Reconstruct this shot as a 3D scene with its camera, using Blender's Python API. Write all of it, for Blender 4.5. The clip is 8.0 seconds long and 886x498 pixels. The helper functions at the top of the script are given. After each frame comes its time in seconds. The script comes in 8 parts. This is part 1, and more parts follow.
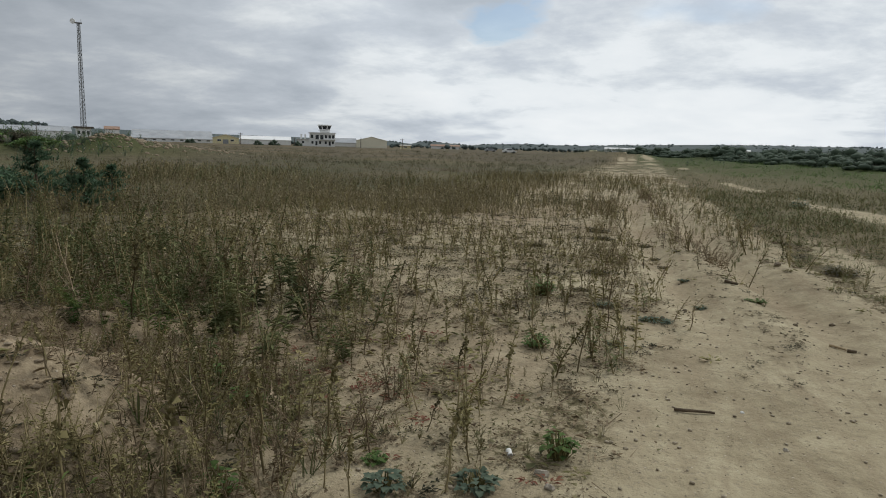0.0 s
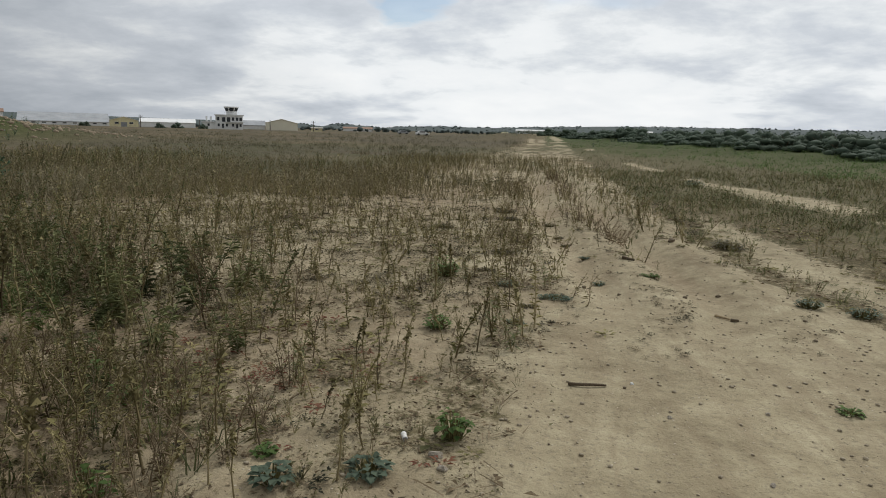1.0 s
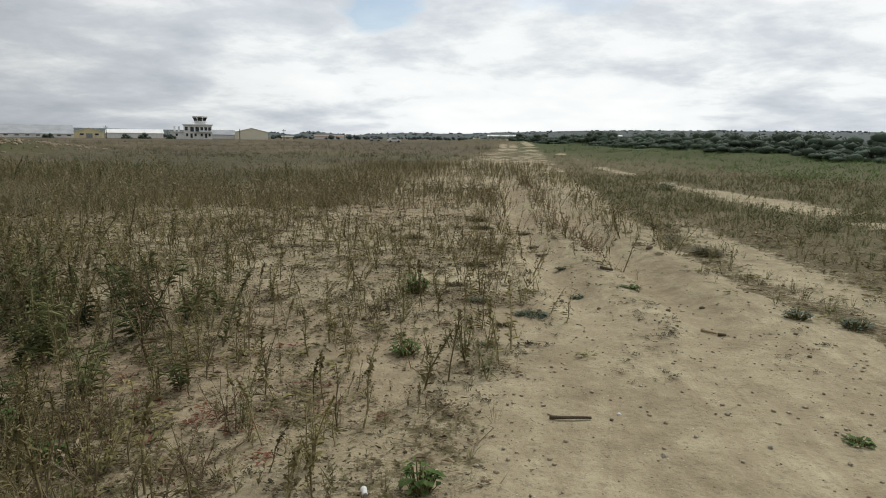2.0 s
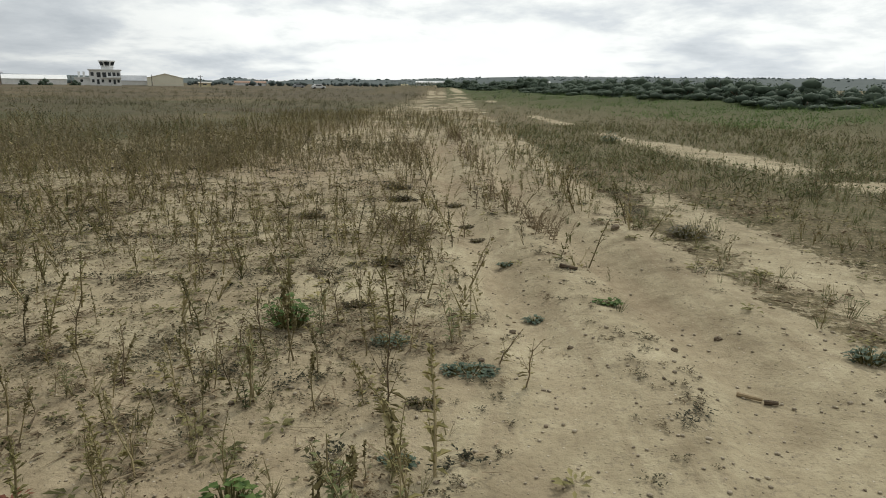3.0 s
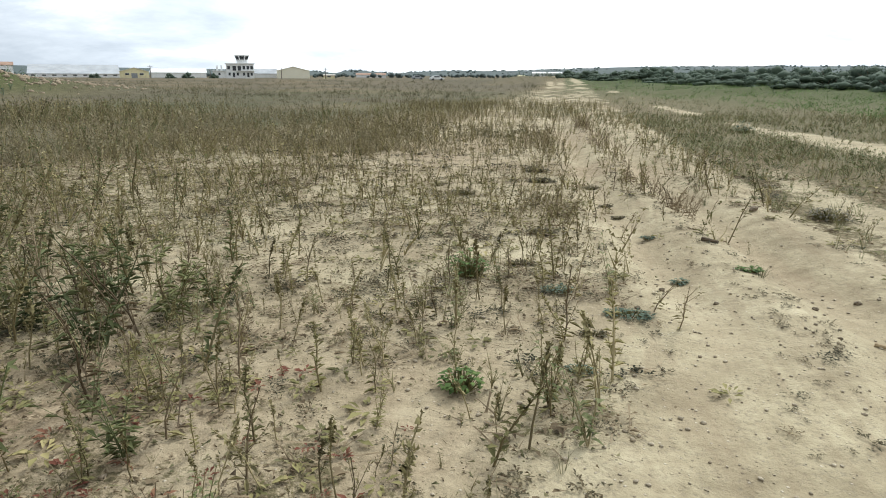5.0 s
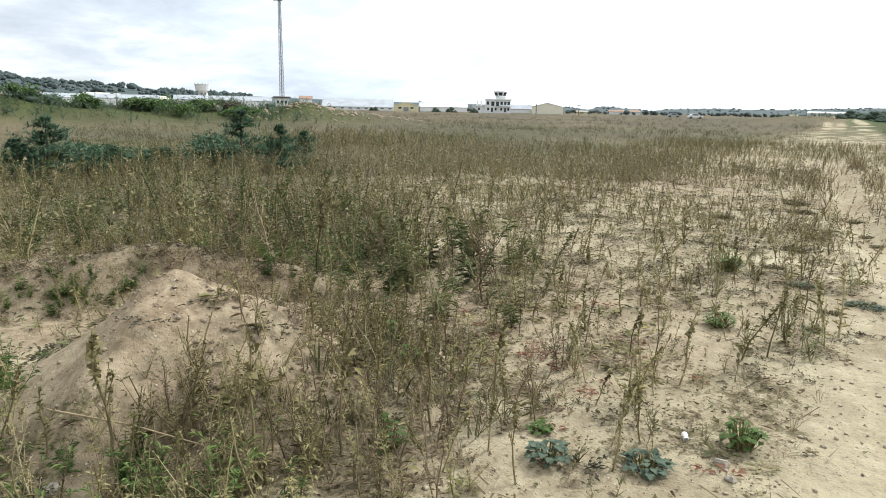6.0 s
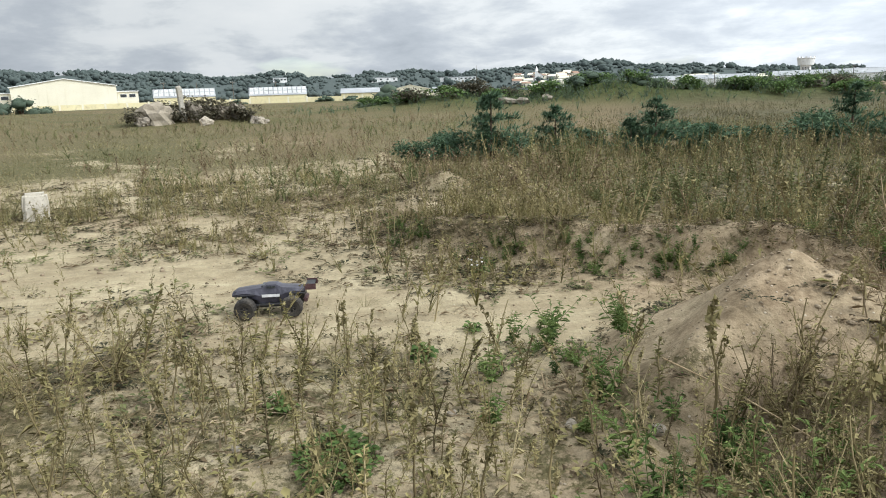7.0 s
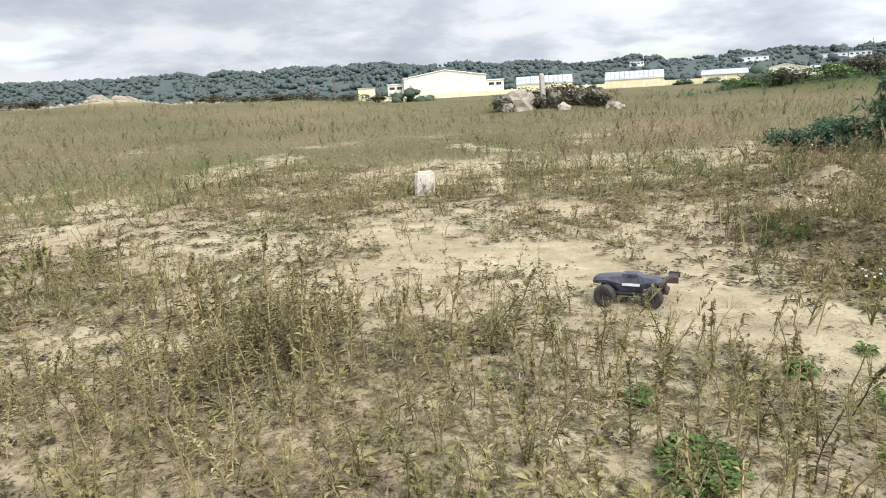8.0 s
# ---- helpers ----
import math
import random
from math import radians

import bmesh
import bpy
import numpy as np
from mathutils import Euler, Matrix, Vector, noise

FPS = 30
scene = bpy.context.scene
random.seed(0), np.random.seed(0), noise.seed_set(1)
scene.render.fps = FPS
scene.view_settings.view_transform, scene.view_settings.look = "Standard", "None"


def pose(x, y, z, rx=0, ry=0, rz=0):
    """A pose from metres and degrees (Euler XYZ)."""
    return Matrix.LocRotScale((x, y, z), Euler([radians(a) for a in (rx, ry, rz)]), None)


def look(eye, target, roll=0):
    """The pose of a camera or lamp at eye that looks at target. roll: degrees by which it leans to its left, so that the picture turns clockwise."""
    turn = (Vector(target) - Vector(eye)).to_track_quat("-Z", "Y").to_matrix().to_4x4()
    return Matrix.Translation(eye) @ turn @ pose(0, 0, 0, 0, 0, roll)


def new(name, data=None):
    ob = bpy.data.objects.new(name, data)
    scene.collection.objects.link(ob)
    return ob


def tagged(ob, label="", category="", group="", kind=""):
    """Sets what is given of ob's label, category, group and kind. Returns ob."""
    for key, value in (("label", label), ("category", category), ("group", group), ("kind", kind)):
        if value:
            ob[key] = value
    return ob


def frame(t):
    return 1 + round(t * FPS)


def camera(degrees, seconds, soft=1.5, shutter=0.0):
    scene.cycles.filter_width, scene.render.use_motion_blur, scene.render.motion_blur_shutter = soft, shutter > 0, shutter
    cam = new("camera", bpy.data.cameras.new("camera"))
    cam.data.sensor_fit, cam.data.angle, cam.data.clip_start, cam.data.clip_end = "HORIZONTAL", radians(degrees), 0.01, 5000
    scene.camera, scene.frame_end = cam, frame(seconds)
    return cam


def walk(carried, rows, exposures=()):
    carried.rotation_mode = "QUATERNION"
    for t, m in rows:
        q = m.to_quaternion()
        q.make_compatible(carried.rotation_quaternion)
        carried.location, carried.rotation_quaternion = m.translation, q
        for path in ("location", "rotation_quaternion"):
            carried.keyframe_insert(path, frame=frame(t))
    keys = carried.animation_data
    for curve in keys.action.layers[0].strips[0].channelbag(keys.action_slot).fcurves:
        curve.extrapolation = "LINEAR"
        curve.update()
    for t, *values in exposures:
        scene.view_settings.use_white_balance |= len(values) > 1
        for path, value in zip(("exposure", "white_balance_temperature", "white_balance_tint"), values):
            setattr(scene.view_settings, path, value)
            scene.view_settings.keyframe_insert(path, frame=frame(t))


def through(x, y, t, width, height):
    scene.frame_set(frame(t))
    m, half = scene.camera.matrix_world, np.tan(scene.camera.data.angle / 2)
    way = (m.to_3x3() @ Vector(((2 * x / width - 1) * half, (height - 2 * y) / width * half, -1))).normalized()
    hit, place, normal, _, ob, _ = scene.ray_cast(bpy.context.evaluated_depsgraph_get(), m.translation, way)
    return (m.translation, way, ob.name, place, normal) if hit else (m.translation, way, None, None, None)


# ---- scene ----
# Sandy waste ground beside an airfield: a vehicle track, dry weeds, a dirt jump, distant sheds and hills.
# x to the right of the track, y along it, z up; bearings are degrees to the left of +y.

cam = camera(66.8, 8.0, soft=1.0)


def stance(x, y, z, yaw, pitch, roll):
    return pose(x, y, z, 0, 0, yaw) @ pose(0, 0, 0, 90 + pitch) @ pose(0, 0, 0, 0, 0, roll)


PATH = [
    (0.0, stance(-0.01, -0.03, 1.62, 15.73, -8.70, 1.67)),
    (0.5, stance(0.06, 0.01, 1.62, 14.22, -9.54, 1.19)),
    (1.0, stance(0.11, 0.06, 1.61, 8.44, -9.97, 1.50)),
    (1.2, stance(0.13, 0.10, 1.62, 6.98, -9.26, 1.35)),
    (2.3, stance(0.08, 1.17, 1.62, 5.82, -9.68, 0.25)),
    (2.5, stance(0.07, 1.95, 1.61, 4.49, -10.85, 0.27)),
    (3.0, stance(0.12, 3.05, 1.62, 0.21, -13.72, 0.67)),
    (3.5, stance(0.15, 3.17, 1.62, -0.04, -13.77, 0.30)),
    (4.0, stance(-0.05, 3.30, 1.60, 3.97, -15.82, 0.30)),
    (4.5, stance(-0.25, 2.78, 1.60, 8.59, -14.47, -0.37)),
    (4.7, stance(-0.25, 2.55, 1.59, 9.31, -14.58, -0.05)),
    (5.8, stance(-0.12, 0.48, 1.60, 18.76, -13.18, 1.28)),
    (6.0, stance(-0.05, 0.05, 1.59, 30.38, -11.83, 1.13)),
    (6.5, stance(-0.11, -0.04, 1.57, 51.85, -12.26, 0.78)),
    (7.0, stance(-0.14, -0.13, 1.57, 77.81, -13.23, -1.91)),
    (7.5, stance(-0.13, -0.18, 1.59, 85.02, -14.00, -1.49)),
    (8.0, stance(-0.11, -0.30, 1.61, 106.99, -13.16, -3.38)),
]
EXPOSURES = [
    (0.0, -0.66, 6250, 8.5), (1.0, -0.58, 6400, 9.5), (2.5, -0.43, 6500, 8.0), (3.0, -0.38, 6550, 7.0), (3.5, -0.24, 6400, 5.5), (4.0, -0.10, 6250, 6.0), (4.5, 0.26, 6100, 5.5),
    (5.8, 0.46, 6150, 9.5), (6.0, 0.62, 6100, 8.0), (6.5, 0.30, 6050, 8.0), (7.0, 0.46, 6200, 8.0), (7.5, 0.80, 6200, 10.5), (8.0, 0.79, 6200, 11.0),
]
walk(cam, PATH, EXPOSURES)

# ---- world and sun ----
SUN_AZ, SUN_EL = -28.0, 42.0
RIFT_AZ, RIFT_EL = 11.3, 11.9
world = bpy.data.worlds.new("sky")
scene.world = world
world.use_nodes = True
wn, wl = world.node_tree.nodes, world.node_tree.links
wn.clear()


def node(tree, kind, **values):
    n = tree.nodes.new(kind)
    for key, value in values.items():
        if key in n.inputs:
            n.inputs[key].default_value = value
    return n


def math_node(tree, op, a, b=None, c=None):
    n = tree.nodes.new("ShaderNodeMath")
    n.operation = op
    for i, v in enumerate((a, b, c)):
        if v is None:
            continue
        if isinstance(v, (int, float)):
            n.inputs[i].default_value = v
        else:
            tree.links.new(v, n.inputs[i])
    return n.outputs[0]


def ramp_node(tree, fac, stops):
    n = tree.nodes.new("ShaderNodeValToRGB")
    e = n.color_ramp.elements
    while len(e) < len(stops):
        e.new(0.5)
    for el, (p, col) in zip(e, stops):
        el.position, el.color = p, (*col, 1)
    tree.links.new(fac, n.inputs[0])
    return n.outputs[0]


def mix_node(tree, fac, a, b, blend="MIX"):
    n = tree.nodes.new("ShaderNodeMix")
    n.data_type, n.blend_type = "RGBA", blend
    for sock, v in ((n.inputs[0], fac), (n.inputs[6], a), (n.inputs[7], b)):
        if isinstance(v, (int, float)):
            sock.default_value = v
        elif isinstance(v, tuple):
            sock.default_value = (*v, 1)
        else:
            tree.links.new(v, sock)
    return n.outputs[2]


def build_sky():
    t = world.node_tree
    sky = t.nodes.new("ShaderNodeTexSky")
    sky.sky_type, sky.sun_disc = "NISHITA", False
    sky.sun_elevation, sky.sun_rotation = radians(SUN_EL), radians(-SUN_AZ)
    sky_dim = t.nodes.new("ShaderNodeVectorMath")
    sky_dim.operation = "SCALE"
    sky_dim.inputs[3].default_value = 0.14
    t.links.new(sky.outputs[0], sky_dim.inputs[0])
    co = t.nodes.new("ShaderNodeTexCoord").outputs["Generated"]
    sep = t.nodes.new("ShaderNodeSeparateXYZ")
    t.links.new(co, sep.inputs[0])
    up = math_node(t, "MAXIMUM", sep.outputs[2], 0.0)
    lift = math_node(t, "ADD", up, 0.22)
    comb = t.nodes.new("ShaderNodeCombineXYZ")
    t.links.new(math_node(t, "DIVIDE", sep.outputs[0], lift), comb.inputs[0])
    t.links.new(math_node(t, "DIVIDE", sep.outputs[1], lift), comb.inputs[1])
    # broad banks of cloud, their soft folds, and small bright tears
    banks = node(t, "ShaderNodeTexNoise", Scale=0.42, Detail=4.0, Roughness=0.5, Distortion=0.3)
    folds = node(t, "ShaderNodeTexNoise", Scale=2.2, Detail=8.0, Roughness=0.6, Distortion=0.15)
    gaps = node(t, "ShaderNodeTexNoise", Scale=0.9, Detail=4.0, Roughness=0.5)
    for n, shift in ((banks, (3.1, 1.7, 0.4)), (folds, (0.0, 5.2, 2.0)), (gaps, (7.7, 0.6, 1.0))):
        mp = t.nodes.new("ShaderNodeMapping")
        mp.inputs[1].default_value = shift
        t.links.new(comb.outputs[0], mp.inputs[0])
        t.links.new(mp.outputs[0], n.inputs[0])
    body = math_node(t, "ADD", math_node(t, "MULTIPLY", banks.outputs[0], 0.62), math_node(t, "MULTIPLY", folds.outputs[0], 0.38))
    heavy = t.nodes.new("ShaderNodeVectorMath")
    heavy.operation = "DOT_PRODUCT"
    heavy.inputs[1].default_value = (-math.sin(radians(64)) * math.cos(radians(13)), math.cos(radians(64)) * math.cos(radians(13)), math.sin(radians(13)))
    t.links.new(co, heavy.inputs[0])
    bank = math_node(t, "MAXIMUM", math_node(t, "MULTIPLY_ADD", math_node(t, "SUBTRACT", 1.0, heavy.outputs["Value"]), -6.5, 1.0), 0.0)
    body = math_node(t, "SUBTRACT", body, math_node(t, "MULTIPLY", bank, 0.075))
    cloud = ramp_node(t, body, [(0.37, (0.60, 0.645, 0.70)), (0.45, (0.76, 0.80, 0.85)), (0.49, (0.92, 0.95, 0.97)), (0.515, (1.04, 1.06, 1.065)), (0.60, (1.13, 1.135, 1.125))])
    # the cloud is thinner and brighter towards the hidden sun
    sun_dir = Vector((-math.sin(radians(SUN_AZ)) * math.cos(radians(SUN_EL)), math.cos(radians(SUN_AZ)) * math.cos(radians(SUN_EL)), math.sin(radians(SUN_EL))))
    dot = t.nodes.new("ShaderNodeVectorMath")
    dot.operation = "DOT_PRODUCT"
    dot.inputs[1].default_value = sun_dir
    t.links.new(co, dot.inputs[0])
    toward = math_node(t, "POWER", math_node(t, "MAXIMUM", math_node(t, "MULTIPLY_ADD", dot.outputs["Value"], 0.5, 0.5), 0.0), 3.0)
    gain = math_node(t, "MULTIPLY_ADD", math_node(t, "MINIMUM", toward, 0.50), 1.55, 0.46)
    lit = t.nodes.new("ShaderNodeVectorMath")
    lit.operation = "SCALE"
    t.links.new(cloud, lit.inputs[0])
    t.links.new(gain, lit.inputs[3])
    hole = ramp_node(t, gaps.outputs[0], [(0.66, (0, 0, 0)), (0.74, (0.75, 0.75, 0.75))])
    # a small rift in the cloud over the track
    rift = t.nodes.new("ShaderNodeVectorMath")
    rift.operation = "DOT_PRODUCT"
    rift.inputs[1].default_value = (-math.sin(radians(RIFT_AZ)) * math.cos(radians(RIFT_EL)), math.cos(radians(RIFT_AZ)) * math.cos(radians(RIFT_EL)), math.sin(radians(RIFT_EL)))
    t.links.new(co, rift.inputs[0])
    torn = math_node(t, "MULTIPLY_ADD", math_node(t, "SUBTRACT", 1.0, rift.outputs["Value"]), -90.0, folds.outputs[0])
    hole = math_node(t, "MAXIMUM", hole, ramp_node(t, torn, [(0.36, (0, 0, 0)), (0.48, (0.8, 0.8, 0.8))]))
    both = mix_node(t, hole, lit.outputs[0], sky_dim.outputs[0])
    bg = t.nodes.new("ShaderNodeBackground")
    bg.inputs[1].default_value = 1.0
    t.links.new(both, bg.inputs[0])
    out = t.nodes.new("ShaderNodeOutputWorld")
    t.links.new(bg.outputs[0], out.inputs[0])


build_sky()
sun = new("sun", bpy.data.lights.new("sun", "SUN"))
sun.data.energy, sun.data.angle, sun.data.color = 2.5, radians(12), (1.0, 0.965, 0.91)
sun.matrix_world = look((0, 0, 30), Vector((0, 0, 30)) - Vector((-math.sin(radians(SUN_AZ)) * math.cos(radians(SUN_EL)), math.cos(radians(SUN_AZ)) * math.cos(radians(SUN_EL)), math.sin(radians(SUN_EL)))))

# ---- materials ----


def material(name, a, b, scale=4.0, fine=40.0, rough=0.85, bump=0.2, metal=0.0, spots=None, spec=0.3):
    """Two colours mixed by a broad noise, broken up by a fine one, with relief and optional darker spots."""
    m = bpy.data.materials.new(name)
    m.use_nodes = True
    t = m.node_tree
    bsdf = t.nodes["Principled BSDF"]
    co = t.nodes.new("ShaderNodeTexCoord").outputs["Object"]
    big = node(t, "ShaderNodeTexNoise", Scale=scale, Detail=5.0, Roughness=0.6)
    small = node(t, "ShaderNodeTexNoise", Scale=fine, Detail=3.0, Roughness=0.6)
    for n in (big, small):
        t.links.new(co, n.inputs[0])
    fac = math_node(t, "ADD", math_node(t, "MULTIPLY", big.outputs[0], 0.65), math_node(t, "MULTIPLY", small.outputs[0], 0.35))
    col = ramp_node(t, fac, [(0.36, a), (0.64, b)])
    if spots:
        sp = node(t, "ShaderNodeTexNoise", Scale=scale * 2.7, Detail=6.0, Roughness=0.7)
        t.links.new(co, sp.inputs[0])
        col = mix_node(t, math_node(t, "MULTIPLY", ramp_node(t, sp.outputs[0], [(0.54, (0, 0, 0)), (0.66, (1, 1, 1))]), 0.8), col, spots)
    t.links.new(col, bsdf.inputs["Base Color"])
    t.links.new(math_node(t, "MULTIPLY_ADD", small.outputs[0], 0.25, rough - 0.12), bsdf.inputs["Roughness"])
    bsdf.inputs["Metallic"].default_value = metal
    bsdf.inputs["Specular IOR Level"].default_value = spec
    if bump:
        bp = t.nodes.new("ShaderNodeBump")
        bp.inputs["Strength"].default_value = bump
        bp.inputs["Distance"].default_value = 0.5 / fine
        t.links.new(small.outputs[0], bp.inputs["Height"])
        t.links.new(bp.outputs[0], bsdf.inputs["Normal"])
    return m


def plant_material(name, stops, rough=0.8, through=0.25):
    """Leaves and stalks: the colour wanders from plant to plant (tone) and from leaf to leaf (island)."""
    m = bpy.data.materials.new(name)
    m.use_nodes = True
    t = m.node_tree
    bsdf = t.nodes["Principled BSDF"]
    tone = t.nodes.new("ShaderNodeAttribute")
    tone.attribute_name = "tone"
    geo = t.nodes.new("ShaderNodeNewGeometry")
    fac = math_node(t, "ADD", math_node(t, "MULTIPLY", tone.outputs["Fac"], 0.7), math_node(t, "MULTIPLY", geo.outputs["Random Per Island"], 0.3))
    col = ramp_node(t, fac, stops)
    t.links.new(col, bsdf.inputs["Base Color"])
    bsdf.inputs["Roughness"].default_value = rough
    bsdf.inputs["Specular IOR Level"].default_value = 0.15
    if through:
        tr = t.nodes.new("ShaderNodeBsdfTranslucent")
        t.links.new(col, tr.inputs[0])
        mx = t.nodes.new("ShaderNodeMixShader")
        mx.inputs[0].default_value = through
        t.links.new(bsdf.outputs[0], mx.inputs[1])
        t.links.new(tr.outputs[0], mx.inputs[2])
        t.links.new(mx.outputs[0], t.nodes["Material Output"].inputs[0])
    return m


def ground_material():
    """Pale sand with damp stains, gravel specks and a litter of dead stalks where plants grow (cover, green)."""
    m = bpy.data.materials.new("sandy_soil")
    m.use_nodes = True
    t = m.node_tree
    bsdf = t.nodes["Principled BSDF"]
    co = t.nodes.new("ShaderNodeTexCoord").outputs["Object"]

    def noise_of(scale, detail=5.0, rough=0.6):
        n = node(t, "ShaderNodeTexNoise", Scale=scale, Detail=detail, Roughness=rough)
        t.links.new(co, n.inputs[0])
        return n.outputs[0]

    def attr(name):
        n = t.nodes.new("ShaderNodeAttribute")
        n.attribute_name = name
        return n.outputs["Fac"]
    broad, mid, fine = noise_of(0.8, 7.0, 0.65), noise_of(4.5, 7.0, 0.7), noise_of(30.0, 5.0, 0.7)
    sand = ramp_node(t, math_node(t, "ADD", math_node(t, "MULTIPLY", broad, 0.55), math_node(t, "MULTIPLY", mid, 0.45)),
                     [(0.35, (0.212, 0.172, 0.106)), (0.49, (0.352, 0.297, 0.190)), (0.66, (0.490, 0.425, 0.284))])
    sand = mix_node(t, ramp_node(t, fine, [(0.34, (0.6, 0.6, 0.6)), (0.48, (0, 0, 0))]), sand, (0.205, 0.172, 0.122))
    # long faint wheel marks and scuffs along the track
    drawn = t.nodes.new("ShaderNodeMapping")
    drawn.inputs[2].default_value = (0.0, 0.0, 0.05)
    drawn.inputs[3].default_value = (3.8, 0.55, 1.0)
    t.links.new(co, drawn.inputs[0])
    marks = node(t, "ShaderNodeTexNoise", Scale=1.0, Detail=7.0, Roughness=0.65, Distortion=1.3)
    t.links.new(drawn.outputs[0], marks.inputs[0])
    sand = mix_node(t, math_node(t, "MULTIPLY", attr("lane"), ramp_node(t, marks.outputs[0], [(0.46, (0, 0, 0)), (0.64, (0.42, 0.42, 0.42))])), sand, (0.222, 0.168, 0.105))
    # red-brown soil turned up on the mounds and in patches
    sand = mix_node(t, math_node(t, "MULTIPLY", attr("earth"), ramp_node(t, noise_of(2.1), [(0.35, (0.55, 0.55, 0.55)), (0.6, (1.0, 1.0, 1.0))])), sand, ramp_node(t, noise_of(11.0, 6.0, 0.7), [(0.35, (0.175, 0.128, 0.080)), (0.5, (0.285, 0.218, 0.140)), (0.66, (0.390, 0.308, 0.205))]))
    # specks of gravel
    vor = node(t, "ShaderNodeTexVoronoi", Scale=26.0)
    t.links.new(co, vor.inputs[0])
    speck = ramp_node(t, vor.outputs["Distance"], [(0.10, (1, 1, 1)), (0.22, (0, 0, 0))])
    rnd = t.nodes.new("ShaderNodeSeparateColor")
    t.links.new(vor.outputs["Color"], rnd.inputs[0])
    pick = math_node(t, "GREATER_THAN", rnd.outputs[0], 0.62)
    sand = mix_node(t, math_node(t, "MULTIPLY", math_node(t, "MULTIPLY", speck, pick), 0.7), sand,
                    ramp_node(t, rnd.outputs[1], [(0.3, (0.13, 0.10, 0.075)), (0.8, (0.55, 0.48, 0.38))]))
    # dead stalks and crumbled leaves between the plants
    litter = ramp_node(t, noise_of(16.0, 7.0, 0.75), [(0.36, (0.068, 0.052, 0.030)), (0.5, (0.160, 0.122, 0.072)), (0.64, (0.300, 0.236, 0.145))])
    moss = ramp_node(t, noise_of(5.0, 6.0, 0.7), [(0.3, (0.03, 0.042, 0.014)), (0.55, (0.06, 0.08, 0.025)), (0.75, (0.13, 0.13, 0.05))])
    # shade among thick field stalks, put into the ground as a darker brown
    stalk_shade = ramp_node(t, noise_of(1.7, 8.0, 0.75), [(0.36, (0.045, 0.038, 0.026)), (0.5, (0.090, 0.075, 0.048)), (0.66, (0.162, 0.134, 0.085))])
    litter = mix_node(t, ramp_node(t, attr("stalk_shade"), [(0.35, (0, 0, 0)), (0.8, (0.85, 0.85, 0.85))]), litter, stalk_shade)
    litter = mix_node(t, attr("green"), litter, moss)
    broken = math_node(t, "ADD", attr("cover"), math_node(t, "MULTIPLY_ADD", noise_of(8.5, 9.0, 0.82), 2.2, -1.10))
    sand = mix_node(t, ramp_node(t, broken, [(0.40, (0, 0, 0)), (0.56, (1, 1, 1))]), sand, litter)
    t.links.new(sand, bsdf.inputs["Base Color"])
    bsdf.inputs["Roughness"].default_value = 0.95
    bsdf.inputs["Specular IOR Level"].default_value = 0.1
    relief = math_node(t, "ADD", math_node(t, "MULTIPLY", fine, 0.5), math_node(t, "ADD", mid, math_node(t, "MULTIPLY", speck, 0.25)))
    bp = t.nodes.new("ShaderNodeBump")
    bp.inputs["Strength"].default_value = 0.65
    bp.inputs["Distance"].default_value = 0.040
    t.links.new(relief, bp.inputs["Height"])
    t.links.new(bp.outputs[0], bsdf.inputs["Normal"])
    return m


M_SOIL = ground_material()
M_STALK = plant_material("dry_stalk", [(0.1, (0.088, 0.070, 0.038)), (0.4, (0.175, 0.140, 0.072)), (0.75, (0.29, 0.238, 0.124)), (1.0, (0.44, 0.365, 0.215))], 0.8, 0.0)
M_SEED = plant_material("dry_seed_head", [(0.1, (0.088, 0.076, 0.040)), (0.4, (0.182, 0.156, 0.072)), (0.75, (0.29, 0.250, 0.120)), (1.0, (0.42, 0.36, 0.205))], 0.9, 0.08)
M_OLIVE = plant_material("olive_leaf", [(0.1, (0.082, 0.080, 0.034)), (0.45, (0.172, 0.158, 0.064)), (0.8, (0.275, 0.242, 0.105)), (1.0, (0.40, 0.335, 0.16))], 0.8, 0.12)
M_GREEN = plant_material("green_leaf", [(0.1, (0.042, 0.078, 0.024)), (0.5, (0.092, 0.145, 0.042)), (1.0, (0.19, 0.245, 0.08))])
# dark leaves, taken darker still to paint in the shade under plants
M_CREEP = plant_material("shade_darkened_creeping_leaf", [(0.1, (0.028, 0.029, 0.017)), (0.35, (0.055, 0.053, 0.029)), (0.65, (0.108, 0.082, 0.046)), (1.0, (0.19, 0.130, 0.072))], 0.85, 0.08)
M_REED = plant_material("russet_grass", [(0.05, (0.082, 0.086, 0.048)), (0.40, (0.160, 0.142, 0.080)), (0.65, (0.240, 0.202, 0.120)), (1.0, (0.37, 0.315, 0.19))], 0.85, 0.2)
M_KHAKI = plant_material("khaki_grass", [(0.1, (0.115, 0.112, 0.055)), (0.5, (0.212, 0.192, 0.100)), (1.0, (0.35, 0.305, 0.17))], 0.85, 0.2)
M_DULL = plant_material("dull_twiggy_leaf", [(0.1, (0.06, 0.055, 0.04)), (0.5, (0.12, 0.11, 0.075)), (1.0, (0.2, 0.18, 0.12))])
M_RED = plant_material("reddened_leaf", [(0.1, (0.10, 0.035, 0.022)), (0.6, (0.19, 0.075, 0.05)), (1.0, (0.25, 0.14, 0.08))])
M_BUSH = plant_material("bush_leaf", [(0.1, (0.066, 0.094, 0.070)), (0.5, (0.108, 0.143, 0.100)), (1.0, (0.16, 0.195, 0.130))], 0.8, 0.3)
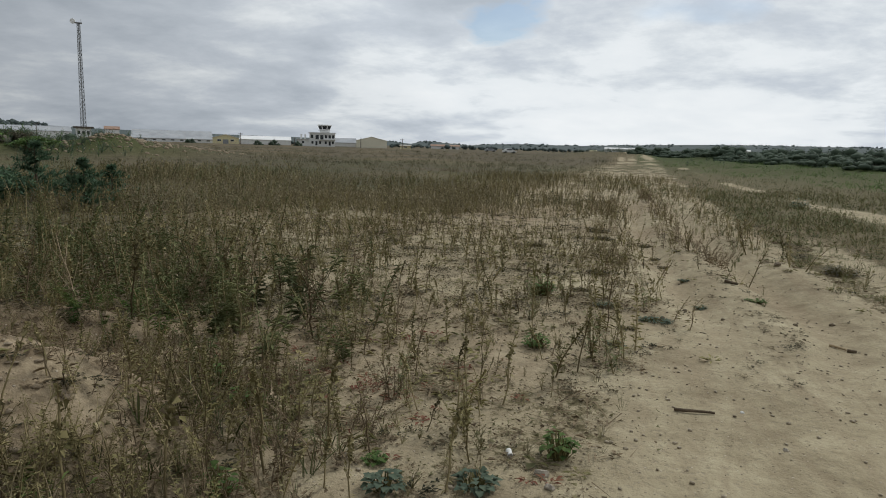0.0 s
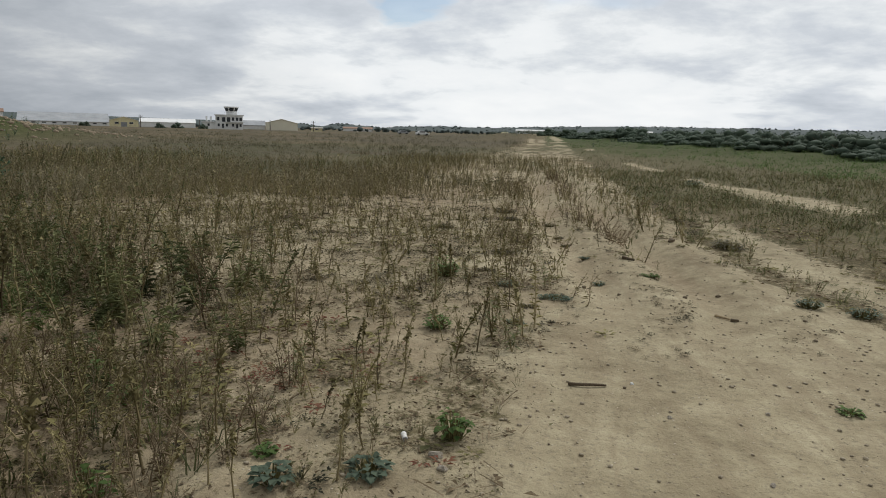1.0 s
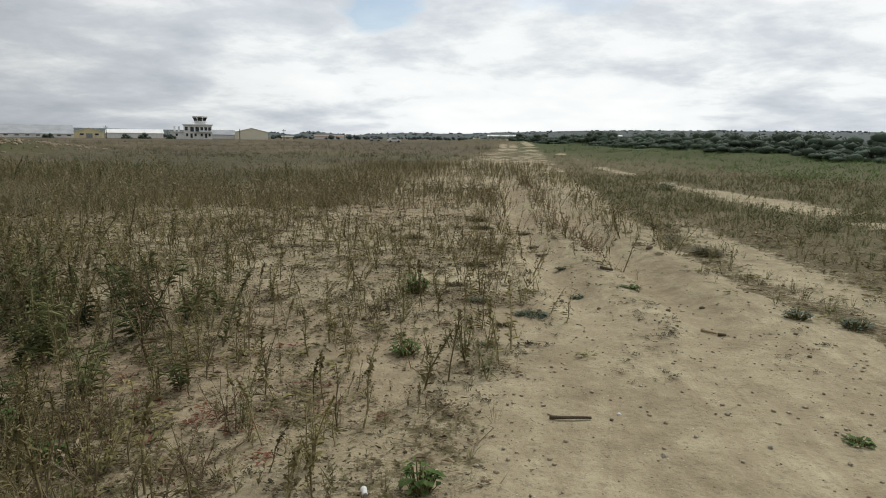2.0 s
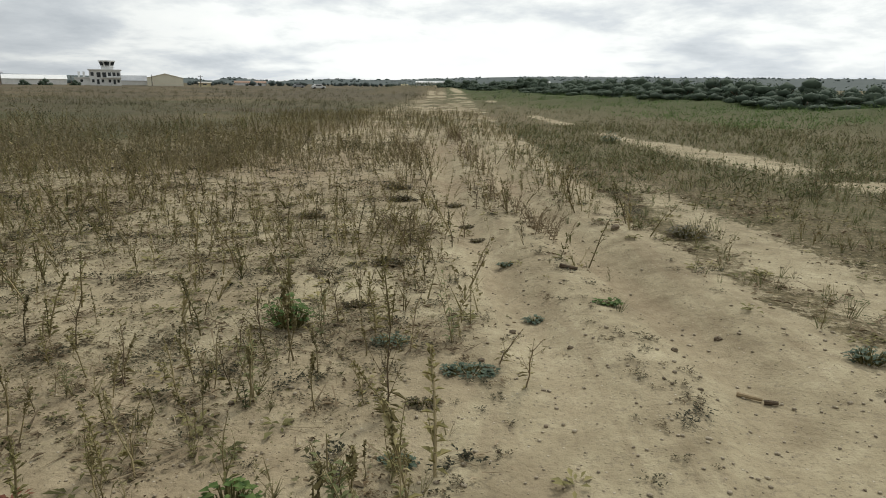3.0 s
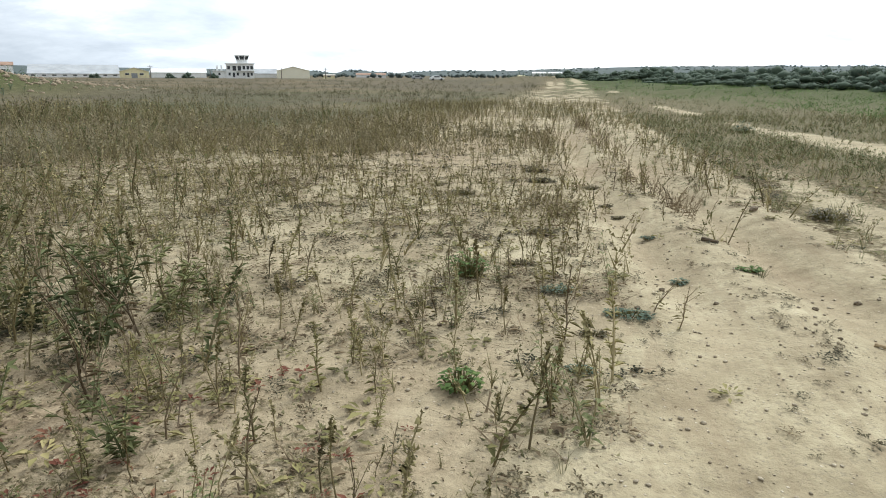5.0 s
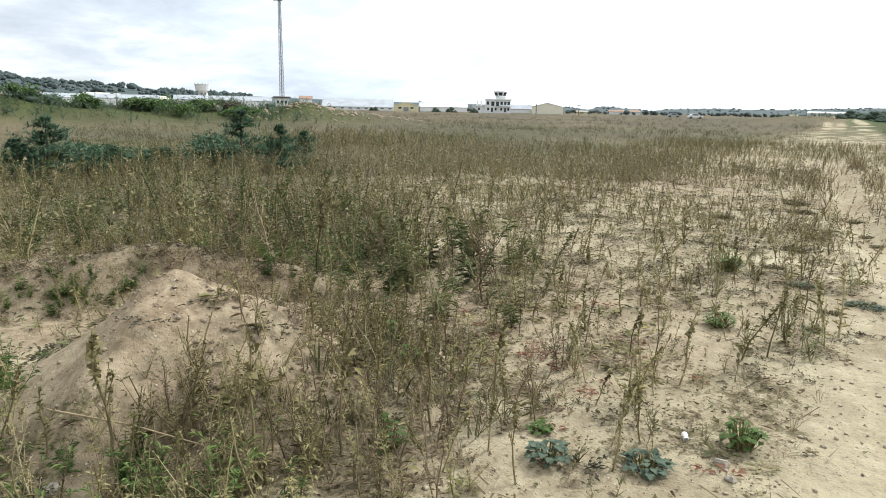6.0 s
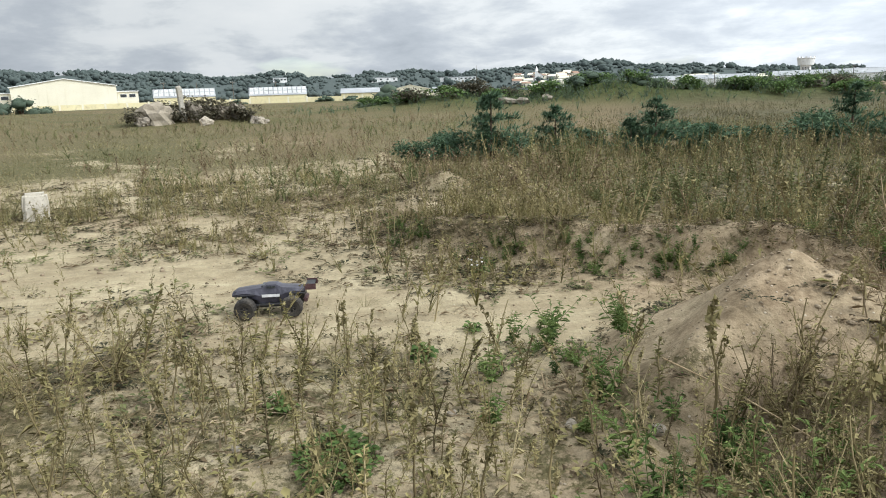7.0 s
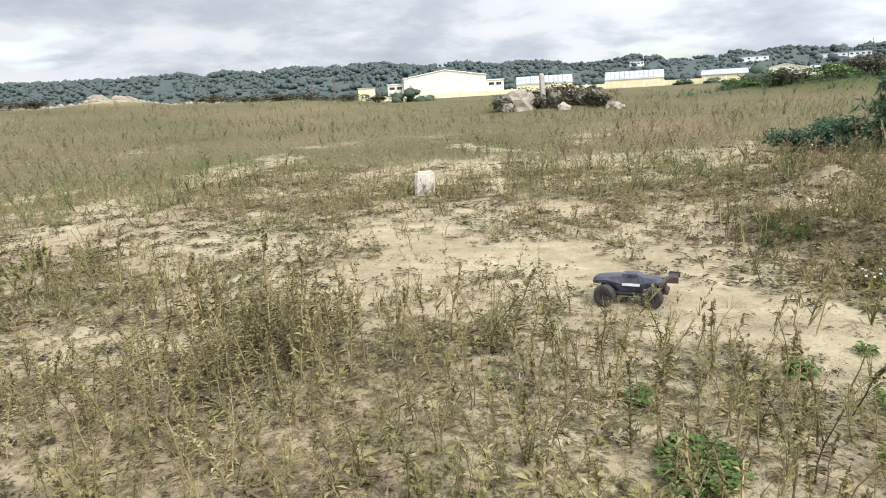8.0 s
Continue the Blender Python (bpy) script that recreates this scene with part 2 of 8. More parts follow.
M_SAGE = plant_material("sage_green_leaf", [(0.1, (0.062, 0.074, 0.032)), (0.5, (0.130, 0.144, 0.060)), (1.0, (0.245, 0.245, 0.112))], 0.8, 0.15)
M_RUST = plant_material("rusty_dead_stalk", [(0.1, (0.088, 0.064, 0.040)), (0.45, (0.178, 0.134, 0.080)), (0.8, (0.285, 0.222, 0.140)), (1.0, (0.42, 0.34, 0.225))], 0.85, 0.1)
M_MOUNDLEAF = plant_material("mound_bush_leaf", [(0.1, (0.07, 0.115, 0.042)), (0.5, (0.12, 0.19, 0.062)), (1.0, (0.20, 0.28, 0.10))])
M_NEEDLE = plant_material("pine_needle", [(0.1, (0.046, 0.083, 0.052)), (0.6, (0.085, 0.138, 0.078)), (1.0, (0.15, 0.215, 0.12))])
# far foliage greyed and blued: the haze of distance is in its colour
M_WOODS = plant_material("hazy_distant_foliage", [(0.1, (0.062, 0.080, 0.077)), (0.5, (0.079, 0.099, 0.093)), (1.0, (0.096, 0.116, 0.105))], 0.9, 0.0)
M_BARK = material("bark", (0.06, 0.045, 0.03), (0.15, 0.115, 0.08), 6, 60, 0.9, 0.6)
M_DEADWOOD = material("dead_wood", (0.05, 0.035, 0.022), (0.13, 0.095, 0.06), 14, 120, 0.9, 0.5)
M_STRAW = material("bleached_stick", (0.26, 0.19, 0.11), (0.42, 0.33, 0.2), 10, 90, 0.85, 0.4)
M_STONE = material("pale_stone", (0.22, 0.19, 0.15), (0.46, 0.41, 0.33), 9, 70, 0.9, 0.6)
M_CLOD = material("dark_clod", (0.10, 0.078, 0.052), (0.27, 0.212, 0.145), 12, 80, 0.95, 0.6)
M_BUFF = material("buff_rubble_stone", (0.17, 0.145, 0.115), (0.34, 0.30, 0.245), 7, 60, 0.92, 0.6, spots=(0.12, 0.11, 0.085))
M_SPOIL = material("pale_spoil", (0.20, 0.172, 0.130), (0.36, 0.315, 0.245), 3, 30, 0.95, 0.5)
M_SOILCLOD = material("dry_soil_clod", (0.2, 0.155, 0.105), (0.34, 0.275, 0.19), 9, 60, 0.95, 0.5)
M_CONCRETE = material("weathered_concrete", (0.33, 0.30, 0.25), (0.56, 0.53, 0.47), 5, 60, 0.9, 0.5, spots=(0.19, 0.18, 0.14))
M_WHITE = material("white_render", (0.74, 0.745, 0.735), (0.86, 0.86, 0.845), 0.35, 6, 0.8, 0.1, spots=(0.64, 0.64, 0.62))
M_CREAM = material("cream_sheeting", (0.70, 0.66, 0.52), (0.82, 0.78, 0.64), 0.2, 5, 0.7, 0.1)
M_YELLOW = material("yellow_render", (0.65, 0.58, 0.35), (0.79, 0.72, 0.46), 0.3, 5, 0.8, 0.1, spots=(0.53, 0.47, 0.31))
M_GREYROOF = material("grey_sheet_roof", (0.28, 0.295, 0.31), (0.43, 0.445, 0.46), 0.25, 4, 0.8, 0.1, spots=(0.42, 0.40, 0.38))
M_TILE = material("terracotta_roof", (0.25, 0.15, 0.105), (0.38, 0.26, 0.19), 0.6, 5, 0.85, 0.2)
M_PANE = material("dark_window_glass", (0.02, 0.024, 0.028), (0.05, 0.055, 0.06), 2, 20, 0.25, 0.0, spec=0.5)
M_STEEL = material("galvanised_steel", (0.20, 0.21, 0.22), (0.36, 0.37, 0.38), 2, 20, 0.5, 0.1, metal=0.5)
M_TIMBER = material("pole_timber", (0.09, 0.075, 0.06), (0.19, 0.165, 0.14), 3, 30, 0.9, 0.3)
M_RUBBER = material("dusty_rubber", (0.018, 0.017, 0.016), (0.075, 0.066, 0.055), 14, 120, 0.85, 0.3)
M_BLACK = material("black_plastic", (0.012, 0.012, 0.014), (0.03, 0.03, 0.033), 20, 150, 0.5, 0.1, spec=0.5)
M_SHELL = material("grey_violet_bodyshell", (0.018, 0.018, 0.028), (0.072, 0.068, 0.09), 10, 90, 0.35, 0.05, spec=0.5)
M_DECAL = material("white_decal", (0.6, 0.6, 0.6), (0.75, 0.75, 0.75), 20, 150, 0.5, 0.0)
M_REDP = material("red_plastic", (0.045, 0.02, 0.022), (0.12, 0.07, 0.068), 20, 150, 0.5, 0.1)
M_LITTER = material("crumpled_white_paper", (0.55, 0.54, 0.5), (0.75, 0.74, 0.7), 20, 90, 0.8, 0.4)
M_ALU = material("metal_rod", (0.3, 0.3, 0.31), (0.5, 0.5, 0.52), 20, 150, 0.4, 0.0, metal=0.8)

# ---- building helpers ----


def part(name, bm, mat, parent, label="", smooth=False):
    me = bpy.data.meshes.new(name)
    bm.to_mesh(me)
    bm.free()
    if smooth:
        me.shade_smooth()
    me.materials.append(mat)
    ob = new(name, me)
    ob.parent = parent
    return tagged(ob, label) if label else ob


def thing(name, m, label, category, group="", kind=""):
    ob = new(name)
    ob.empty_display_size = 0.2
    ob.matrix_world = m
    return tagged(ob, label, category, group, kind)


def solid(name, bm, mat, m, label, category, group="", kind="", smooth=False):
    ob = part(name, bm, mat, None, smooth=smooth)
    ob.matrix_world = m
    return tagged(ob, label, category, group, kind)


def box(bm, x0, x1, y0, y1, z0, z1, bevel=0.0):
    r = bmesh.ops.create_cube(bm, size=1, matrix=Matrix.LocRotScale(((x0 + x1) / 2, (y0 + y1) / 2, (z0 + z1) / 2), None, (x1 - x0, y1 - y0, z1 - z0)))
    if bevel:
        es = {e for v in r["verts"] for e in v.link_edges}
        bmesh.ops.bevel(bm, geom=list(es), offset=bevel, segments=2, affect="EDGES")
    return bm


def boxed(*dims, bevel=0.0):
    return box(bmesh.new(), *dims, bevel=bevel)


def tube(bm, a, b, r0, r1=None, n=8):
    a, b = Vector(a), Vector(b)
    m = Matrix.Translation((a + b) / 2) @ (b - a).to_track_quat("Z", "Y").to_matrix().to_4x4()
    bmesh.ops.create_cone(bm, cap_ends=True, segments=n, radius1=r0, radius2=r0 if r1 is None else r1, depth=(b - a).length, matrix=m)
    return bm


def lump(rng, rx, ry, rz, rough=0.25, sub=2, seed=0.0):
    bm = bmesh.new()
    bmesh.ops.create_icosphere(bm, subdivisions=sub, radius=1)
    off = Vector((rng.uniform(-50, 50), rng.uniform(-50, 50), rng.uniform(-50, 50)))
    for v in bm.verts:
        k = 1 + rough * noise.noise(v.co * 1.3 + off) + 0.5 * rough * noise.noise(v.co * 3.1 + off)
        v.co = Vector((v.co.x * rx * k, v.co.y * ry * k, v.co.z * rz * k))
    return bm


def bearing(az, d):
    return -math.sin(radians(az)) * d, math.cos(radians(az)) * d


def rise(el, d):
    return 1.6 + d * math.tan(radians(el))


# ---- the lie of the land ----


def hashed(ix, iy, seed):
    h = (ix.astype(np.int64) * 374761393 + iy.astype(np.int64) * 668265263 + seed * 1442695041) & 0x7FFFFFFF
    h = ((h ^ (h >> 13)) * 1274126177) & 0x7FFFFFFF
    return ((h ^ (h >> 16)) & 0xFFFF) / 65535.0


def vnoise(x, y, size, seed):
    """Smooth value noise between 0 and 1, with features about size metres across."""
    x, y = np.asarray(x, float) / size, np.asarray(y, float) / size
    ix, iy = np.floor(x), np.floor(y)
    fx, fy = x - ix, y - iy
    fx, fy = fx * fx * (3 - 2 * fx), fy * fy * (3 - 2 * fy)
    a, b = hashed(ix, iy, seed), hashed(ix + 1, iy, seed)
    c, d = hashed(ix, iy + 1, seed), hashed(ix + 1, iy + 1, seed)
    return (a * (1 - fx) + b * fx) * (1 - fy) + (c * (1 - fx) + d * fx) * fy


def bell(x, y, cx, cy, sx, sy, turn=0.0):
    c, s = math.cos(radians(turn)), math.sin(radians(turn))
    u, v = (x - cx) * c + (y - cy) * s, -(x - cx) * s + (y - cy) * c
    return np.exp(-0.5 * ((u / sx) ** 2 + (v / sy) ** 2))


def to_line(x, y, pts):
    """Distance to a broken line, and the height interpolated along it."""
    best, high = np.full(np.shape(x), 1e9), np.zeros(np.shape(x))
    for (x0, y0, h0), (x1, y1, h1) in zip(pts, pts[1:]):
        k = np.clip(((x - x0) * (x1 - x0) + (y - y0) * (y1 - y0)) / ((x1 - x0) ** 2 + (y1 - y0) ** 2), 0, 1)
        d = np.hypot(x - x0 - k * (x1 - x0), y - y0 - k * (y1 - y0))
        high = np.where(d < best, h0 + k * (h1 - h0), high)
        best = np.minimum(best, d)
    return best, high


def smooth(a, b, v):
    k = np.clip((v - a) / (b - a), 0, 1)
    return k * k * (3 - 2 * k)


BERM = [(-8.2, 1.0, 0.10), (-7.0, 1.35, 0.26), (-6.1, 2.1, 0.36), (-5.6, 2.75, 0.42), (-5.0, 3.4, 0.44), (-4.45, 3.95, 0.34), (-3.9, 4.5, 0.12)]
SLIDE = [(-3.2, 2.25, 0), (-3.55, 2.0, 0), (-3.95, 1.75, 0)]
JUMP = [(-3.35, 2.58, 0.05), (-3.08, 2.34, 0.10), (-2.95, 2.05, 0.12), (-2.80, 1.70, 0.15), (-2.55, 1.15, 0.06)]
LEFT_EDGE = ([-9, 0, 3, 5, 6.5, 9.4, 12, 18, 32, 61, 100], [-1.6, -0.75, -0.28, -0.2, 0.32, 0.03, -0.28, -0.52, -1.25, -2.25, -2.2])
RIGHT_EDGE = ([-9, 0, 5, 7.8, 10, 14.4, 21, 35, 60], [6.5, 5, 3.35, 2.65, 2.45, 2.3, 2.2, 2.24, 2.5])
DENSE_EDGE = ([3.4, 4.0, 4.5, 6, 8.3, 12.3, 16, 19, 24, 28, 36, 48, 65, 90], [-3.9, -3.9, -3.8, -5.0, -6.5, -8.3, -9.4, -9.0, -7.6, -6.6, -5.6, -4.8, -3.6, -2.6])
SAND_LEFT = [(-13, 13.5, 0), (-9.1, 16.2, 0), (-7.6, 18.6, 0), (-4.8, 26.3, 0)]
BANK = [(-9, 135, 1.5), (1, 122, 1.4), (8, 100, 1.25), (13, 80, 1.1), (17, 62, 1.0), (24, 45, 0.95), (34, 25, 0.9)]
GREEN_MOUND = [(*bearing(43, 62), 0.5), (*bearing(47, 60), 0.8), (*bearing(52, 58), 1.1), (*bearing(58, 56), 1.0), (*bearing(63, 55), 1.5), (*bearing(67, 55), 1.5),
               (*bearing(70, 56), 0.7), (*bearing(75, 56), 1.2), (*bearing(80, 58), 0.9), (*bearing(84, 62), 0.3)]
SCREE = [(*bearing(34.5, 70), 0.5), (*bearing(38, 64), 1.1), (*bearing(42, 62), 1.2), (*bearing(45, 62), 0.6)]


def track_mask(x, y):
    le, re = np.interp(y, *LEFT_EDGE), np.interp(y, *RIGHT_EDGE)
    wob = (vnoise(x, y, 1.1, 5) - 0.5) * 0.7 + (vnoise(x, y, 0.3, 6) - 0.5) * 0.25
    return smooth(-0.12, 0.12, x + wob - le) * smooth(-0.15, 0.15, re - x - wob)


def height(x, y):
    x, y = np.asarray(x, float), np.asarray(y, float)
    r = np.hypot(x, y)
    az = np.degrees(np.arctan2(-x, y))
    near = 1 / (1 + (r / 45) ** 2)
    z = (vnoise(x, y, 2.7, 1) - 0.5) * 0.07 + (vnoise(x, y, 0.8, 2) - 0.5) * (0.035 - 0.022 * track_mask(x, y))
    lane = track_mask(x, y)
    z += near * ((vnoise(x, y, 0.27, 3) - 0.5) * (0.026 - 0.014 * lane) + (vnoise(x, y, 0.12, 4) - 0.5) * 0.012)
    z += (vnoise(x, y, 23, 7) - 0.5) * 0.25 * smooth(15, 50, r)
    # wheel ruts of the track with a low crown between them
    le = np.interp(y, *LEFT_EDGE)
    on = smooth(4, 9, y) * smooth(80, 40, y)
    for off, deep, wide in ((0.55, -0.09, 0.17), (1.05, 0.06, 0.22), (1.6, -0.09, 0.18), (2.2, 0.05, 0.22)):
        z += on * deep * np.exp(-0.5 * ((x - le - off) / wide) ** 2)
    # the jump, the berm behind it and the heaps
    d, h = to_line(x, y, JUMP)
    crumble = 1 + (vnoise(x, y, 0.33, 11) - 0.5) * 0.35
    cone = np.hypot(np.hypot(x + 3.08, y - 2.34), 0.05)
    z += 0.64 * np.clip(1.05 - cone / 1.05, 0, 1) ** 1.12 * (1 + (crumble - 1) * 0.6) + h * np.exp(-(np.hypot(d, 0.03) / 0.30) ** 1.3) + 0.15 * bell(x, y, -2.55, 2.75, 0.35, 0.35)
    z += 0.10 * bell(x, y, -2.80, 1.62, 0.13, 0.12)
    mound = np.clip(1.2 - cone / 1.0, 0, 1)
    d, h = to_line(x, y, BERM)
    z += 0.92 * h * np.exp(-np.abs(d / 0.36) ** 2.6) * crumble
    mound = np.maximum(mound, np.exp(-0.5 * (d / 0.4) ** 2) * (h > 0.15))
    z += mound * ((vnoise(x, y, 0.19, 13) - 0.5) * 0.045 + (vnoise(x, y, 0.09, 14) - 0.5) * 0.022)
    for cx, cy, sx, sy, hh in ((-9.9, 2.05, 0.45, 0.35, 0.36), (-8.7, 1.35, 0.4, 0.3, 0.22), (-11.5, 1.7, 0.8, 0.4, 0.2), (-10.6, 0.6, 0.7, 0.4, 0.15), (-14.5, 1.5, 0.9, 0.5, 0.2)):
        z += hh * bell(x, y, cx, cy, sx, sy, 30) * crumble
    # low banks farther off
    for line, wide in ((BANK, 7.0), (GREEN_MOUND, 4.0), (SCREE, 3.5)):
        d, h = to_line(x, y, line)
        z += h * np.exp(-0.5 * (d / wide) ** 2) * (1 + (vnoise(x, y, 4.0, 12) - 0.5) * 0.7)
    # the field climbs to a low rim in the south-west
    z += smooth(14, 58, r) * smooth(110, 72, r) * np.interp(az, [-180, -150, 107, 112, 118, 124, 132, 140, 160, 180], [0, 0, 0, 0.9, 1.45, 1.7, 1.9, 2.2, 2.1, 0])
    z += 0.75 * bell(x, y, *bearing(132, 64), 8, 2.0, 42) + 0.7 * bell(x, y, *bearing(97, 46), 3.2, 1.6, 97)
    return z


def cover_of(x, y):
    """How thickly plants stand (0 bare sand to 1), how green they are, and how earthy the soil is."""
    x, y = np.asarray(x, float), np.asarray(y, float)
    r = np.hypot(x, y)
    az = np.degrees(np.arctan2(-x, y))
    de, le, re = np.interp(y, *DENSE_EDGE), np.interp(y, *LEFT_EDGE), np.interp(y, *RIGHT_EDGE)
    patch = vnoise(x, y, 1.3, 21) * 0.35 + vnoise(x, y, 0.42, 22) * 0.40 + vnoise(x, y, 0.16, 24) * 0.25
    wob = (vnoise(x, y, 2.8, 23) - 0.5) * 3.4 + (vnoise(x, y, 7.5, 35) - 0.5) * 4.0 * smooth(6, 14, r)
    track = track_mask(x, y)
    # left of the track: scattered plants, then the thick russet field
    dense = smooth(-2.2, 3.2, de + wob - x) * smooth(3.0, 4.6, y) * (0.80 + 0.6 * (patch - 0.4))
    dl, _ = to_line(x, y, SAND_LEFT)
    dense *= 1 - 0.85 * np.exp(-0.5 * (dl / (0.45 + 0.25 * patch)) ** 2)
    flank = 0.35 * bell(x, y, -2.3, 2.65, 0.65, 0.5, -25)
    rank = 0.42 * bell(x, y, -4.4, 5.2, 1.8, 1.1, -30) + 0.12 * bell(x, y, -1.9, 2.5, 0.7, 0.6)
    # bare streaks and thin places in the field
    thin = smooth(0.50, 0.66, 0.6 * vnoise(x, y * 0.55, 3.4, 27) + 0.4 * vnoise(x, y, 1.1, 28))
    dense *= 1 - 0.78 * thin * smooth(120, 50, r)
    sparse = 0.50 + 0.08 * smooth(7, 13, r) + 1.5 * (patch - 0.5) + 0.4 * flank + 0.34 * bell(x, y, -2.6, 4.8, 1.0, 1.1) - 0.22 * bell(x, y, -1.1, 3.6, 0.7, 0.9)
    far_field = smooth(60, 85, y + wob * 2)
    left = np.maximum(np.clip(sparse, 0.05, 0.75), dense)
    left = np.maximum(np.maximum(left, 0.9 * far_field), rank * (0.55 + patch))
    # right of the track: low verge, a bare strip, turf, a sandy lane and the green bank
    verge = np.clip(0.80 + 0.9 * (patch - 0.45), 0.3, 1.0)
    lane2 = np.exp(-0.5 * ((x - (re + 0.95)) / 0.33) ** 2) * smooth(17, 12, y)
    lane3x = np.interp(y, [5, 18, 25, 48, 75], [11.0, 7.2, 5.8, 4.3, 3.9])
    lane3 = np.exp(-0.5 * ((x - lane3x) / np.interp(y, [5, 18, 26, 60], [1.2, 0.8, 0.35, 0.4])) ** 2) * smooth(90, 60, y)
    lane3 *= np.where(y > 15, smooth(0.36, 0.58, vnoise(x, y * 0.6, 2.6, 26)) * np.interp(y, [15, 22, 45, 60], [1.0, 0.75, 0.6, 0.8]), 1.0)
    turf = np.clip(0.72 + 0.5 * (patch - 0.4), 0, 1)
    right = np.where(x < re + 1.0, verge, turf)
    right = np.clip(right - 0.85 * lane2 * (0.6 + 0.4 * patch) - 1.0 * lane3 + 0.15 * smooth(8, 14, x), 0.0, 1)
    c = np.where(x > (le + re) / 2, right, left)
    c = c * (1 - track * np.clip(0.97 - 0.25 * (patch > 0.62) * smooth(6, 12, y), 0, 1))
    # weeds on the crown between the ruts, and the far end half grown over
    for off, wide, start in ((1.08, 0.20, 6.5), (2.15, 0.24, 9), (0.12, 0.25, 8)):
        c = np.maximum(c, 0.75 * np.exp(-0.5 * ((x - le - off) / wide) ** 2) * smooth(start, start + 4, y) * (patch > 0.42))
    c = np.maximum(c, 0.62 * track * smooth(12, 24, y) * (patch > 0.44))
    # west: the bare yard round the jump, then thick khaki grass
    west = smooth(3.6, 2.4, y + 0.28 * (x + 3)) * smooth(-1.2, -2.0, x - 0.25 * np.minimum(y, 0))
    yard = np.clip(0.48 + 2.4 * (patch - 0.5), 0.04, 0.88)
    ringed = smooth(5.2, 3.4, r + wob * 0.5) * (0.56 + 0.16 * smooth(80, 110, az))
    lane = np.exp(-0.5 * (to_line(x, y, [(-4.6, 2.2, 0), (-4.3, 1.3, 0), (-5.0, 0.2, 0), (-6.3, -1.0, 0), (-7.2, -3.5, 0), (-6.8, -7.0, 0)])[0] / 0.55) ** 2)
    yard = np.clip(np.maximum(yard, ringed) * (1 - 0.62 * lane), 0, 1)
    outer = smooth(9.5, 17.0, r + wob * 1.5 + (patch - 0.5) * 5)
    outer *= 1 - 0.5 * smooth(0.58, 0.72, 0.6 * vnoise(x, y * 1.6, 3.2, 29) + 0.4 * vnoise(x, y, 0.9, 30)) * smooth(34, 18, r)
    yard = np.maximum(yard, outer)
    db, _ = to_line(x, y, BERM)
    yard = np.maximum(yard, 0.55 * np.exp(-0.5 * (db / 0.5) ** 2) * (patch > 0.4))
    c = c * (1 - west) + yard * west
    beyond = smooth(0.3, 0.9, y - np.interp(x, [-9, -7, -6, -5, -4.3, -3.6], [1.5, 1.9, 2.6, 3.8, 4.3, 4.6])) * smooth(-3.2, -4.2, x)
    c = np.maximum(c, 0.9 * beyond * np.clip(0.6 + patch, 0, 1))
    dj, _ = to_line(x, y, JUMP)
    c = c * (1 - 0.8 * np.exp(-0.5 * (dj / 0.33) ** 2) * (y > 1.7)) * (1 - 0.95 * np.exp(-0.5 * (to_line(x, y, SLIDE)[0] / 0.4) ** 2))
    c = c * (1 - 0.9 * bell(x, y, *bearing(132, 62), 7, 2.2, 42))
    c = np.clip(c, 0, 1)
    green = np.clip(0.25 + 0.5 * (vnoise(x, y, 3.3, 31) - 0.5), 0, 1)
    green = np.maximum(green, 0.35 * smooth(re + 0.3, re + 3.5, x))
    green = np.maximum(green, (0.05 + 0.55 * vnoise(x, y, 5.5, 95)) * smooth(12, 18, r) * smooth(62, 75, az))
    for line, wide in ((BANK, 12.0), (GREEN_MOUND, 5.0)):
        green = np.maximum(green, np.exp(-0.5 * (to_line(x, y, line)[0] / wide) ** 2))
    green = np.clip(green, 0, 1) * (1 - 0.8 * far_field * (x < 0) * (az < 60))
    cone = np.hypot(x + 3.08, y - 2.34)
    earth = 1.1 * smooth(1.25, 0.6, cone) + 0.8 * np.exp(-0.5 * (dj / 0.5) ** 2) + 0.95 * np.exp(-0.5 * (db / 0.42) ** 2) + 0.9 * flank
    for off in (0.55, 1.6):
        earth += 0.5 * np.exp(-0.5 * ((x - le - off) / 0.12) ** 2) * smooth(4, 8, y) * smooth(30, 18, y) * (0.3 + patch)
    earth += 0.75 * bell(x, y, -1.9, 4.6, 0.8, 1.0)
    earth += 0.35 * smooth(0.46, 0.66, vnoise(x, y, 0.9, 34)) * (x < le) * (y > 2)
    earth += 0.55 * smooth(0.62, 0.75, vnoise(x, y, 2.4, 33))
    earth += np.exp(-0.5 * (to_line(x, y, SCREE)[0] / 4) ** 2)
    return c, green, np.clip(earth, 0, 1)


def flat_mesh(name, verts, tris, mats, index=None, attrs=None):
    """A mesh from arrays of vertices and triangles."""
    me = bpy.data.meshes.new(name)
    n, k = len(verts), len(tris)
    me.vertices.add(n)
    me.vertices.foreach_set("co", np.ascontiguousarray(verts, np.float32).ravel())
    me.loops.add(3 * k)
    me.loops.foreach_set("vertex_index", np.ascontiguousarray(tris, np.int32).ravel())
    me.polygons.add(k)
    me.polygons.foreach_set("loop_start", np.arange(0, 3 * k, 3, dtype=np.int32))
    for m in mats:
        me.materials.append(m)
    if index is not None:
        me.polygons.foreach_set("material_index", np.ascontiguousarray(index, np.int32))
    for key, values in (attrs or {}).items():
        me.attributes.new(key, "FLOAT", "POINT").data.foreach_set("value", np.ascontiguousarray(values, np.float32))
    me.update(calc_edges=True)
    me.validate()
    return me


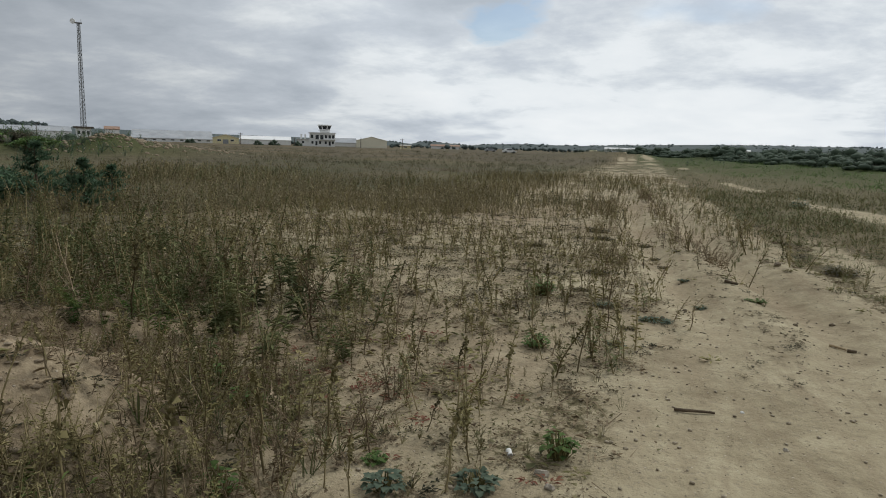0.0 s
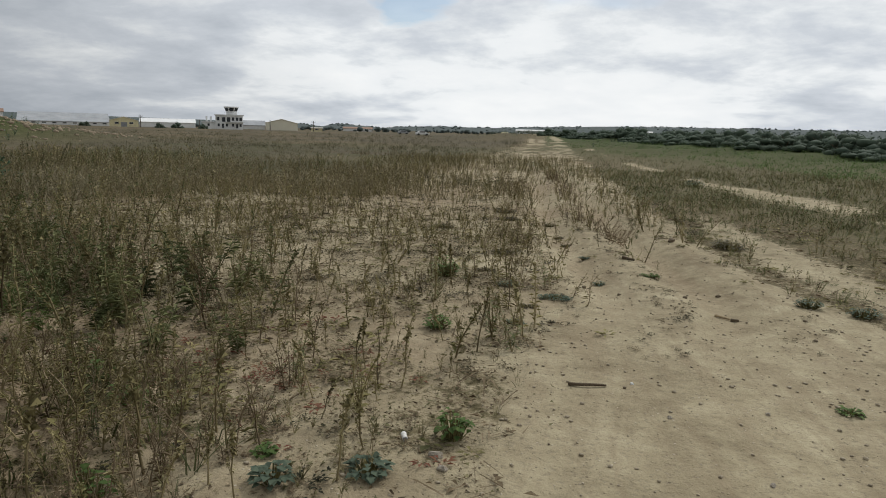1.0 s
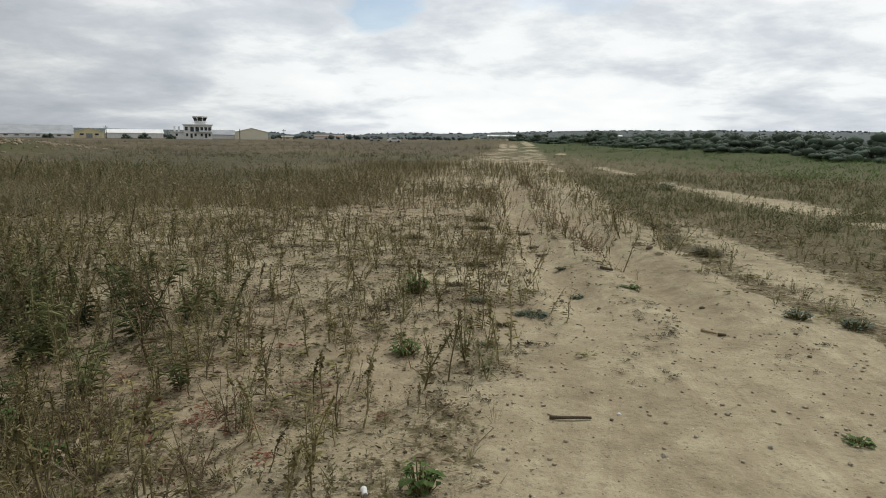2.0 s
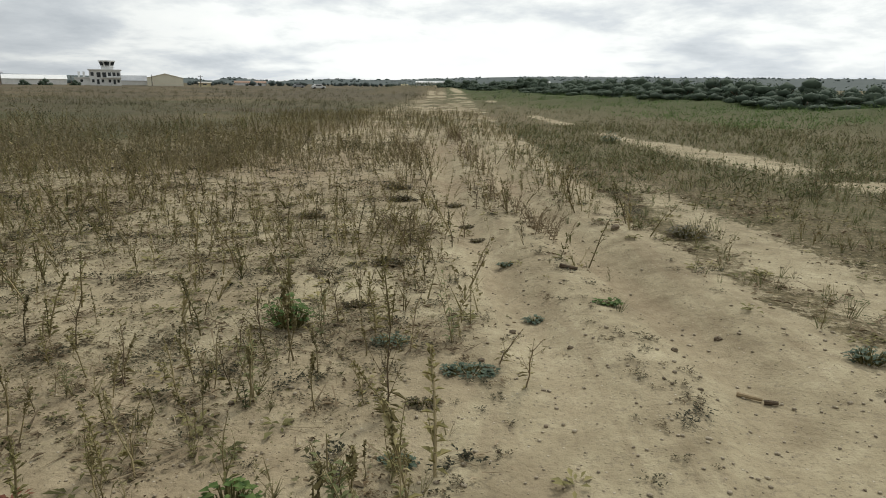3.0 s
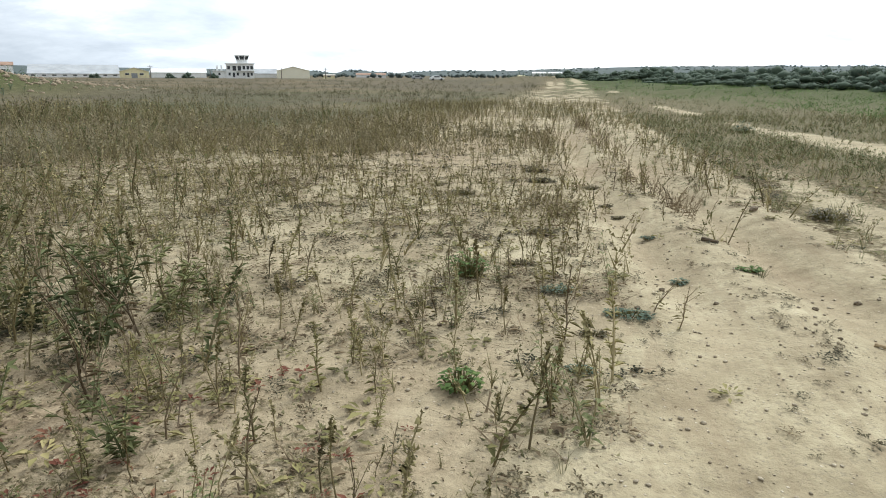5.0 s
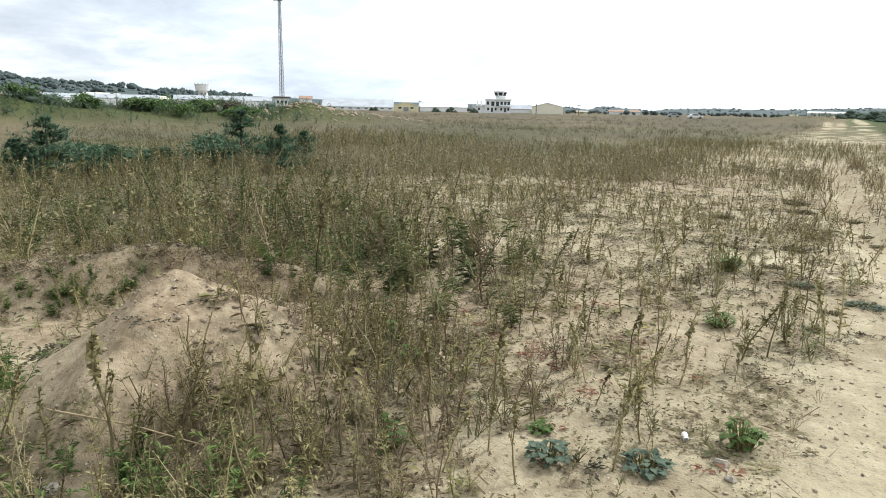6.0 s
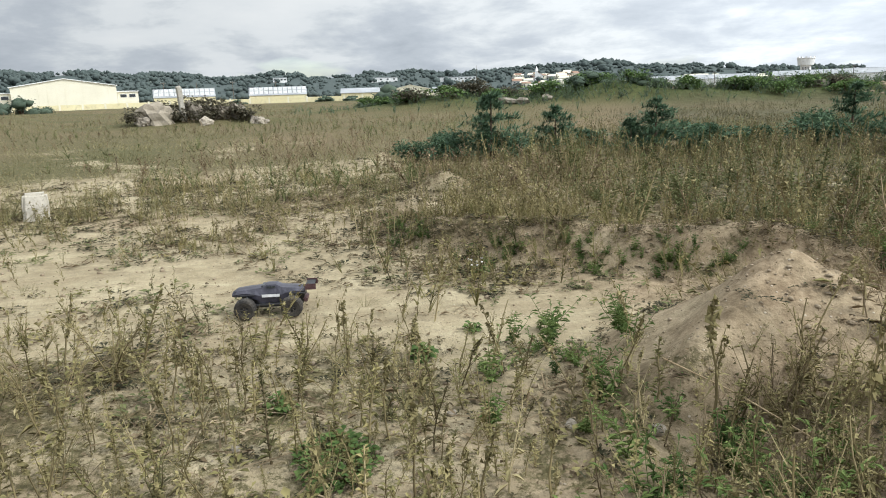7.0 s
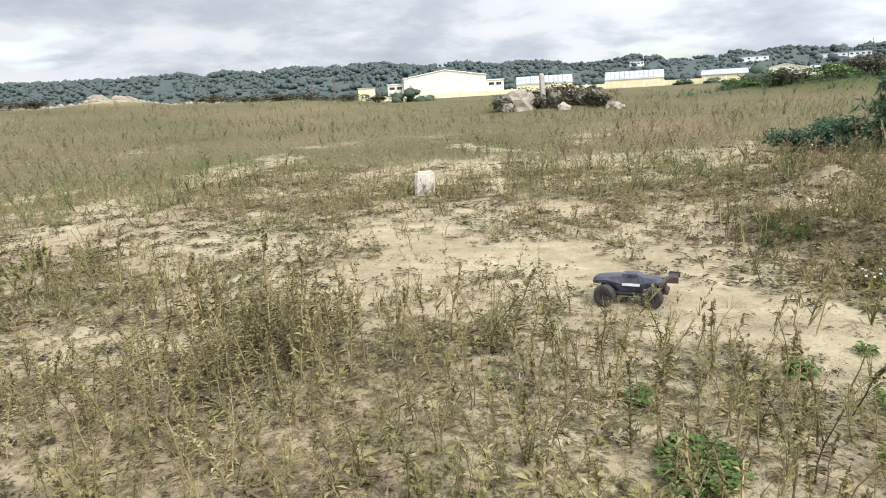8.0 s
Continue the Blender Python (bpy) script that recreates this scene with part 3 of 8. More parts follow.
def build_ground():
    """One sheet, fine underfoot and coarser to the horizon."""
    sides = 500
    rings = np.r_[np.linspace(0.05, 12, 175), 12 * np.exp(np.linspace(0.018, math.log(95 / 12), 120)), 95 * np.exp(np.linspace(0.08, math.log(3200 / 95), 36))]
    ang = np.r_[np.linspace(radians(50), radians(245), 400, endpoint=False), np.linspace(radians(245), radians(410), 100, endpoint=False)]
    cx, cy = -0.6, 1.2
    x = (cx + rings[:, None] * np.cos(ang)).ravel()
    y = (cy + rings[:, None] * np.sin(ang)).ravel()
    x, y = np.r_[x, cx], np.r_[y, cy]
    z = height(x, y)
    i = np.arange(sides)
    j = (i + 1) % sides
    a = np.arange(len(rings) - 1)[:, None] * sides
    quads = np.stack([a + i, a + sides + i, a + sides + j, a + j], -1).reshape(-1, 4)
    tris = np.r_[quads[:, [0, 1, 2]], quads[:, [0, 2, 3]], np.stack([np.full(sides, len(x) - 1), i, j], -1)]
    c, g, e = cover_of(x, y)
    r = np.hypot(x, y)
    az = np.degrees(np.arctan2(-x, y))
    yard_side = smooth(4.0, 2.8, y) * (x < -1.0)
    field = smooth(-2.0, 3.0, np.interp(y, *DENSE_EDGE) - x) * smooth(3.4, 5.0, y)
    # mask for the painted shade: the field, where cover is dense
    stalk_shade = np.clip(field * smooth(0.35, 0.7, c) * smooth(70, 56, az) * (0.75 + 0.6 * (vnoise(x, y, 9.0, 84) - 0.5)), 0, 1)
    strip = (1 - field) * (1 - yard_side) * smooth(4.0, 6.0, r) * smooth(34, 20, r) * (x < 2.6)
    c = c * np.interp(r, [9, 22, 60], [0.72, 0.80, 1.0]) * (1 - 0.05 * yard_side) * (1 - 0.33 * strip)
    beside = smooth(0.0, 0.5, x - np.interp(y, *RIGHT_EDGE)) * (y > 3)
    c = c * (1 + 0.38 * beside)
    me = flat_mesh("ground", np.stack([x, y, z], -1), tris, [M_SOIL], attrs={"cover": c, "green": g, "earth": e, "stalk_shade": stalk_shade, "lane": np.maximum(track_mask(x, y) * smooth(70, 30, r), 0.9 * yard_side * smooth(14, 9, r))})
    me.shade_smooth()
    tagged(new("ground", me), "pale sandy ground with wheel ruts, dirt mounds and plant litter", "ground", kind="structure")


build_ground()

# ---- plants ----
rng = np.random.default_rng(7)


class Sprig:
    """Collects the triangles of one plant; 0 stalk, 1 leaf or seed head."""

    def __init__(self, fine=False):
        self.v, self.f, self.m, self.fine = [], [], [], fine

    def stem(self, pts, r0, r1, sides=3, mat=0):
        base = len(self.v)
        for k, p in enumerate(pts):
            r = r0 + (r1 - r0) * k / (len(pts) - 1)
            for s in range(sides):
                a = 2 * math.pi * s / sides
                self.v.append((p[0] + r * math.cos(a), p[1] + r * math.sin(a), p[2]))
        for k in range(len(pts) - 1):
            for s in range(sides):
                a, b = base + k * sides + s, base + k * sides + (s + 1) % sides
                self.f += [(a, b, b + sides), (a, b + sides, a + sides)]
                self.m += [mat, mat]

    def leaf(self, p, d, size, width, mat=1, sag=0.25):
        """A folded leaf from p along d: two triangles, or four where it is seen close by."""
        d = np.asarray(d, float) / np.linalg.norm(d)
        side = np.cross(d, (0, 0, 1))
        side = side / (np.linalg.norm(side) + 1e-6) * width * size / 2
        p = np.asarray(p, float)
        mid = p + d * size * 0.5
        tip = p + d * size - np.array((0, 0, sag * size))
        base = len(self.v)
        if not self.fine:
            self.v += [tuple(p), tuple(mid + side + (0, 0, 0.14 * size * width)), tuple(mid - side + (0, 0, 0.14 * size * width)), tuple(tip)]
            self.f += [(base, base + 3, base + 1), (base, base + 2, base + 3)]
            self.m += [mat] * 2
            return
        self.v += [tuple(p), tuple(mid + side + (0, 0, 0.1 * size * width)), tuple(mid), tuple(mid - side + (0, 0, 0.1 * size * width)), tuple(tip)]
        self.f += [(base, base + 2, base + 1), (base, base + 3, base + 2), (base + 1, base + 2, base + 4), (base + 2, base + 3, base + 4)]
        self.m += [mat] * 4

    def bud(self, p, size, r, mat=1):
        """A small crumpled scrap, leaf or seed."""
        base = len(self.v)
        for _ in range(4):
            self.v.append(tuple(np.asarray(p) + (r.random(3) - 0.5) * size * 2.3))
        self.f += [(base, base + 1, base + 2), (base, base + 2, base + 3)]
        self.m += [mat] * 2

    def spear(self, p, q, width, r, mat=0):
        """One slim triangle, for stalks seen from far off."""
        base, p, q = len(self.v), np.asarray(p, float), np.asarray(q, float)
        a = r.uniform(0, 6.28)
        side = np.array((math.cos(a), math.sin(a), 0)) * width / 2
        self.v += [tuple(p - side), tuple(p + side), tuple(q)]
        self.f.append((base, base + 1, base + 2))
        self.m.append(mat)

    def blade(self, p, d, size, width, mat=1, bend=0.35):
        d = np.asarray(d, float) / np.linalg.norm(d)
        side = np.cross(d, (0.3, 0.2, 1))
        side = side / (np.linalg.norm(side) + 1e-6) * width / 2
        flat = np.array((d[0], d[1], -0.3))
        p = np.asarray(p, float)
        mid, tip = p + d * size * 0.55, p + d * size + flat * bend * size
        base = len(self.v)
        self.v += [tuple(p - side), tuple(p + side), tuple(mid - side * 0.8), tuple(mid + side * 0.8), tuple(tip)]
        self.f += [(base, base + 1, base + 3), (base, base + 3, base + 2), (base + 2, base + 3, base + 4)]
        self.m += [mat] * 3

    def done(self):
        return np.array(self.v, float), np.array(self.f, int), np.array(self.m, int)


def bent(r, h, lean=0.18, n=4):
    dx, dy = r.normal(0, lean, 2)
    cx, cy = r.normal(0, lean * 0.5, 2)
    wave, ph = r.uniform(0.01, 0.035), r.uniform(0, 6.28)
    return [(dx * h * k + cx * h * k * k + wave * h * math.sin(7 * k + ph) * (k > 0), dy * h * k + cy * h * k * k + wave * h * math.cos(6 * k + ph) * (k > 0), h * k) for k in np.linspace(0, 1, n)]


def point_on(pts, k):
    k = min(max(k, 0), 0.999) * (len(pts) - 1)
    i = int(k)
    return np.array(pts[i]) + (np.array(pts[i + 1]) - np.array(pts[i])) * (k - i)


def spike_weed(r):
    """A dry stalk whose upper part is a dense spindle of seed, with a few lesser spikes."""
    s = Sprig(fine=True)
    pts = bent(r, 1.0, 0.09, 5)
    s.stem(pts, 0.015, 0.008)
    low = r.uniform(0.45, 0.66)
    for _ in range(46):
        k = low + (1.03 - low) * r.random() ** 0.9
        w = math.sin(math.pi * min(max((k - low) / (1.05 - low), 0.05), 0.97)) ** 0.7
        s.bud(point_on(pts, k) + r.normal(0, 0.014 * w, 3), (0.013 + 0.029 * w) * r.uniform(0.7, 1.25), r)
    for _ in range(int(r.integers(1, 4))):
        k0 = r.uniform(0.25, 0.62)
        p, a = point_on(pts, k0), r.uniform(0, 6.28)
        q = p + np.array((math.cos(a) * 0.08, math.sin(a) * 0.08, r.uniform(0.16, 0.32)))
        s.stem([p, q], 0.006, 0.003)
        for _ in range(12):
            s.bud(p + (q - p) * r.uniform(0.4, 1.08) + r.normal(0, 0.007, 3), r.uniform(0.012, 0.024), r)
    for _ in range(10):
        p, a = point_on(pts, r.uniform(0.0, 0.6)), r.uniform(0, 6.28)
        s.leaf(p, (math.cos(a), math.sin(a), r.uniform(-0.7, 0.4)), r.uniform(0.05, 0.13), r.uniform(0.16, 0.32))
    return s.done()


def branching_weed(r):
    """A much-branched dry weed with narrow leaves."""
    s = Sprig()
    pts = bent(r, 1.0, 0.14, 5)
    s.stem(pts, 0.014, 0.006)
    for _ in range(int(r.integers(6, 10))):
        k0 = r.uniform(0.08, 0.75)
        p, a, up = point_on(pts, k0), r.uniform(0, 6.28), r.uniform(0.2, 0.45) * (1.1 - k0 * 0.5)
        out = r.uniform(0.07, 0.20)
        mid = p + np.array((math.cos(a) * out * 0.7, math.sin(a) * out * 0.7, up * 0.5))
        q = p + np.array((math.cos(a) * out, math.sin(a) * out, up))
        s.stem([p, q], 0.006, 0.0025)
        for _ in range(8):
            at = mid + (q - mid) * r.uniform(-0.3, 1.05)
            if r.random() < 0.55:
                s.bud(at, r.uniform(0.010, 0.022), r)
            else:
                b = r.uniform(0, 6.28)
                s.leaf(at, (math.cos(b), math.sin(b), r.uniform(0.1, 1.2)), r.uniform(0.05, 0.1), r.uniform(0.16, 0.28))
    for _ in range(10):
        s.bud(point_on(pts, r.uniform(0.6, 1.0)) + r.normal(0, 0.012, 3), r.uniform(0.010, 0.024), r)
    for _ in range(10):
        a = r.uniform(0, 6.28)
        s.leaf(point_on(pts, r.uniform(0.0, 0.4)), (math.cos(a), math.sin(a), r.uniform(-0.2, 0.5)), r.uniform(0.10, 0.22), r.uniform(0.14, 0.3))
    return s.done()


def leafy_weed(r):
    """A leafy mugwort-like plant, several stems from one root."""
    s = Sprig(fine=True)
    for _ in range(int(r.integers(2, 5))):
        pts = bent(r, r.uniform(0.6, 1.0), 0.22, 4)
        s.stem(pts, 0.009, 0.004)
        for _ in range(20):
            k = r.uniform(0.05, 1.0)
            p, a = point_on(pts, k), r.uniform(0, 6.28)
            s.leaf(p, (math.cos(a), math.sin(a), r.uniform(0.0, 1.0)), r.uniform(0.07, 0.16) * (1.2 - 0.6 * k), r.uniform(0.22, 0.4))
    return s.done()


def tuft(r, blades=14, width=0.02, spread=0.6):
    s = Sprig()
    for _ in range(blades):
        a, o = r.uniform(0, 6.28), r.uniform(0, 0.16)
        lean = abs(r.normal(0, spread))
        s.blade((math.cos(a) * o, math.sin(a) * o, -0.02), (math.cos(a) * lean, math.sin(a) * lean, 1), r.uniform(0.55, 1.05), width * r.uniform(0.6, 1.3), 1, r.uniform(0.0, 0.45))
    return s.done()


def reed_tuft(r):
    """Far growth: a few stalks with plumes standing together."""
    s = Sprig()
    for _ in range(6):
        o, lean, h = r.normal(0, 0.28, 2), r.normal(0, 0.16, 2), r.uniform(0.4, 1.05)
        tip = np.array((o[0] + lean[0] * h, o[1] + lean[1] * h, h))
        s.spear((o[0], o[1], -0.02), tip, 0.024, r, 0)
        for _ in range(2):
            s.bud(np.array((o[0], o[1], 0)) + (tip - (o[0], o[1], 0)) * r.uniform(0.35, 0.98), r.uniform(0.03, 0.065), r)
    for _ in range(3):
        a, o = r.uniform(0, 6.28), r.normal(0, 0.2, 2)
        s.spear((o[0], o[1], -0.02), (o[0] + math.cos(a) * 0.3, o[1] + math.sin(a) * 0.3, r.uniform(0.2, 0.5)), 0.06, r, 1)
    return s.done()


def slight_weed(r, seedy=0.6, bushy=6):
    """A weed a few metres off: stalk, side shoots, scraps of seed and leaf."""
    s = Sprig()
    pts = bent(r, 1.0, 0.14, 3)
    for a, c in zip(pts, pts[1:]):
        for _ in range(2):
            s.spear(a, np.array(c) * (1, 1, 1.02), 0.018, r)
    for _ in range(bushy):
        k = r.uniform(0.08, 0.7)
        p, a, o = point_on(pts, k), r.uniform(0, 6.28), r.uniform(0.06, 0.2)
        q = p + np.array((math.cos(a) * o, math.sin(a) * o, r.uniform(0.15, 0.4)))
        s.spear(p, q, 0.012, r)
        for _ in range(2):
            s.bud(p + (q - p) * r.uniform(0.5, 1.0), r.uniform(0.024, 0.048), r)
    for _ in range(int(14 * seedy)):
        s.bud(point_on(pts, r.uniform(0.3, 1.0)) + r.normal(0, 0.015, 3), r.uniform(0.024, 0.05), r)
    for _ in range(int(10 * (1 - seedy)) + 2):
        a = r.uniform(0, 6.28)
        s.spear(point_on(pts, r.uniform(0.0, 0.5)), point_on(pts, r.uniform(0.2, 0.7)) + np.array((math.cos(a) * 0.14, math.sin(a) * 0.14, 0)), 0.035, r, 1)
    return s.done()


def rosette(r):
    """A low mat of leaves pressed to the ground."""
    s = Sprig()
    for _ in range(11):
        a, o = r.uniform(0, 6.28), r.uniform(0, 0.5)
        s.leaf((math.cos(a) * o, math.sin(a) * o, r.uniform(0.02, 0.12)), (math.cos(a), math.sin(a), r.uniform(-0.05, 0.45)), r.uniform(0.3, 0.65), r.uniform(0.25, 0.5), 1, 0.15)
    return s.done()


def creeper(r, arms=9, leaves=7, big=1.0):
    """A prostrate plant: runners pressed to the sand with small leaves along them."""
    s = Sprig()
    for _ in range(arms):
        a, l = r.uniform(0, 6.28), r.uniform(0.45, 1.0)
        p, q = (0, 0, 0.03), (math.cos(a) * l, math.sin(a) * l, r.uniform(0.02, 0.12))
        s.spear(p, q, 0.03, r, 0)
        for _ in range(leaves):
            k, b = r.uniform(0.15, 1.0), a + r.normal(0, 0.9)
            s.leaf((q[0] * k, q[1] * k, 0.03 + r.uniform(0, 0.09)), (math.cos(b), math.sin(b), r.uniform(-0.1, 0.5)), big * r.uniform(0.10, 0.22), r.uniform(0.35, 0.6), 1, 0.1)
    return s.done()


def cushion(r, leaves=46):
    """A flat dark cushion of small leaves, thick in the middle and ragged at the rim."""
    s = Sprig()
    wide = r.uniform(0.5, 0.8)
    for _ in range(leaves):
        a, o = r.uniform(0, 6.28), r.random() ** 0.6
        p = (math.cos(a) * o, math.sin(a) * o * wide, 0.02 + 0.22 * (1 - o) * r.random())
        s.leaf(p, (math.cos(a) + r.normal(0, 0.7), math.sin(a) + r.normal(0, 0.7), r.uniform(0.0, 0.7)), r.uniform(0.10, 0.24), r.uniform(0.35, 0.6), 1, 0.1)
    for _ in range(6):
        a = r.uniform(0, 6.28)
        s.spear((0, 0, 0.05), (math.cos(a) * 1.25, math.sin(a) * 1.25 * wide, r.uniform(0.02, 0.35)), 0.04, r, 0)
    return s.done()


def upright_weed(r, leaves=36):
    """A single stiff stem, leafy all the way and seeding at the top."""
    s = Sprig()
    pts = bent(r, 1.0, 0.10, 4)
    s.stem(pts, 0.018, 0.009)
    for j in range(leaves):
        k = 0.06 + 0.92 * (j + r.random()) / leaves
        a = j * 2.4 + r.normal(0, 0.4)
        s.leaf(point_on(pts, k), (math.cos(a), math.sin(a), r.uniform(0.1, 1.1)), r.uniform(0.09, 0.19) * (1.15 - 0.6 * k), r.uniform(0.26, 0.46))
    for _ in range(22 if leaves > 20 else 11):
        s.bud(point_on(pts, r.uniform(0.68, 1.02)) + r.normal(0, 0.01, 3), r.uniform(0.018, 0.036), r)
    for _ in range(int(r.integers(0, 4))):
        p, a = point_on(pts, r.uniform(0.1, 0.5)), r.uniform(0, 6.28)
        q = p + np.array((math.cos(a) * 0.1, math.sin(a) * 0.1, r.uniform(0.2, 0.38)))
        s.stem([p, q], 0.008, 0.004)
        for _ in range(5):
            s.leaf(p + (q - p) * r.uniform(0.3, 1), (r.normal(), r.normal(), 0.6), r.uniform(0.06, 0.12), 0.3)
    return s.done()


def lush_weed(r, stems=6, leaves=16):
    """A fresh bushy plant of many lance-shaped leaves."""
    s = Sprig()
    for _ in range(stems):
        pts = bent(r, r.uniform(0.55, 1.0), 0.34, 4)
        s.stem(pts, 0.010, 0.005, 3, 1)
        for _ in range(leaves):
            k = r.uniform(0.1, 1.0)
            a = r.uniform(0, 6.28)
            s.leaf(point_on(pts, k), (math.cos(a), math.sin(a), r.uniform(-0.1, 0.9)), r.uniform(0.12, 0.26) * (1.2 - 0.5 * k), r.uniform(0.2, 0.34))
    return s.done()


def crumbs(r):
    """Scraps of dead leaf and chaff lying loose on the ground."""
    s = Sprig()
    for _ in range(15):
        p = np.array((*r.normal(0, 0.5, 2), 0.05))
        s.bud(p, r.uniform(0.03, 0.12) * (1.0, 0.6)[int(r.random() < 0.5)], r, int(r.random() < 0.5))
    v, f, m = s.done()
    v[:, 2] = np.abs(v[:, 2]) * 0.5 + 0.01
    return v, f, m


def twigs(r):
    """Broken stalks lying about."""
    s = Sprig()
    for _ in range(7):
        p, a, l = (*r.normal(0, 0.35, 2), r.uniform(0.03, 0.1)), r.uniform(0, 6.28), r.uniform(0.25, 0.8)
        q = (p[0] + math.cos(a) * l, p[1] + math.sin(a) * l, r.uniform(0.03, 0.25))
        s.spear(p, q, 0.06, r)
        s.spear(q, (p[0], p[1], p[2] + 0.02), 0.05, r)
    for _ in range(5):
        a = r.uniform(0, 6.28)
        s.leaf((*r.normal(0, 0.3, 2), 0.03), (math.cos(a), math.sin(a), 0.2), r.uniform(0.15, 0.35), 0.35)
    return s.done()


def scatter(name, kinds, x, y, size, mats, label, category, squash=1.0, sink=0.004, tone=None, lean=0.2):
    """Every plant of one sort that nobody could count, as one mesh."""
    n = len(x)
    which = rng.integers(0, len(kinds), n)
    turn, z = rng.uniform(0, 2 * math.pi, n), height(x, y) - sink
    tone = np.clip(rng.normal(0.57, 0.27, n), 0, 1) if tone is None else tone
    vs, fs, ms, tn, base = [], [], [], [], 0
    for k, (v, f, m) in enumerate(kinds):
        v = np.c_[v[:, :2], np.maximum(v[:, 2], 0)] if lean else v
        at = np.nonzero(which == k)[0]
        if not len(at):
            continue
        c, s, h = np.cos(turn[at])[:, None], np.sin(turn[at])[:, None], size[at][:, None]
        sp = h * squash
        lx, ly = rng.normal(0, lean, (2, len(at), 1)) * h * v[:, 2] ** 1.4 if lean else (0.0, 0.0)
        out = np.stack([x[at][:, None] + (v[:, 0] * c - v[:, 1] * s) * sp + lx, y[at][:, None] + (v[:, 0] * s + v[:, 1] * c) * sp + ly, z[at][:, None] + v[:, 2] * h], -1)
        vs.append(out.reshape(-1, 3))
        fs.append((f[None] + base + np.arange(len(at))[:, None, None] * len(v)).reshape(-1, 3))
        ms.append(np.tile(m, len(at)))
        tn.append(np.repeat(tone[at], len(v)))
        base += len(at) * len(v)
    me = flat_mesh(name, np.concatenate(vs), np.concatenate(fs), mats, np.concatenate(ms), {"tone": np.concatenate(tn)})
    return tagged(new(name, me), label, category, kind="stuff")


def sown(x0, x1, y0, y1, per, chance):
    """Places strewn over a rectangle, per square metre, kept by chance(x, y)."""
    n = int((x1 - x0) * (y1 - y0) * per)
    x, y = rng.uniform(x0, x1, n), rng.uniform(y0, y1, n)
    keep = rng.random(n) < chance(x, y)
    return x[keep], y[keep]


def ring_sown(r0, r1, n, chance, a0=-40.0, a1=150.0):
    """Places strewn over a sector of bearings, thinner with distance."""
    r = r0 * (r1 / r0) ** rng.random(n)
    a = np.radians(rng.uniform(a0, a1, n))
    x, y = -np.sin(a) * r, np.cos(a) * r
    keep = rng.random(n) < chance(x, y)
    return x[keep], y[keep]


SPIKES = [spike_weed(rng) for _ in range(10)]
BRANCHY = [branching_weed(rng) for _ in range(10)]
LEAFY = [leafy_weed(rng) for _ in range(8)]
SPIKES_LO = [slight_weed(rng, 0.9, 2) for _ in range(9)]
BRANCHY_LO = [slight_weed(rng, 0.5, 7) for _ in range(9)]
LEAFY_LO = [slight_weed(rng, 0.1, 5) for _ in range(9)]
TUFTS = [tuft(rng, 9) for _ in range(8)]
REEDS = [reed_tuft(rng) for _ in range(10)]
MATS = [rosette(rng) for _ in range(8)]
TWIGS = [twigs(rng) for _ in range(8)]
CRUMBS = [crumbs(rng) for _ in range(10)]
CREEP = [creeper(rng) for _ in range(8)]
CUSHIONS = [cushion(rng) for _ in range(8)]
CREEP_LO = [creeper(rng, 6, 3, 1.8) for _ in range(8)]
UPRIGHT = [upright_weed(rng) for _ in range(10)]
UPRIGHT_LO = [upright_weed(rng, 10) for _ in range(10)]
LUSH = [lush_weed(rng) for _ in range(6)]


def clear_of_eye(x, y):
    """Nothing tall grows where the film-maker walks."""
    return (to_line(x, y, [(0.1, -1.0, 0), (0.1, 3.6, 0)])[0] > 0.75) & (to_line(x, y, SLIDE)[0] > 0.42)


def parted(x, y):
    """Russet field, sparse strip, verge and yard as weights at each place."""
    c, g, _ = cover_of(x, y)
    de = np.interp(y, *DENSE_EDGE)
    field = smooth(-3.2, 3.2, de - x + (vnoise(x, y, 1.9, 46) - 0.5) * 3.0 + (vnoise(x, y, 6.0, 47) - 0.5) * 4.0) * smooth(3.4, 5.0, y)
    west = smooth(4.2, 3.0, y) * (x < -1.0)
    right = x > (np.interp(y, *LEFT_EDGE) + np.interp(y, *RIGHT_EDGE)) / 2
    return c, g, field, west, right


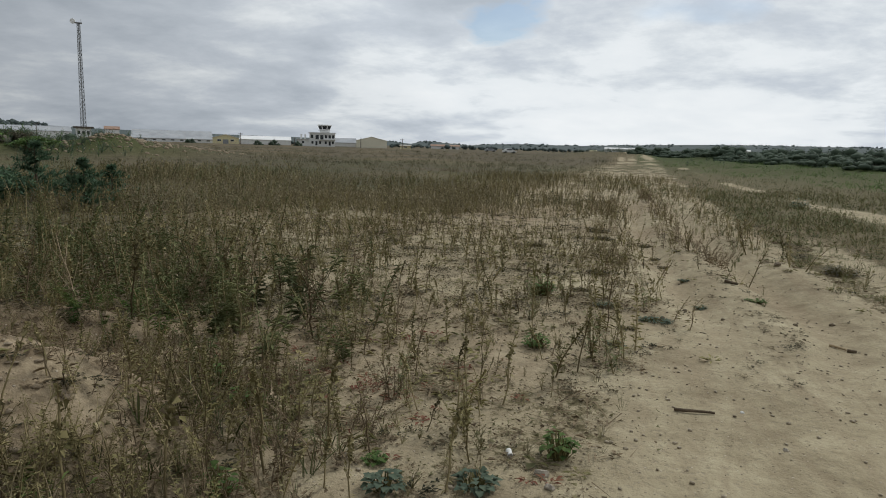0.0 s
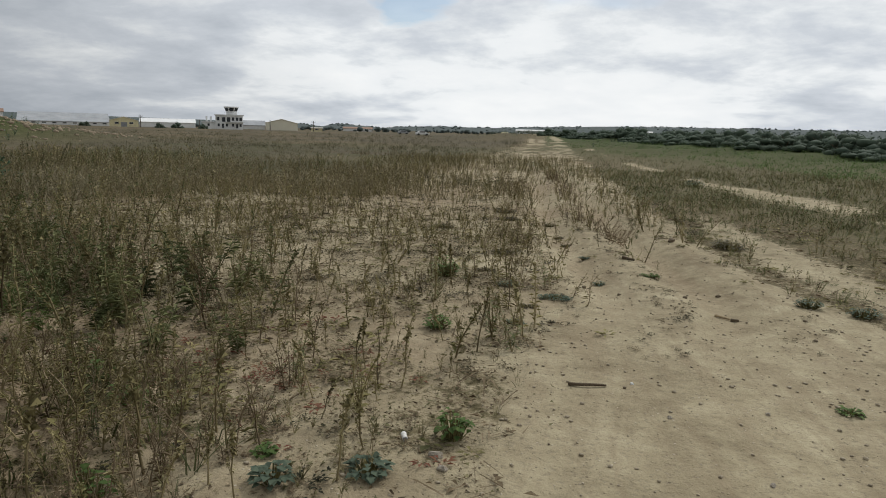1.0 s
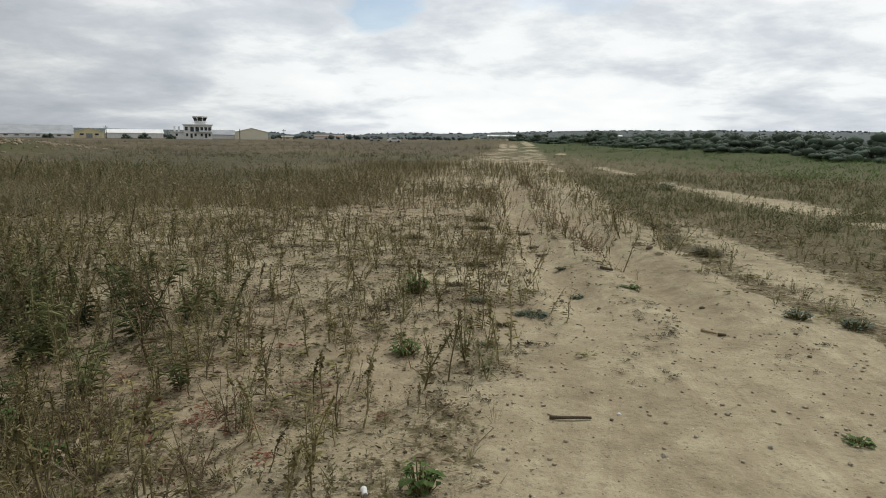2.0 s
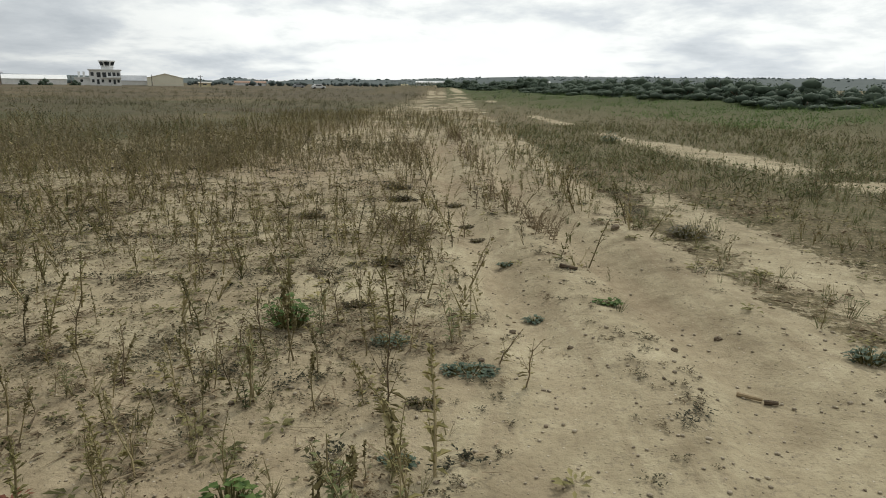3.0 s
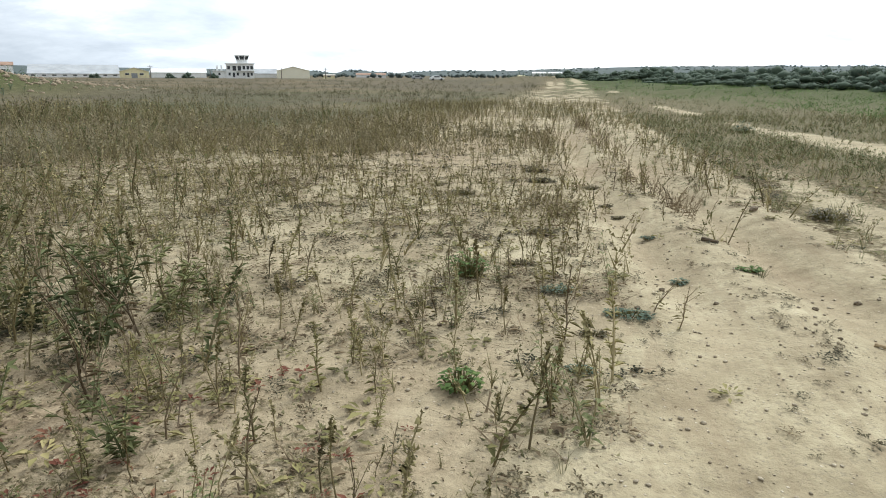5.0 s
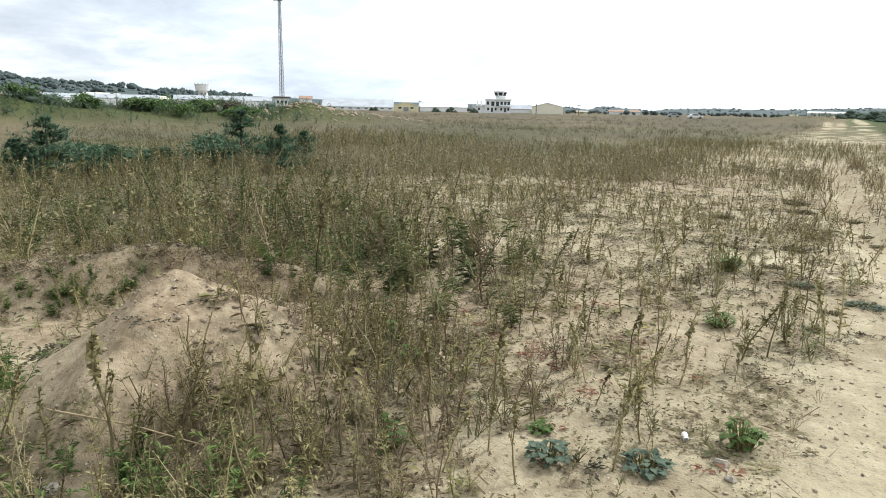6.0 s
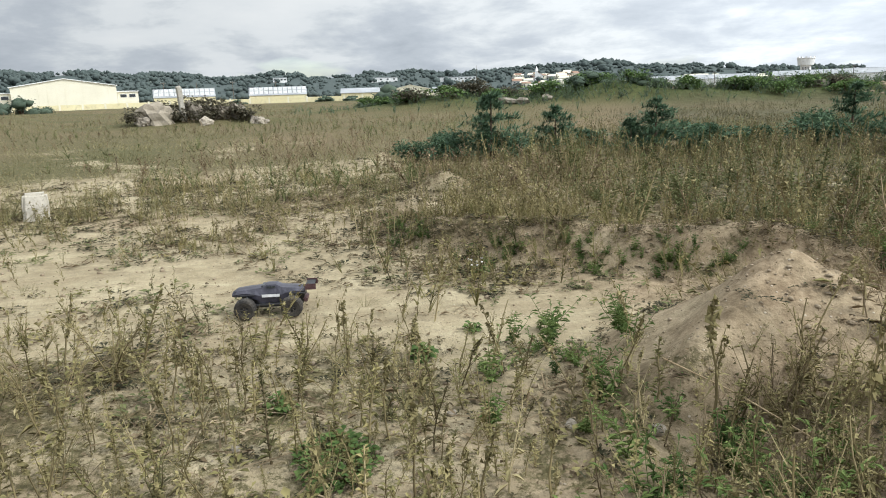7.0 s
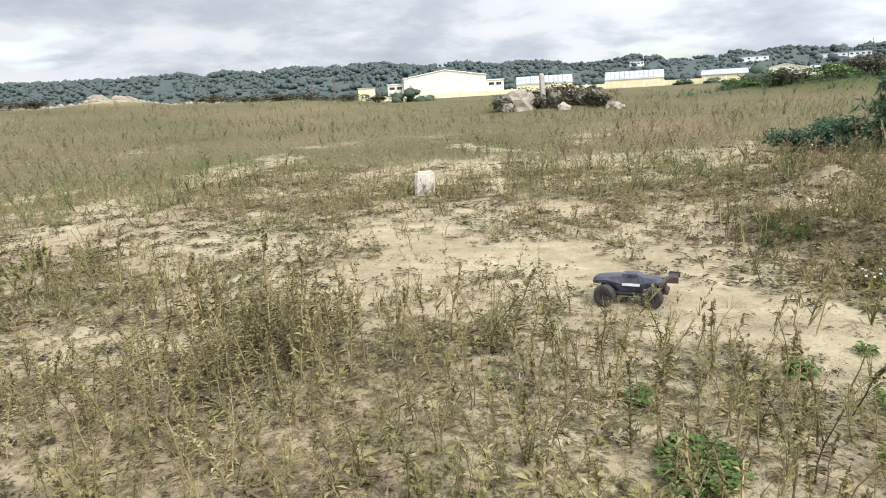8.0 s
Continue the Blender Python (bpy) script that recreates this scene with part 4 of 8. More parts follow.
def near_plants():
    # the scattered strip between track and field
    def strip(x, y):
        c, g, field, west, right = parted(x, y)
        return np.clip(c - 0.12, 0, 1) * (1 - field) * (1 - west) * ((~right) | (track_mask(x, y) > 0.5)) * clear_of_eye(x, y) * (y > 1.6) * np.interp(np.hypot(x, y), [2.8, 3.8, 7, 14, 40], [0.5, 0.75, 1.0, 0.85, 0.75])
    x, y = sown(-12, 2.6, 1.6, 42, 33, strip)
    r = np.hypot(x, y)
    size = rng.uniform(0.14, 0.50, len(x)) * (0.7 + 0.5 * vnoise(x, y, 2.0, 41))
    pick = rng.random(len(x))
    near = r < 7.5
    for sel, kinds, mats, nm, lb in (
            (near & (pick < 0.34), SPIKES, [M_STALK, M_SEED], "dry_dock_weeds", "thin brown dry weeds with seed spikes on sand"),
            (near & (pick >= 0.34) & (pick < 0.62), UPRIGHT, [M_STALK, M_OLIVE], "upright_weeds", "stiff single-stemmed olive weeds on sand"),
            (near & (pick >= 0.62) & (pick < 0.82), BRANCHY, [M_RUST, M_SEED], "branching_weeds", "much-branched half-dry olive weeds on sand"),
            (near & (pick >= 0.82), LEAFY, [M_STALK, M_SAGE], "leafy_weeds", "leafy olive-green weeds on sand"),
            (~near & (pick < 0.48), SPIKES_LO, [M_STALK, M_SEED], "far_dock_weeds", "thin brown dry weeds along the track"),
            (~near & (pick >= 0.48) & (pick < 0.66), UPRIGHT_LO, [M_STALK, M_OLIVE], "far_upright_weeds", "stiff olive weeds along the track"),
            (~near & (pick >= 0.66) & (pick < 0.86), BRANCHY_LO, [M_RUST, M_SEED], "far_branching_weeds", "half-dry brown weeds along the track"),
            (~near & (pick >= 0.86), LEAFY_LO, [M_STALK, M_OLIVE], "far_leafy_weeds", "half-dry olive weeds along the track")):
        scatter(nm, kinds, x[sel], y[sel], size[sel], mats, lb, "weeds")

    # the thick russet field
    def field_only(x, y):
        c, g, field, west, right = parted(x, y)
        return c * field * (~right) * (0.35 + 0.9 * vnoise(x, y, 1.5, 59))
    x, y = sown(-22, -2.2, 3.2, 28, 12.5, field_only)
    size = rng.uniform(0.24, 0.66, len(x)) * (0.45 + 0.9 * vnoise(x, y, 3.0, 42))
    pick = rng.random(len(x))
    for sel, kinds, mats, nm, lb in (
            (pick < 0.22, SPIKES_LO, [M_STALK, M_SEED], "tall_dock_weeds", "tall russet dry weeds standing thickly"),
            ((pick >= 0.22) & (pick < 0.55), UPRIGHT_LO, [M_STALK, M_SAGE], "tall_upright_weeds", "stiff olive and yellow-green weeds among dry stalks"),
            ((pick >= 0.55) & (pick < 0.78), BRANCHY_LO, [M_RUST, M_SEED], "tall_branching_weeds", "tall brown branching weeds standing thickly"),
            (pick >= 0.78, LEAFY_LO, [M_STALK, M_SAGE], "tall_leafy_weeds", "tall olive leafy weeds among dry stalks")):
        scatter(nm, kinds, x[sel], y[sel], size[sel], mats, lb, "weeds")

    # the yard round the jump and the bank in front of the film-maker
    def yard(x, y):
        c, g, field, west, right = parted(x, y)
        return np.clip(c - 0.10, 0, 1) * west * clear_of_eye(x, y)
    x, y = sown(-14, -0.7, -11, 4.2, 58, yard)
    r = np.hypot(x, y)
    size = rng.uniform(0.13, 0.42, len(x)) * (0.7 + 0.6 * vnoise(x, y, 1.5, 43))
    pick = rng.random(len(x))
    size = np.where(r > 5, size * 0.75, size)
    near = r < 4.6
    for sel, kinds, mats, nm, lb in (
            (near & (pick < 0.30), SPIKES, [M_STALK, M_SEED], "yard_dock_weeds", "dry seed-spiked weeds on the sandy yard"),
            (near & (pick >= 0.30) & (pick < 0.50), UPRIGHT, [M_STALK, M_OLIVE], "yard_upright_weeds", "stiff leafy olive weeds on the sandy yard"),
            (near & (pick >= 0.50) & (pick < 0.74), BRANCHY, [M_STALK, M_SEED], "yard_branching_weeds", "branching olive weeds on the sandy yard"),
            (near & (pick >= 0.74), LEAFY, [M_STALK, M_OLIVE], "yard_leafy_weeds", "low leafy olive weeds on the sandy yard"),
            (~near & (pick < 0.5), BRANCHY_LO, [M_STALK, M_SEED], "yard_far_dry_weeds", "small dry weeds over the sandy yard"),
            (~near & (pick >= 0.5), LEAFY_LO, [M_STALK, M_OLIVE], "yard_far_olive_weeds", "small olive weeds over the sandy yard")):
        scatter(nm, kinds, x[sel], y[sel], size[sel], mats, lb, "weeds")

    # rank growth where the field comes nearest, and a low tangle in front of it
    x, y = rng.normal(-4.2, 1.35, 160), rng.normal(5.2, 0.9, 160)
    keep = (np.hypot(x, y) > 4.3) & (y > 3.9) & (x < -1.6 - 0.35 * np.abs(y - 5))
    x, y = x[keep], y[keep]
    pick = rng.random(len(x))
    for sel, kinds, mats, nm, lb in (((pick < 0.34), UPRIGHT, [M_STALK, M_SAGE], "rank_olive_weeds", "tall rank olive weeds at the near edge of the field"), ((pick >= 0.34) & (pick < 0.6), BRANCHY, [M_RUST, M_RUST], "rank_dead_weeds", "tall dark dead weeds at the near edge of the field"),
                                     ((pick >= 0.6) & (pick < 0.82), SPIKES, [M_STALK, M_SEED], "rank_seeding_weeds", "tall seeding weeds at the near edge of the field"), (pick >= 0.82, LUSH, [M_STALK, M_SAGE], "rank_green_weeds", "dark green leafy weeds at the near edge of the field")):
        scatter(nm, kinds, x[sel], y[sel], rng.uniform(0.26, 0.66, sel.sum()), mats, lb, "weeds", tone=np.clip(rng.normal(0.52, 0.25, sel.sum()), 0, 1))
    x, y = rng.normal(-2.15, 0.45, 90), rng.normal(2.75, 0.5, 90)
    keep = (np.hypot(x, y) > 2.3) & (np.hypot(x + 3.08, y - 2.34) > 0.75)
    x, y = x[keep], y[keep]
    pick = rng.random(len(x))
    scatter("tangle_weeds", BRANCHY, x[pick < 0.5], y[pick < 0.5], rng.uniform(0.16, 0.42, (pick < 0.5).sum()), [M_RUST, M_OLIVE], "low tangle of half-dead weeds beside the mound", "weeds", tone=np.clip(rng.normal(0.5, 0.25, (pick < 0.5).sum()), 0, 1))
    scatter("tangle_grass", TUFTS, x[pick >= 0.5], y[pick >= 0.5], rng.uniform(0.14, 0.30, (pick >= 0.5).sum()), [M_KHAKI, M_SAGE], "dark olive grass tufts beside the mound", "grass", 1.5, tone=np.clip(rng.normal(0.3, 0.22, (pick >= 0.5).sum()), 0, 1))
    # dark leafy plants along the edge of the field
    x, y = sown(-9.5, -3.4, 3.6, 9, 8, lambda x, y: (vnoise(x, y, 1.2, 55) > 0.48) * smooth(0.2, -1.0, x - np.interp(y, *DENSE_EDGE) - 0.4) * 0.9)
    scatter("field_edge_green_weeds", LUSH, x, y, rng.uniform(0.2, 0.5, len(x)), [M_STALK, M_SAGE], "dark green leafy weeds at the edge of the dry field", "weeds")
    # fresh green plants on the near side of the jump
    x = np.r_[rng.normal(-2.25, 0.30, 18), rng.normal(-1.75, 0.25, 7), rng.normal(-3.1, 0.35, 9), rng.normal(-4.4, 0.4, 22), rng.uniform(-4.2, -3.3, 12), rng.normal(-1.9, 0.2, 9)]
    y = np.r_[rng.normal(1.3, 0.28, 18), rng.normal(0.95, 0.25, 7), rng.normal(1.25, 0.25, 9), rng.normal(4.6, 0.4, 22), rng.uniform(1.0, 2.0, 12), rng.normal(1.5, 0.25, 9)]
    keep = np.hypot(x, y) > 1.7
    x, y = x[keep], y[keep]
    scatter("fresh_green_weeds", LUSH, x, y, rng.uniform(0.14, 0.33, len(x)), [M_STALK, M_GREEN], "fresh green leafy weeds at the foot of the mound", "weeds", tone=np.clip(rng.normal(0.6, 0.25, len(x)), 0, 1))
    # dry growth on the flank facing the track
    x, y = rng.uniform(-3.2, -1.3, 130), rng.uniform(2.0, 4.0, 130)
    keep = (to_line(x, y, JUMP)[0] > 0.40) & ((np.hypot(x + 3.08, y - 2.34) > 0.95) | ((x + 3.08) * 0.6 + (y - 2.34) * 0.8 > 0.2)) & (np.hypot(x, y) > 2.0) & (x + y * 0.45 < 0.35)
    x, y = x[keep], y[keep]
    scatter("mound_dry_weeds", BRANCHY, x, y, rng.uniform(0.12, 0.36, len(x)), [M_RUST, M_RUST], "tangled dry brown weeds on the flank of the mound", "weeds", tone=np.clip(rng.normal(0.55, 0.25, len(x)), 0, 1))

    x, y = rng.uniform(-2.6, -1.3, 70), rng.uniform(0.9, 2.1, 70)
    keep = np.hypot(x, y) > 1.75
    scatter("mound_foot_weeds", BRANCHY, x[keep], y[keep], rng.uniform(0.12, 0.34, keep.sum()), [M_RUST, M_SEED], "tangled dry weeds at the foot of the mound", "weeds")
    x, y = rng.normal(-2.2, 0.3, 62), rng.normal(1.95, 0.34, 62)
    keep = (np.hypot(x, y) > 2.25) & (np.hypot(x + 3.08, y - 2.34) > 0.55)
    scatter("mound_shoulder_weeds", BRANCHY, x[keep], y[keep], rng.uniform(0.16, 0.42, keep.sum()), [M_STALK, M_SEED], "thick khaki dry weeds on the near shoulder of the mound", "weeds", 1.2, tone=np.clip(rng.normal(0.62, 0.22, keep.sum()), 0, 1))
    # low khaki growth between the stalks of the strip
    x, y = sown(-4.6, 0.0, 2.4, 8.5, 15, lambda x, y: smooth(0.40, 0.56, 0.6 * vnoise(x, y, 0.8, 93) + 0.4 * vnoise(x, y, 2.2, 94)) * (track_mask(x, y) < 0.3) * clear_of_eye(x, y) * (np.hypot(x + 3.08, y - 2.34) > 1.0))
    scatter("low_khaki_weeds", LEAFY_LO, x, y, rng.uniform(0.08, 0.24, len(x)), [M_STALK, M_KHAKI], "low khaki and yellow-green weeds between the stalks", "weeds", 1.6, tone=np.clip(rng.normal(0.6, 0.25, len(x)), 0, 1))
    # close clumps of stalks standing on the yard and by the mound
    for cx, cy, n, rad, hi in ((-4.0, -2.6, 26, 0.22, 0.52), (-3.35, -2.55, 38, 0.26, 0.52), (-4.6, -5.3, 20, 0.25, 0.5), (-2.9, -3.5, 22, 0.3, 0.42), (-2.5, -2.4, 18, 0.28, 0.36), (-2.4, 3.1, 14, 0.3, 0.42)):
        x, y = rng.normal(cx, rad, n), rng.normal(cy, rad, n)
        scatter("stalk_clump", UPRIGHT if n % 4 else SPIKES, x, y, rng.uniform(0.5, 1.0, n) * hi, [M_STALK, M_SEED if n % 4 == 2 else M_OLIVE], "close clump of upright half-dry weed stalks", "weeds")
    # low dark growth over the shaded flank beside the track
    x, y = rng.normal(-2.5, 0.7, 150), rng.normal(2.95, 0.55, 150)
    keep = (np.hypot(x, y) > 2.2) & ((np.hypot(x + 3.08, y - 2.34) > 0.8) | ((x + 3.08) * 0.6 + (y - 2.34) * 0.8 > 0.2))
    scatter("flank_creepers", CREEP, x[keep], y[keep], rng.uniform(0.06, 0.15, keep.sum()), [M_RUST, M_RUST], "dark creeping growth on the flank of the mound", "groundcover", 1.0, -0.007, lean=0)
    # weeds rooted on the berm and round the heaps
    k = rng.random(240) * (len(BERM) - 1.001)
    i = k.astype(int)
    bm_pts = np.array(BERM)
    on = bm_pts[i] + (bm_pts[i + 1] - bm_pts[i]) * (k - i)[:, None]
    x, y = on[:, 0] + rng.normal(0.1, 0.35, 240), on[:, 1] + rng.normal(-0.05, 0.35, 240)
    scatter("berm_crest_weeds", BRANCHY, x, y, rng.uniform(0.08, 0.28, 240), [M_STALK, M_OLIVE], "low dry and olive weeds rooted on the berm", "weeds")
    k = rng.random(260) * (len(BERM) - 1.001)
    i = k.astype(int)
    foot = bm_pts[i] + (bm_pts[i + 1] - bm_pts[i]) * (k - i)[:, None]
    x, y = foot[:, 0] + 0.30 + rng.normal(0, 0.10, 260), foot[:, 1] - 0.30 + rng.normal(0, 0.10, 260)
    keep = vnoise(x, y, 0.5, 82) > 0.42
    scatter("berm_foot_weeds", LUSH, x[keep], y[keep], rng.uniform(0.05, 0.17, keep.sum()), [M_STALK, M_GREEN], "low dark green weeds along the foot of the berm", "weeds")
    x, y = foot[:, 0] + 0.12 + rng.normal(0, 0.16, 260), foot[:, 1] - 0.12 + rng.normal(0, 0.16, 260)
    keep = vnoise(x, y, 0.6, 83) > 0.40
    scatter("berm_face_creepers", CUSHIONS, x[keep], y[keep], rng.uniform(0.06, 0.17, keep.sum()), [M_RUST, M_CREEP], "dark trailing growth on the face of the berm", "groundcover", lean=0, sink=-0.005)
    x, y = rng.normal(-7.6, 0.85, 110), rng.normal(2.3, 0.45, 110)
    scatter("heap_weeds", BRANCHY_LO, x, y, rng.uniform(0.18, 0.46, 110), [M_STALK, M_SEED], "thick rusty dry weeds round the heaps", "weeds")
    x, y = rng.normal(-7.2, 1.0, 70), rng.normal(2.3, 0.6, 70)
    scatter("heap_green_weeds", LEAFY_LO, x, y, rng.uniform(0.22, 0.5, 70), [M_OLIVE, M_OLIVE], "olive leafy weeds round the heaps", "weeds")
    # weeds before the heaps and the west end of the berm
    x, y = rng.uniform(-10, -5.6, 190), rng.uniform(0.5, 2.6, 190)
    keep = vnoise(x, y, 0.9, 68) > 0.42
    scatter("heap_front_weeds", UPRIGHT_LO, x[keep], y[keep], rng.uniform(0.12, 0.42, keep.sum()), [M_STALK, M_SAGE], "olive and rusty weeds before the heaps", "weeds")
    x, y = rng.uniform(-10.5, -5.4, 150), rng.uniform(0.3, 2.6, 150)
    scatter("heap_creepers", CREEP_LO, x, y, rng.uniform(0.08, 0.24, 150), [M_STALK, M_CREEP], "dark low growth round the heaps", "groundcover", 1.0, -0.007, lean=0)
    # taller growth behind the berm
    def behind(x, y):
        return smooth(0.35, 1.0, y - np.interp(x, [-12, -9, -7, -6, -5, -4.3, -3.6], [2.6, 2.4, 2.2, 2.9, 4.1, 4.6, 4.9])) * smooth(-3.4, -4.4, x) * (y < 12)
    x, y = sown(-17, -3.4, 1.8, 11, 8, behind)
    size = rng.uniform(0.18, 0.62, len(x)) * (0.5 + 0.8 * vnoise(x, y, 1.3, 50))
    pick = rng.random(len(x))
    x2, y2 = sown(-13, -4.0, 4.2, 10, 2.2, lambda x, y: (vnoise(x, y, 1.6, 49) > 0.5) * 1.0)
    scatter("tall_yellow_green_weeds", UPRIGHT, x2, y2, rng.uniform(0.4, 0.85, len(x2)), [M_OLIVE, M_SAGE], "tall yellow-green leafy weeds among dry stalks", "weeds")
    scatter("berm_olive_weeds", UPRIGHT_LO, x[pick < 0.5], y[pick < 0.5], size[pick < 0.5] * 1.15, [M_STALK, M_SAGE], "tall olive and yellow weeds behind the berm", "weeds")
    scatter("berm_dry_weeds", BRANCHY_LO, x[pick >= 0.5], y[pick >= 0.5], size[pick >= 0.5], [M_STALK, M_SEED], "tall dry weeds behind the berm", "weeds")

    # verge and turf right of the track
    def verge(x, y):
        c, g, field, west, right = parted(x, y)
        return c * right
    x, y = sown(0.5, 13, 3, 32, 19, verge)
    size = rng.uniform(0.08, 0.25, len(x))
    scatter("verge_grass", TUFTS, x, y, size, [M_KHAKI, M_SAGE], "short olive-green grass on the verge", "grass", 1.1)
    keep = rng.random(len(x)) < 0.34
    scatter("verge_weeds", BRANCHY_LO, x[keep], y[keep], rng.uniform(0.12, 0.30, keep.sum()), [M_RUST, M_SEED], "low half-dry weeds on the verge", "weeds")

    x, y = sown(1.6, 8, 4.5, 22, 11, lambda x, y: verge(x, y) * smooth(0.35, 0.6, vnoise(x, y, 1.1, 88)) * np.interp(y, [5, 22], [1.0, 0.6]))
    scatter("verge_cushions", CUSHIONS, x, y, rng.uniform(0.07, 0.22, len(x)), [M_RUST, M_SAGE], "dark olive cushions of low leaves on the verge", "groundcover", lean=0, sink=-0.006, tone=np.clip(rng.normal(0.3, 0.2, len(x)), 0, 1))
    # mats, twigs and tufts on the soil everywhere near
    def any_cover(x, y):
        c, g, field, west, right = parted(x, y)
        return np.clip(c - 0.05, 0, 1) * (np.hypot(x, y) < 17) * np.where((west > 0.5) & (np.hypot(x, y) > 4.5), 1.0, 0.75)
    x, y = sown(-14, 5, -9, 14, 50, any_cover)
    pick = rng.random(len(x))
    patch = vnoise(x, y, 0.9, 44)
    a, b, d = pick < 0.36 * patch * 2, (pick > 0.4) & (pick < 0.82), pick > 0.80
    scatter("green_ground_mats", MATS, x[a], y[a], rng.uniform(0.05, 0.17, a.sum()), [M_OLIVE, M_OLIVE], "low olive-green mats of leaves on the sand", "groundcover", 1.0, sink=-0.007)
    scatter("dead_twigs", TWIGS, x[b], y[b], rng.uniform(0.10, 0.30, b.sum()), [M_RUST, M_RUST], "broken brown stalks lying on the sand", "plant litter", 1.0, sink=-0.007)
    scatter("short_tufts", TUFTS, x[d], y[d], rng.uniform(0.06, 0.16, d.sum()), [M_KHAKI, M_KHAKI], "short dry grass tufts", "grass", 1.2)
    x, y = sown(-5.5, 1.0, 2.0, 11, 85, lambda x, y: np.clip(1.5 * cover_of(x, y)[0], 0, 1) * (track_mask(x, y) < 0.5) * np.interp(np.hypot(x, y), [3, 6, 11], [1.0, 0.8, 0.35]))
    scatter("leaf_crumbs", CRUMBS, x, y, rng.uniform(0.10, 0.26, len(x)), [M_RUST, M_KHAKI], "scraps of dead leaf and chaff on the sand", "plant litter", sink=-0.004, lean=0, tone=np.clip(rng.normal(0.4, 0.3, len(x)), 0, 1))
    x, y = sown(-6.5, -1.5, -4.5, 2.4, 50, lambda x, y: np.clip(1.4 * cover_of(x, y)[0], 0, 1) * clear_of_eye(x, y))
    scatter("yard_leaf_crumbs", CRUMBS, x, y, rng.uniform(0.10, 0.26, len(x)), [M_RUST, M_KHAKI], "scraps of dead leaf and chaff on the yard", "plant litter", sink=-0.004, lean=0, tone=np.clip(rng.normal(0.45, 0.3, len(x)), 0, 1))
    # creeping plants in drifts over the yard and along the track
    def drift(x, y):
        return smooth(0.33, 0.52, 0.6 * vnoise(x * 0.45, y, 0.45, 57) + 0.4 * vnoise(x, y, 1.6, 58)) * (track_mask(x, y) < 0.3) * (np.hypot(x + 3.08, y - 2.34) > 0.9)
    lane = [(-4.6, 2.2, 0), (-4.3, 1.3, 0), (-5.0, 0.2, 0), (-6.3, -1.0, 0), (-7.2, -3.5, 0)]
    x, y = sown(-15, -1.5, -9, 3.4, 27, lambda x, y: drift(x, y) * (to_line(x, y, lane)[0] > 0.4) * np.interp(np.hypot(x, y), [3.5, 5.5], [0.5, 1.0]))
    near = np.hypot(x, y) < 4.5
    tone = np.clip(rng.normal(0.4, 0.28, len(x)), 0, 1)
    for sel, kinds, nm in ((near, CREEP, "yard_creepers"), (~near, CREEP_LO, "yard_far_creepers")):
        scatter(nm, kinds, x[sel], y[sel], rng.uniform(0.05, 0.19, sel.sum()), [M_STALK, M_CREEP], "dark creeping plants pressed to the sand of the yard", "groundcover", tone=tone[sel], lean=0, sink=-0.007)
    x, y = sown(-14, -3.5, -7, 2.6, 16, lambda x, y: smooth(0.42, 0.55, 0.6 * vnoise(x * 0.5, y, 0.55, 91) + 0.4 * vnoise(x, y, 1.9, 92)) * (to_line(x, y, lane)[0] > 0.28))
    scatter("yard_olive_drifts", CREEP_LO, x, y, rng.uniform(0.06, 0.19, len(x)), [M_STALK, M_SAGE], "olive creeping weeds in streaks over the yard", "groundcover", tone=np.clip(rng.normal(0.42, 0.25, len(x)), 0, 1), lean=0, sink=-0.007)
    x, y = sown(-7, 3.0, 2.0, 26, 17, lambda x, y: smooth(0.40, 0.6, 0.6 * vnoise(x * 0.5, y, 0.5, 65) + 0.4 * vnoise(x, y, 1.4, 66)) * (track_mask(x, y) < 0.4) * np.interp(y, [6, 26], [1.0, 0.5]))
    near = np.hypot(x, y) < 9.5
    tone = np.clip(rng.normal(0.4, 0.28, len(x)), 0, 1)
    for sel, kinds, nm in ((near, CREEP, "strip_creepers"), (~near, CREEP_LO, "strip_far_creepers")):
        scatter(nm, kinds, x[sel], y[sel], rng.uniform(0.05, 0.20, sel.sum()), [M_STALK, M_CREEP], "dark creeping plants pressed to the sand beside the track", "groundcover", tone=tone[sel], lean=0, sink=-0.007)
    # dark cushions among the stalks, leaf colour deepened to hold the shade there
    x, y = sown(-8, 0.9, 2.4, 26, 13, lambda x, y: smooth(0.43, 0.58, 0.55 * vnoise(x, y, 0.9, 77) + 0.45 * vnoise(x, y, 2.6, 78)) * (track_mask(x, y) < 0.4) * clear_of_eye(x, y) * np.interp(y, [3, 8, 26], [0.8, 1.0, 0.45]))
    scatter("dark_cushions", CUSHIONS, x, y, rng.uniform(0.05, 0.15, len(x)) * np.interp(y, [3, 8], [0.7, 1.2]), [M_CREEP, M_CREEP], "flat cushions of dark creeping leaves and painted-in shade on sand", "groundcover", tone=np.clip(rng.normal(0.32, 0.22, len(x)), 0, 1), lean=0, sink=-0.006)
    # clumps along the edge and the crown of the track
    y = rng.uniform(5, 24, 420)
    x = np.interp(y, *LEFT_EDGE) + rng.choice([0.0, 0.1, 1.05, 1.1, 2.2], 420) + rng.normal(0, 0.13, 420)
    scatter("crown_creepers", CREEP, x, y, rng.uniform(0.03, 0.12, 420), [M_STALK, M_CREEP], "dark flattened plants on the crown of the track", "groundcover", tone=np.clip(rng.normal(0.45, 0.25, 420), 0, 1), lean=0, sink=-0.007)
    # branching weeds standing on the crown between the ruts and in clumps along the left rut
    k = rng.random(150)
    y = 10.2 + 15 * k ** 1.2
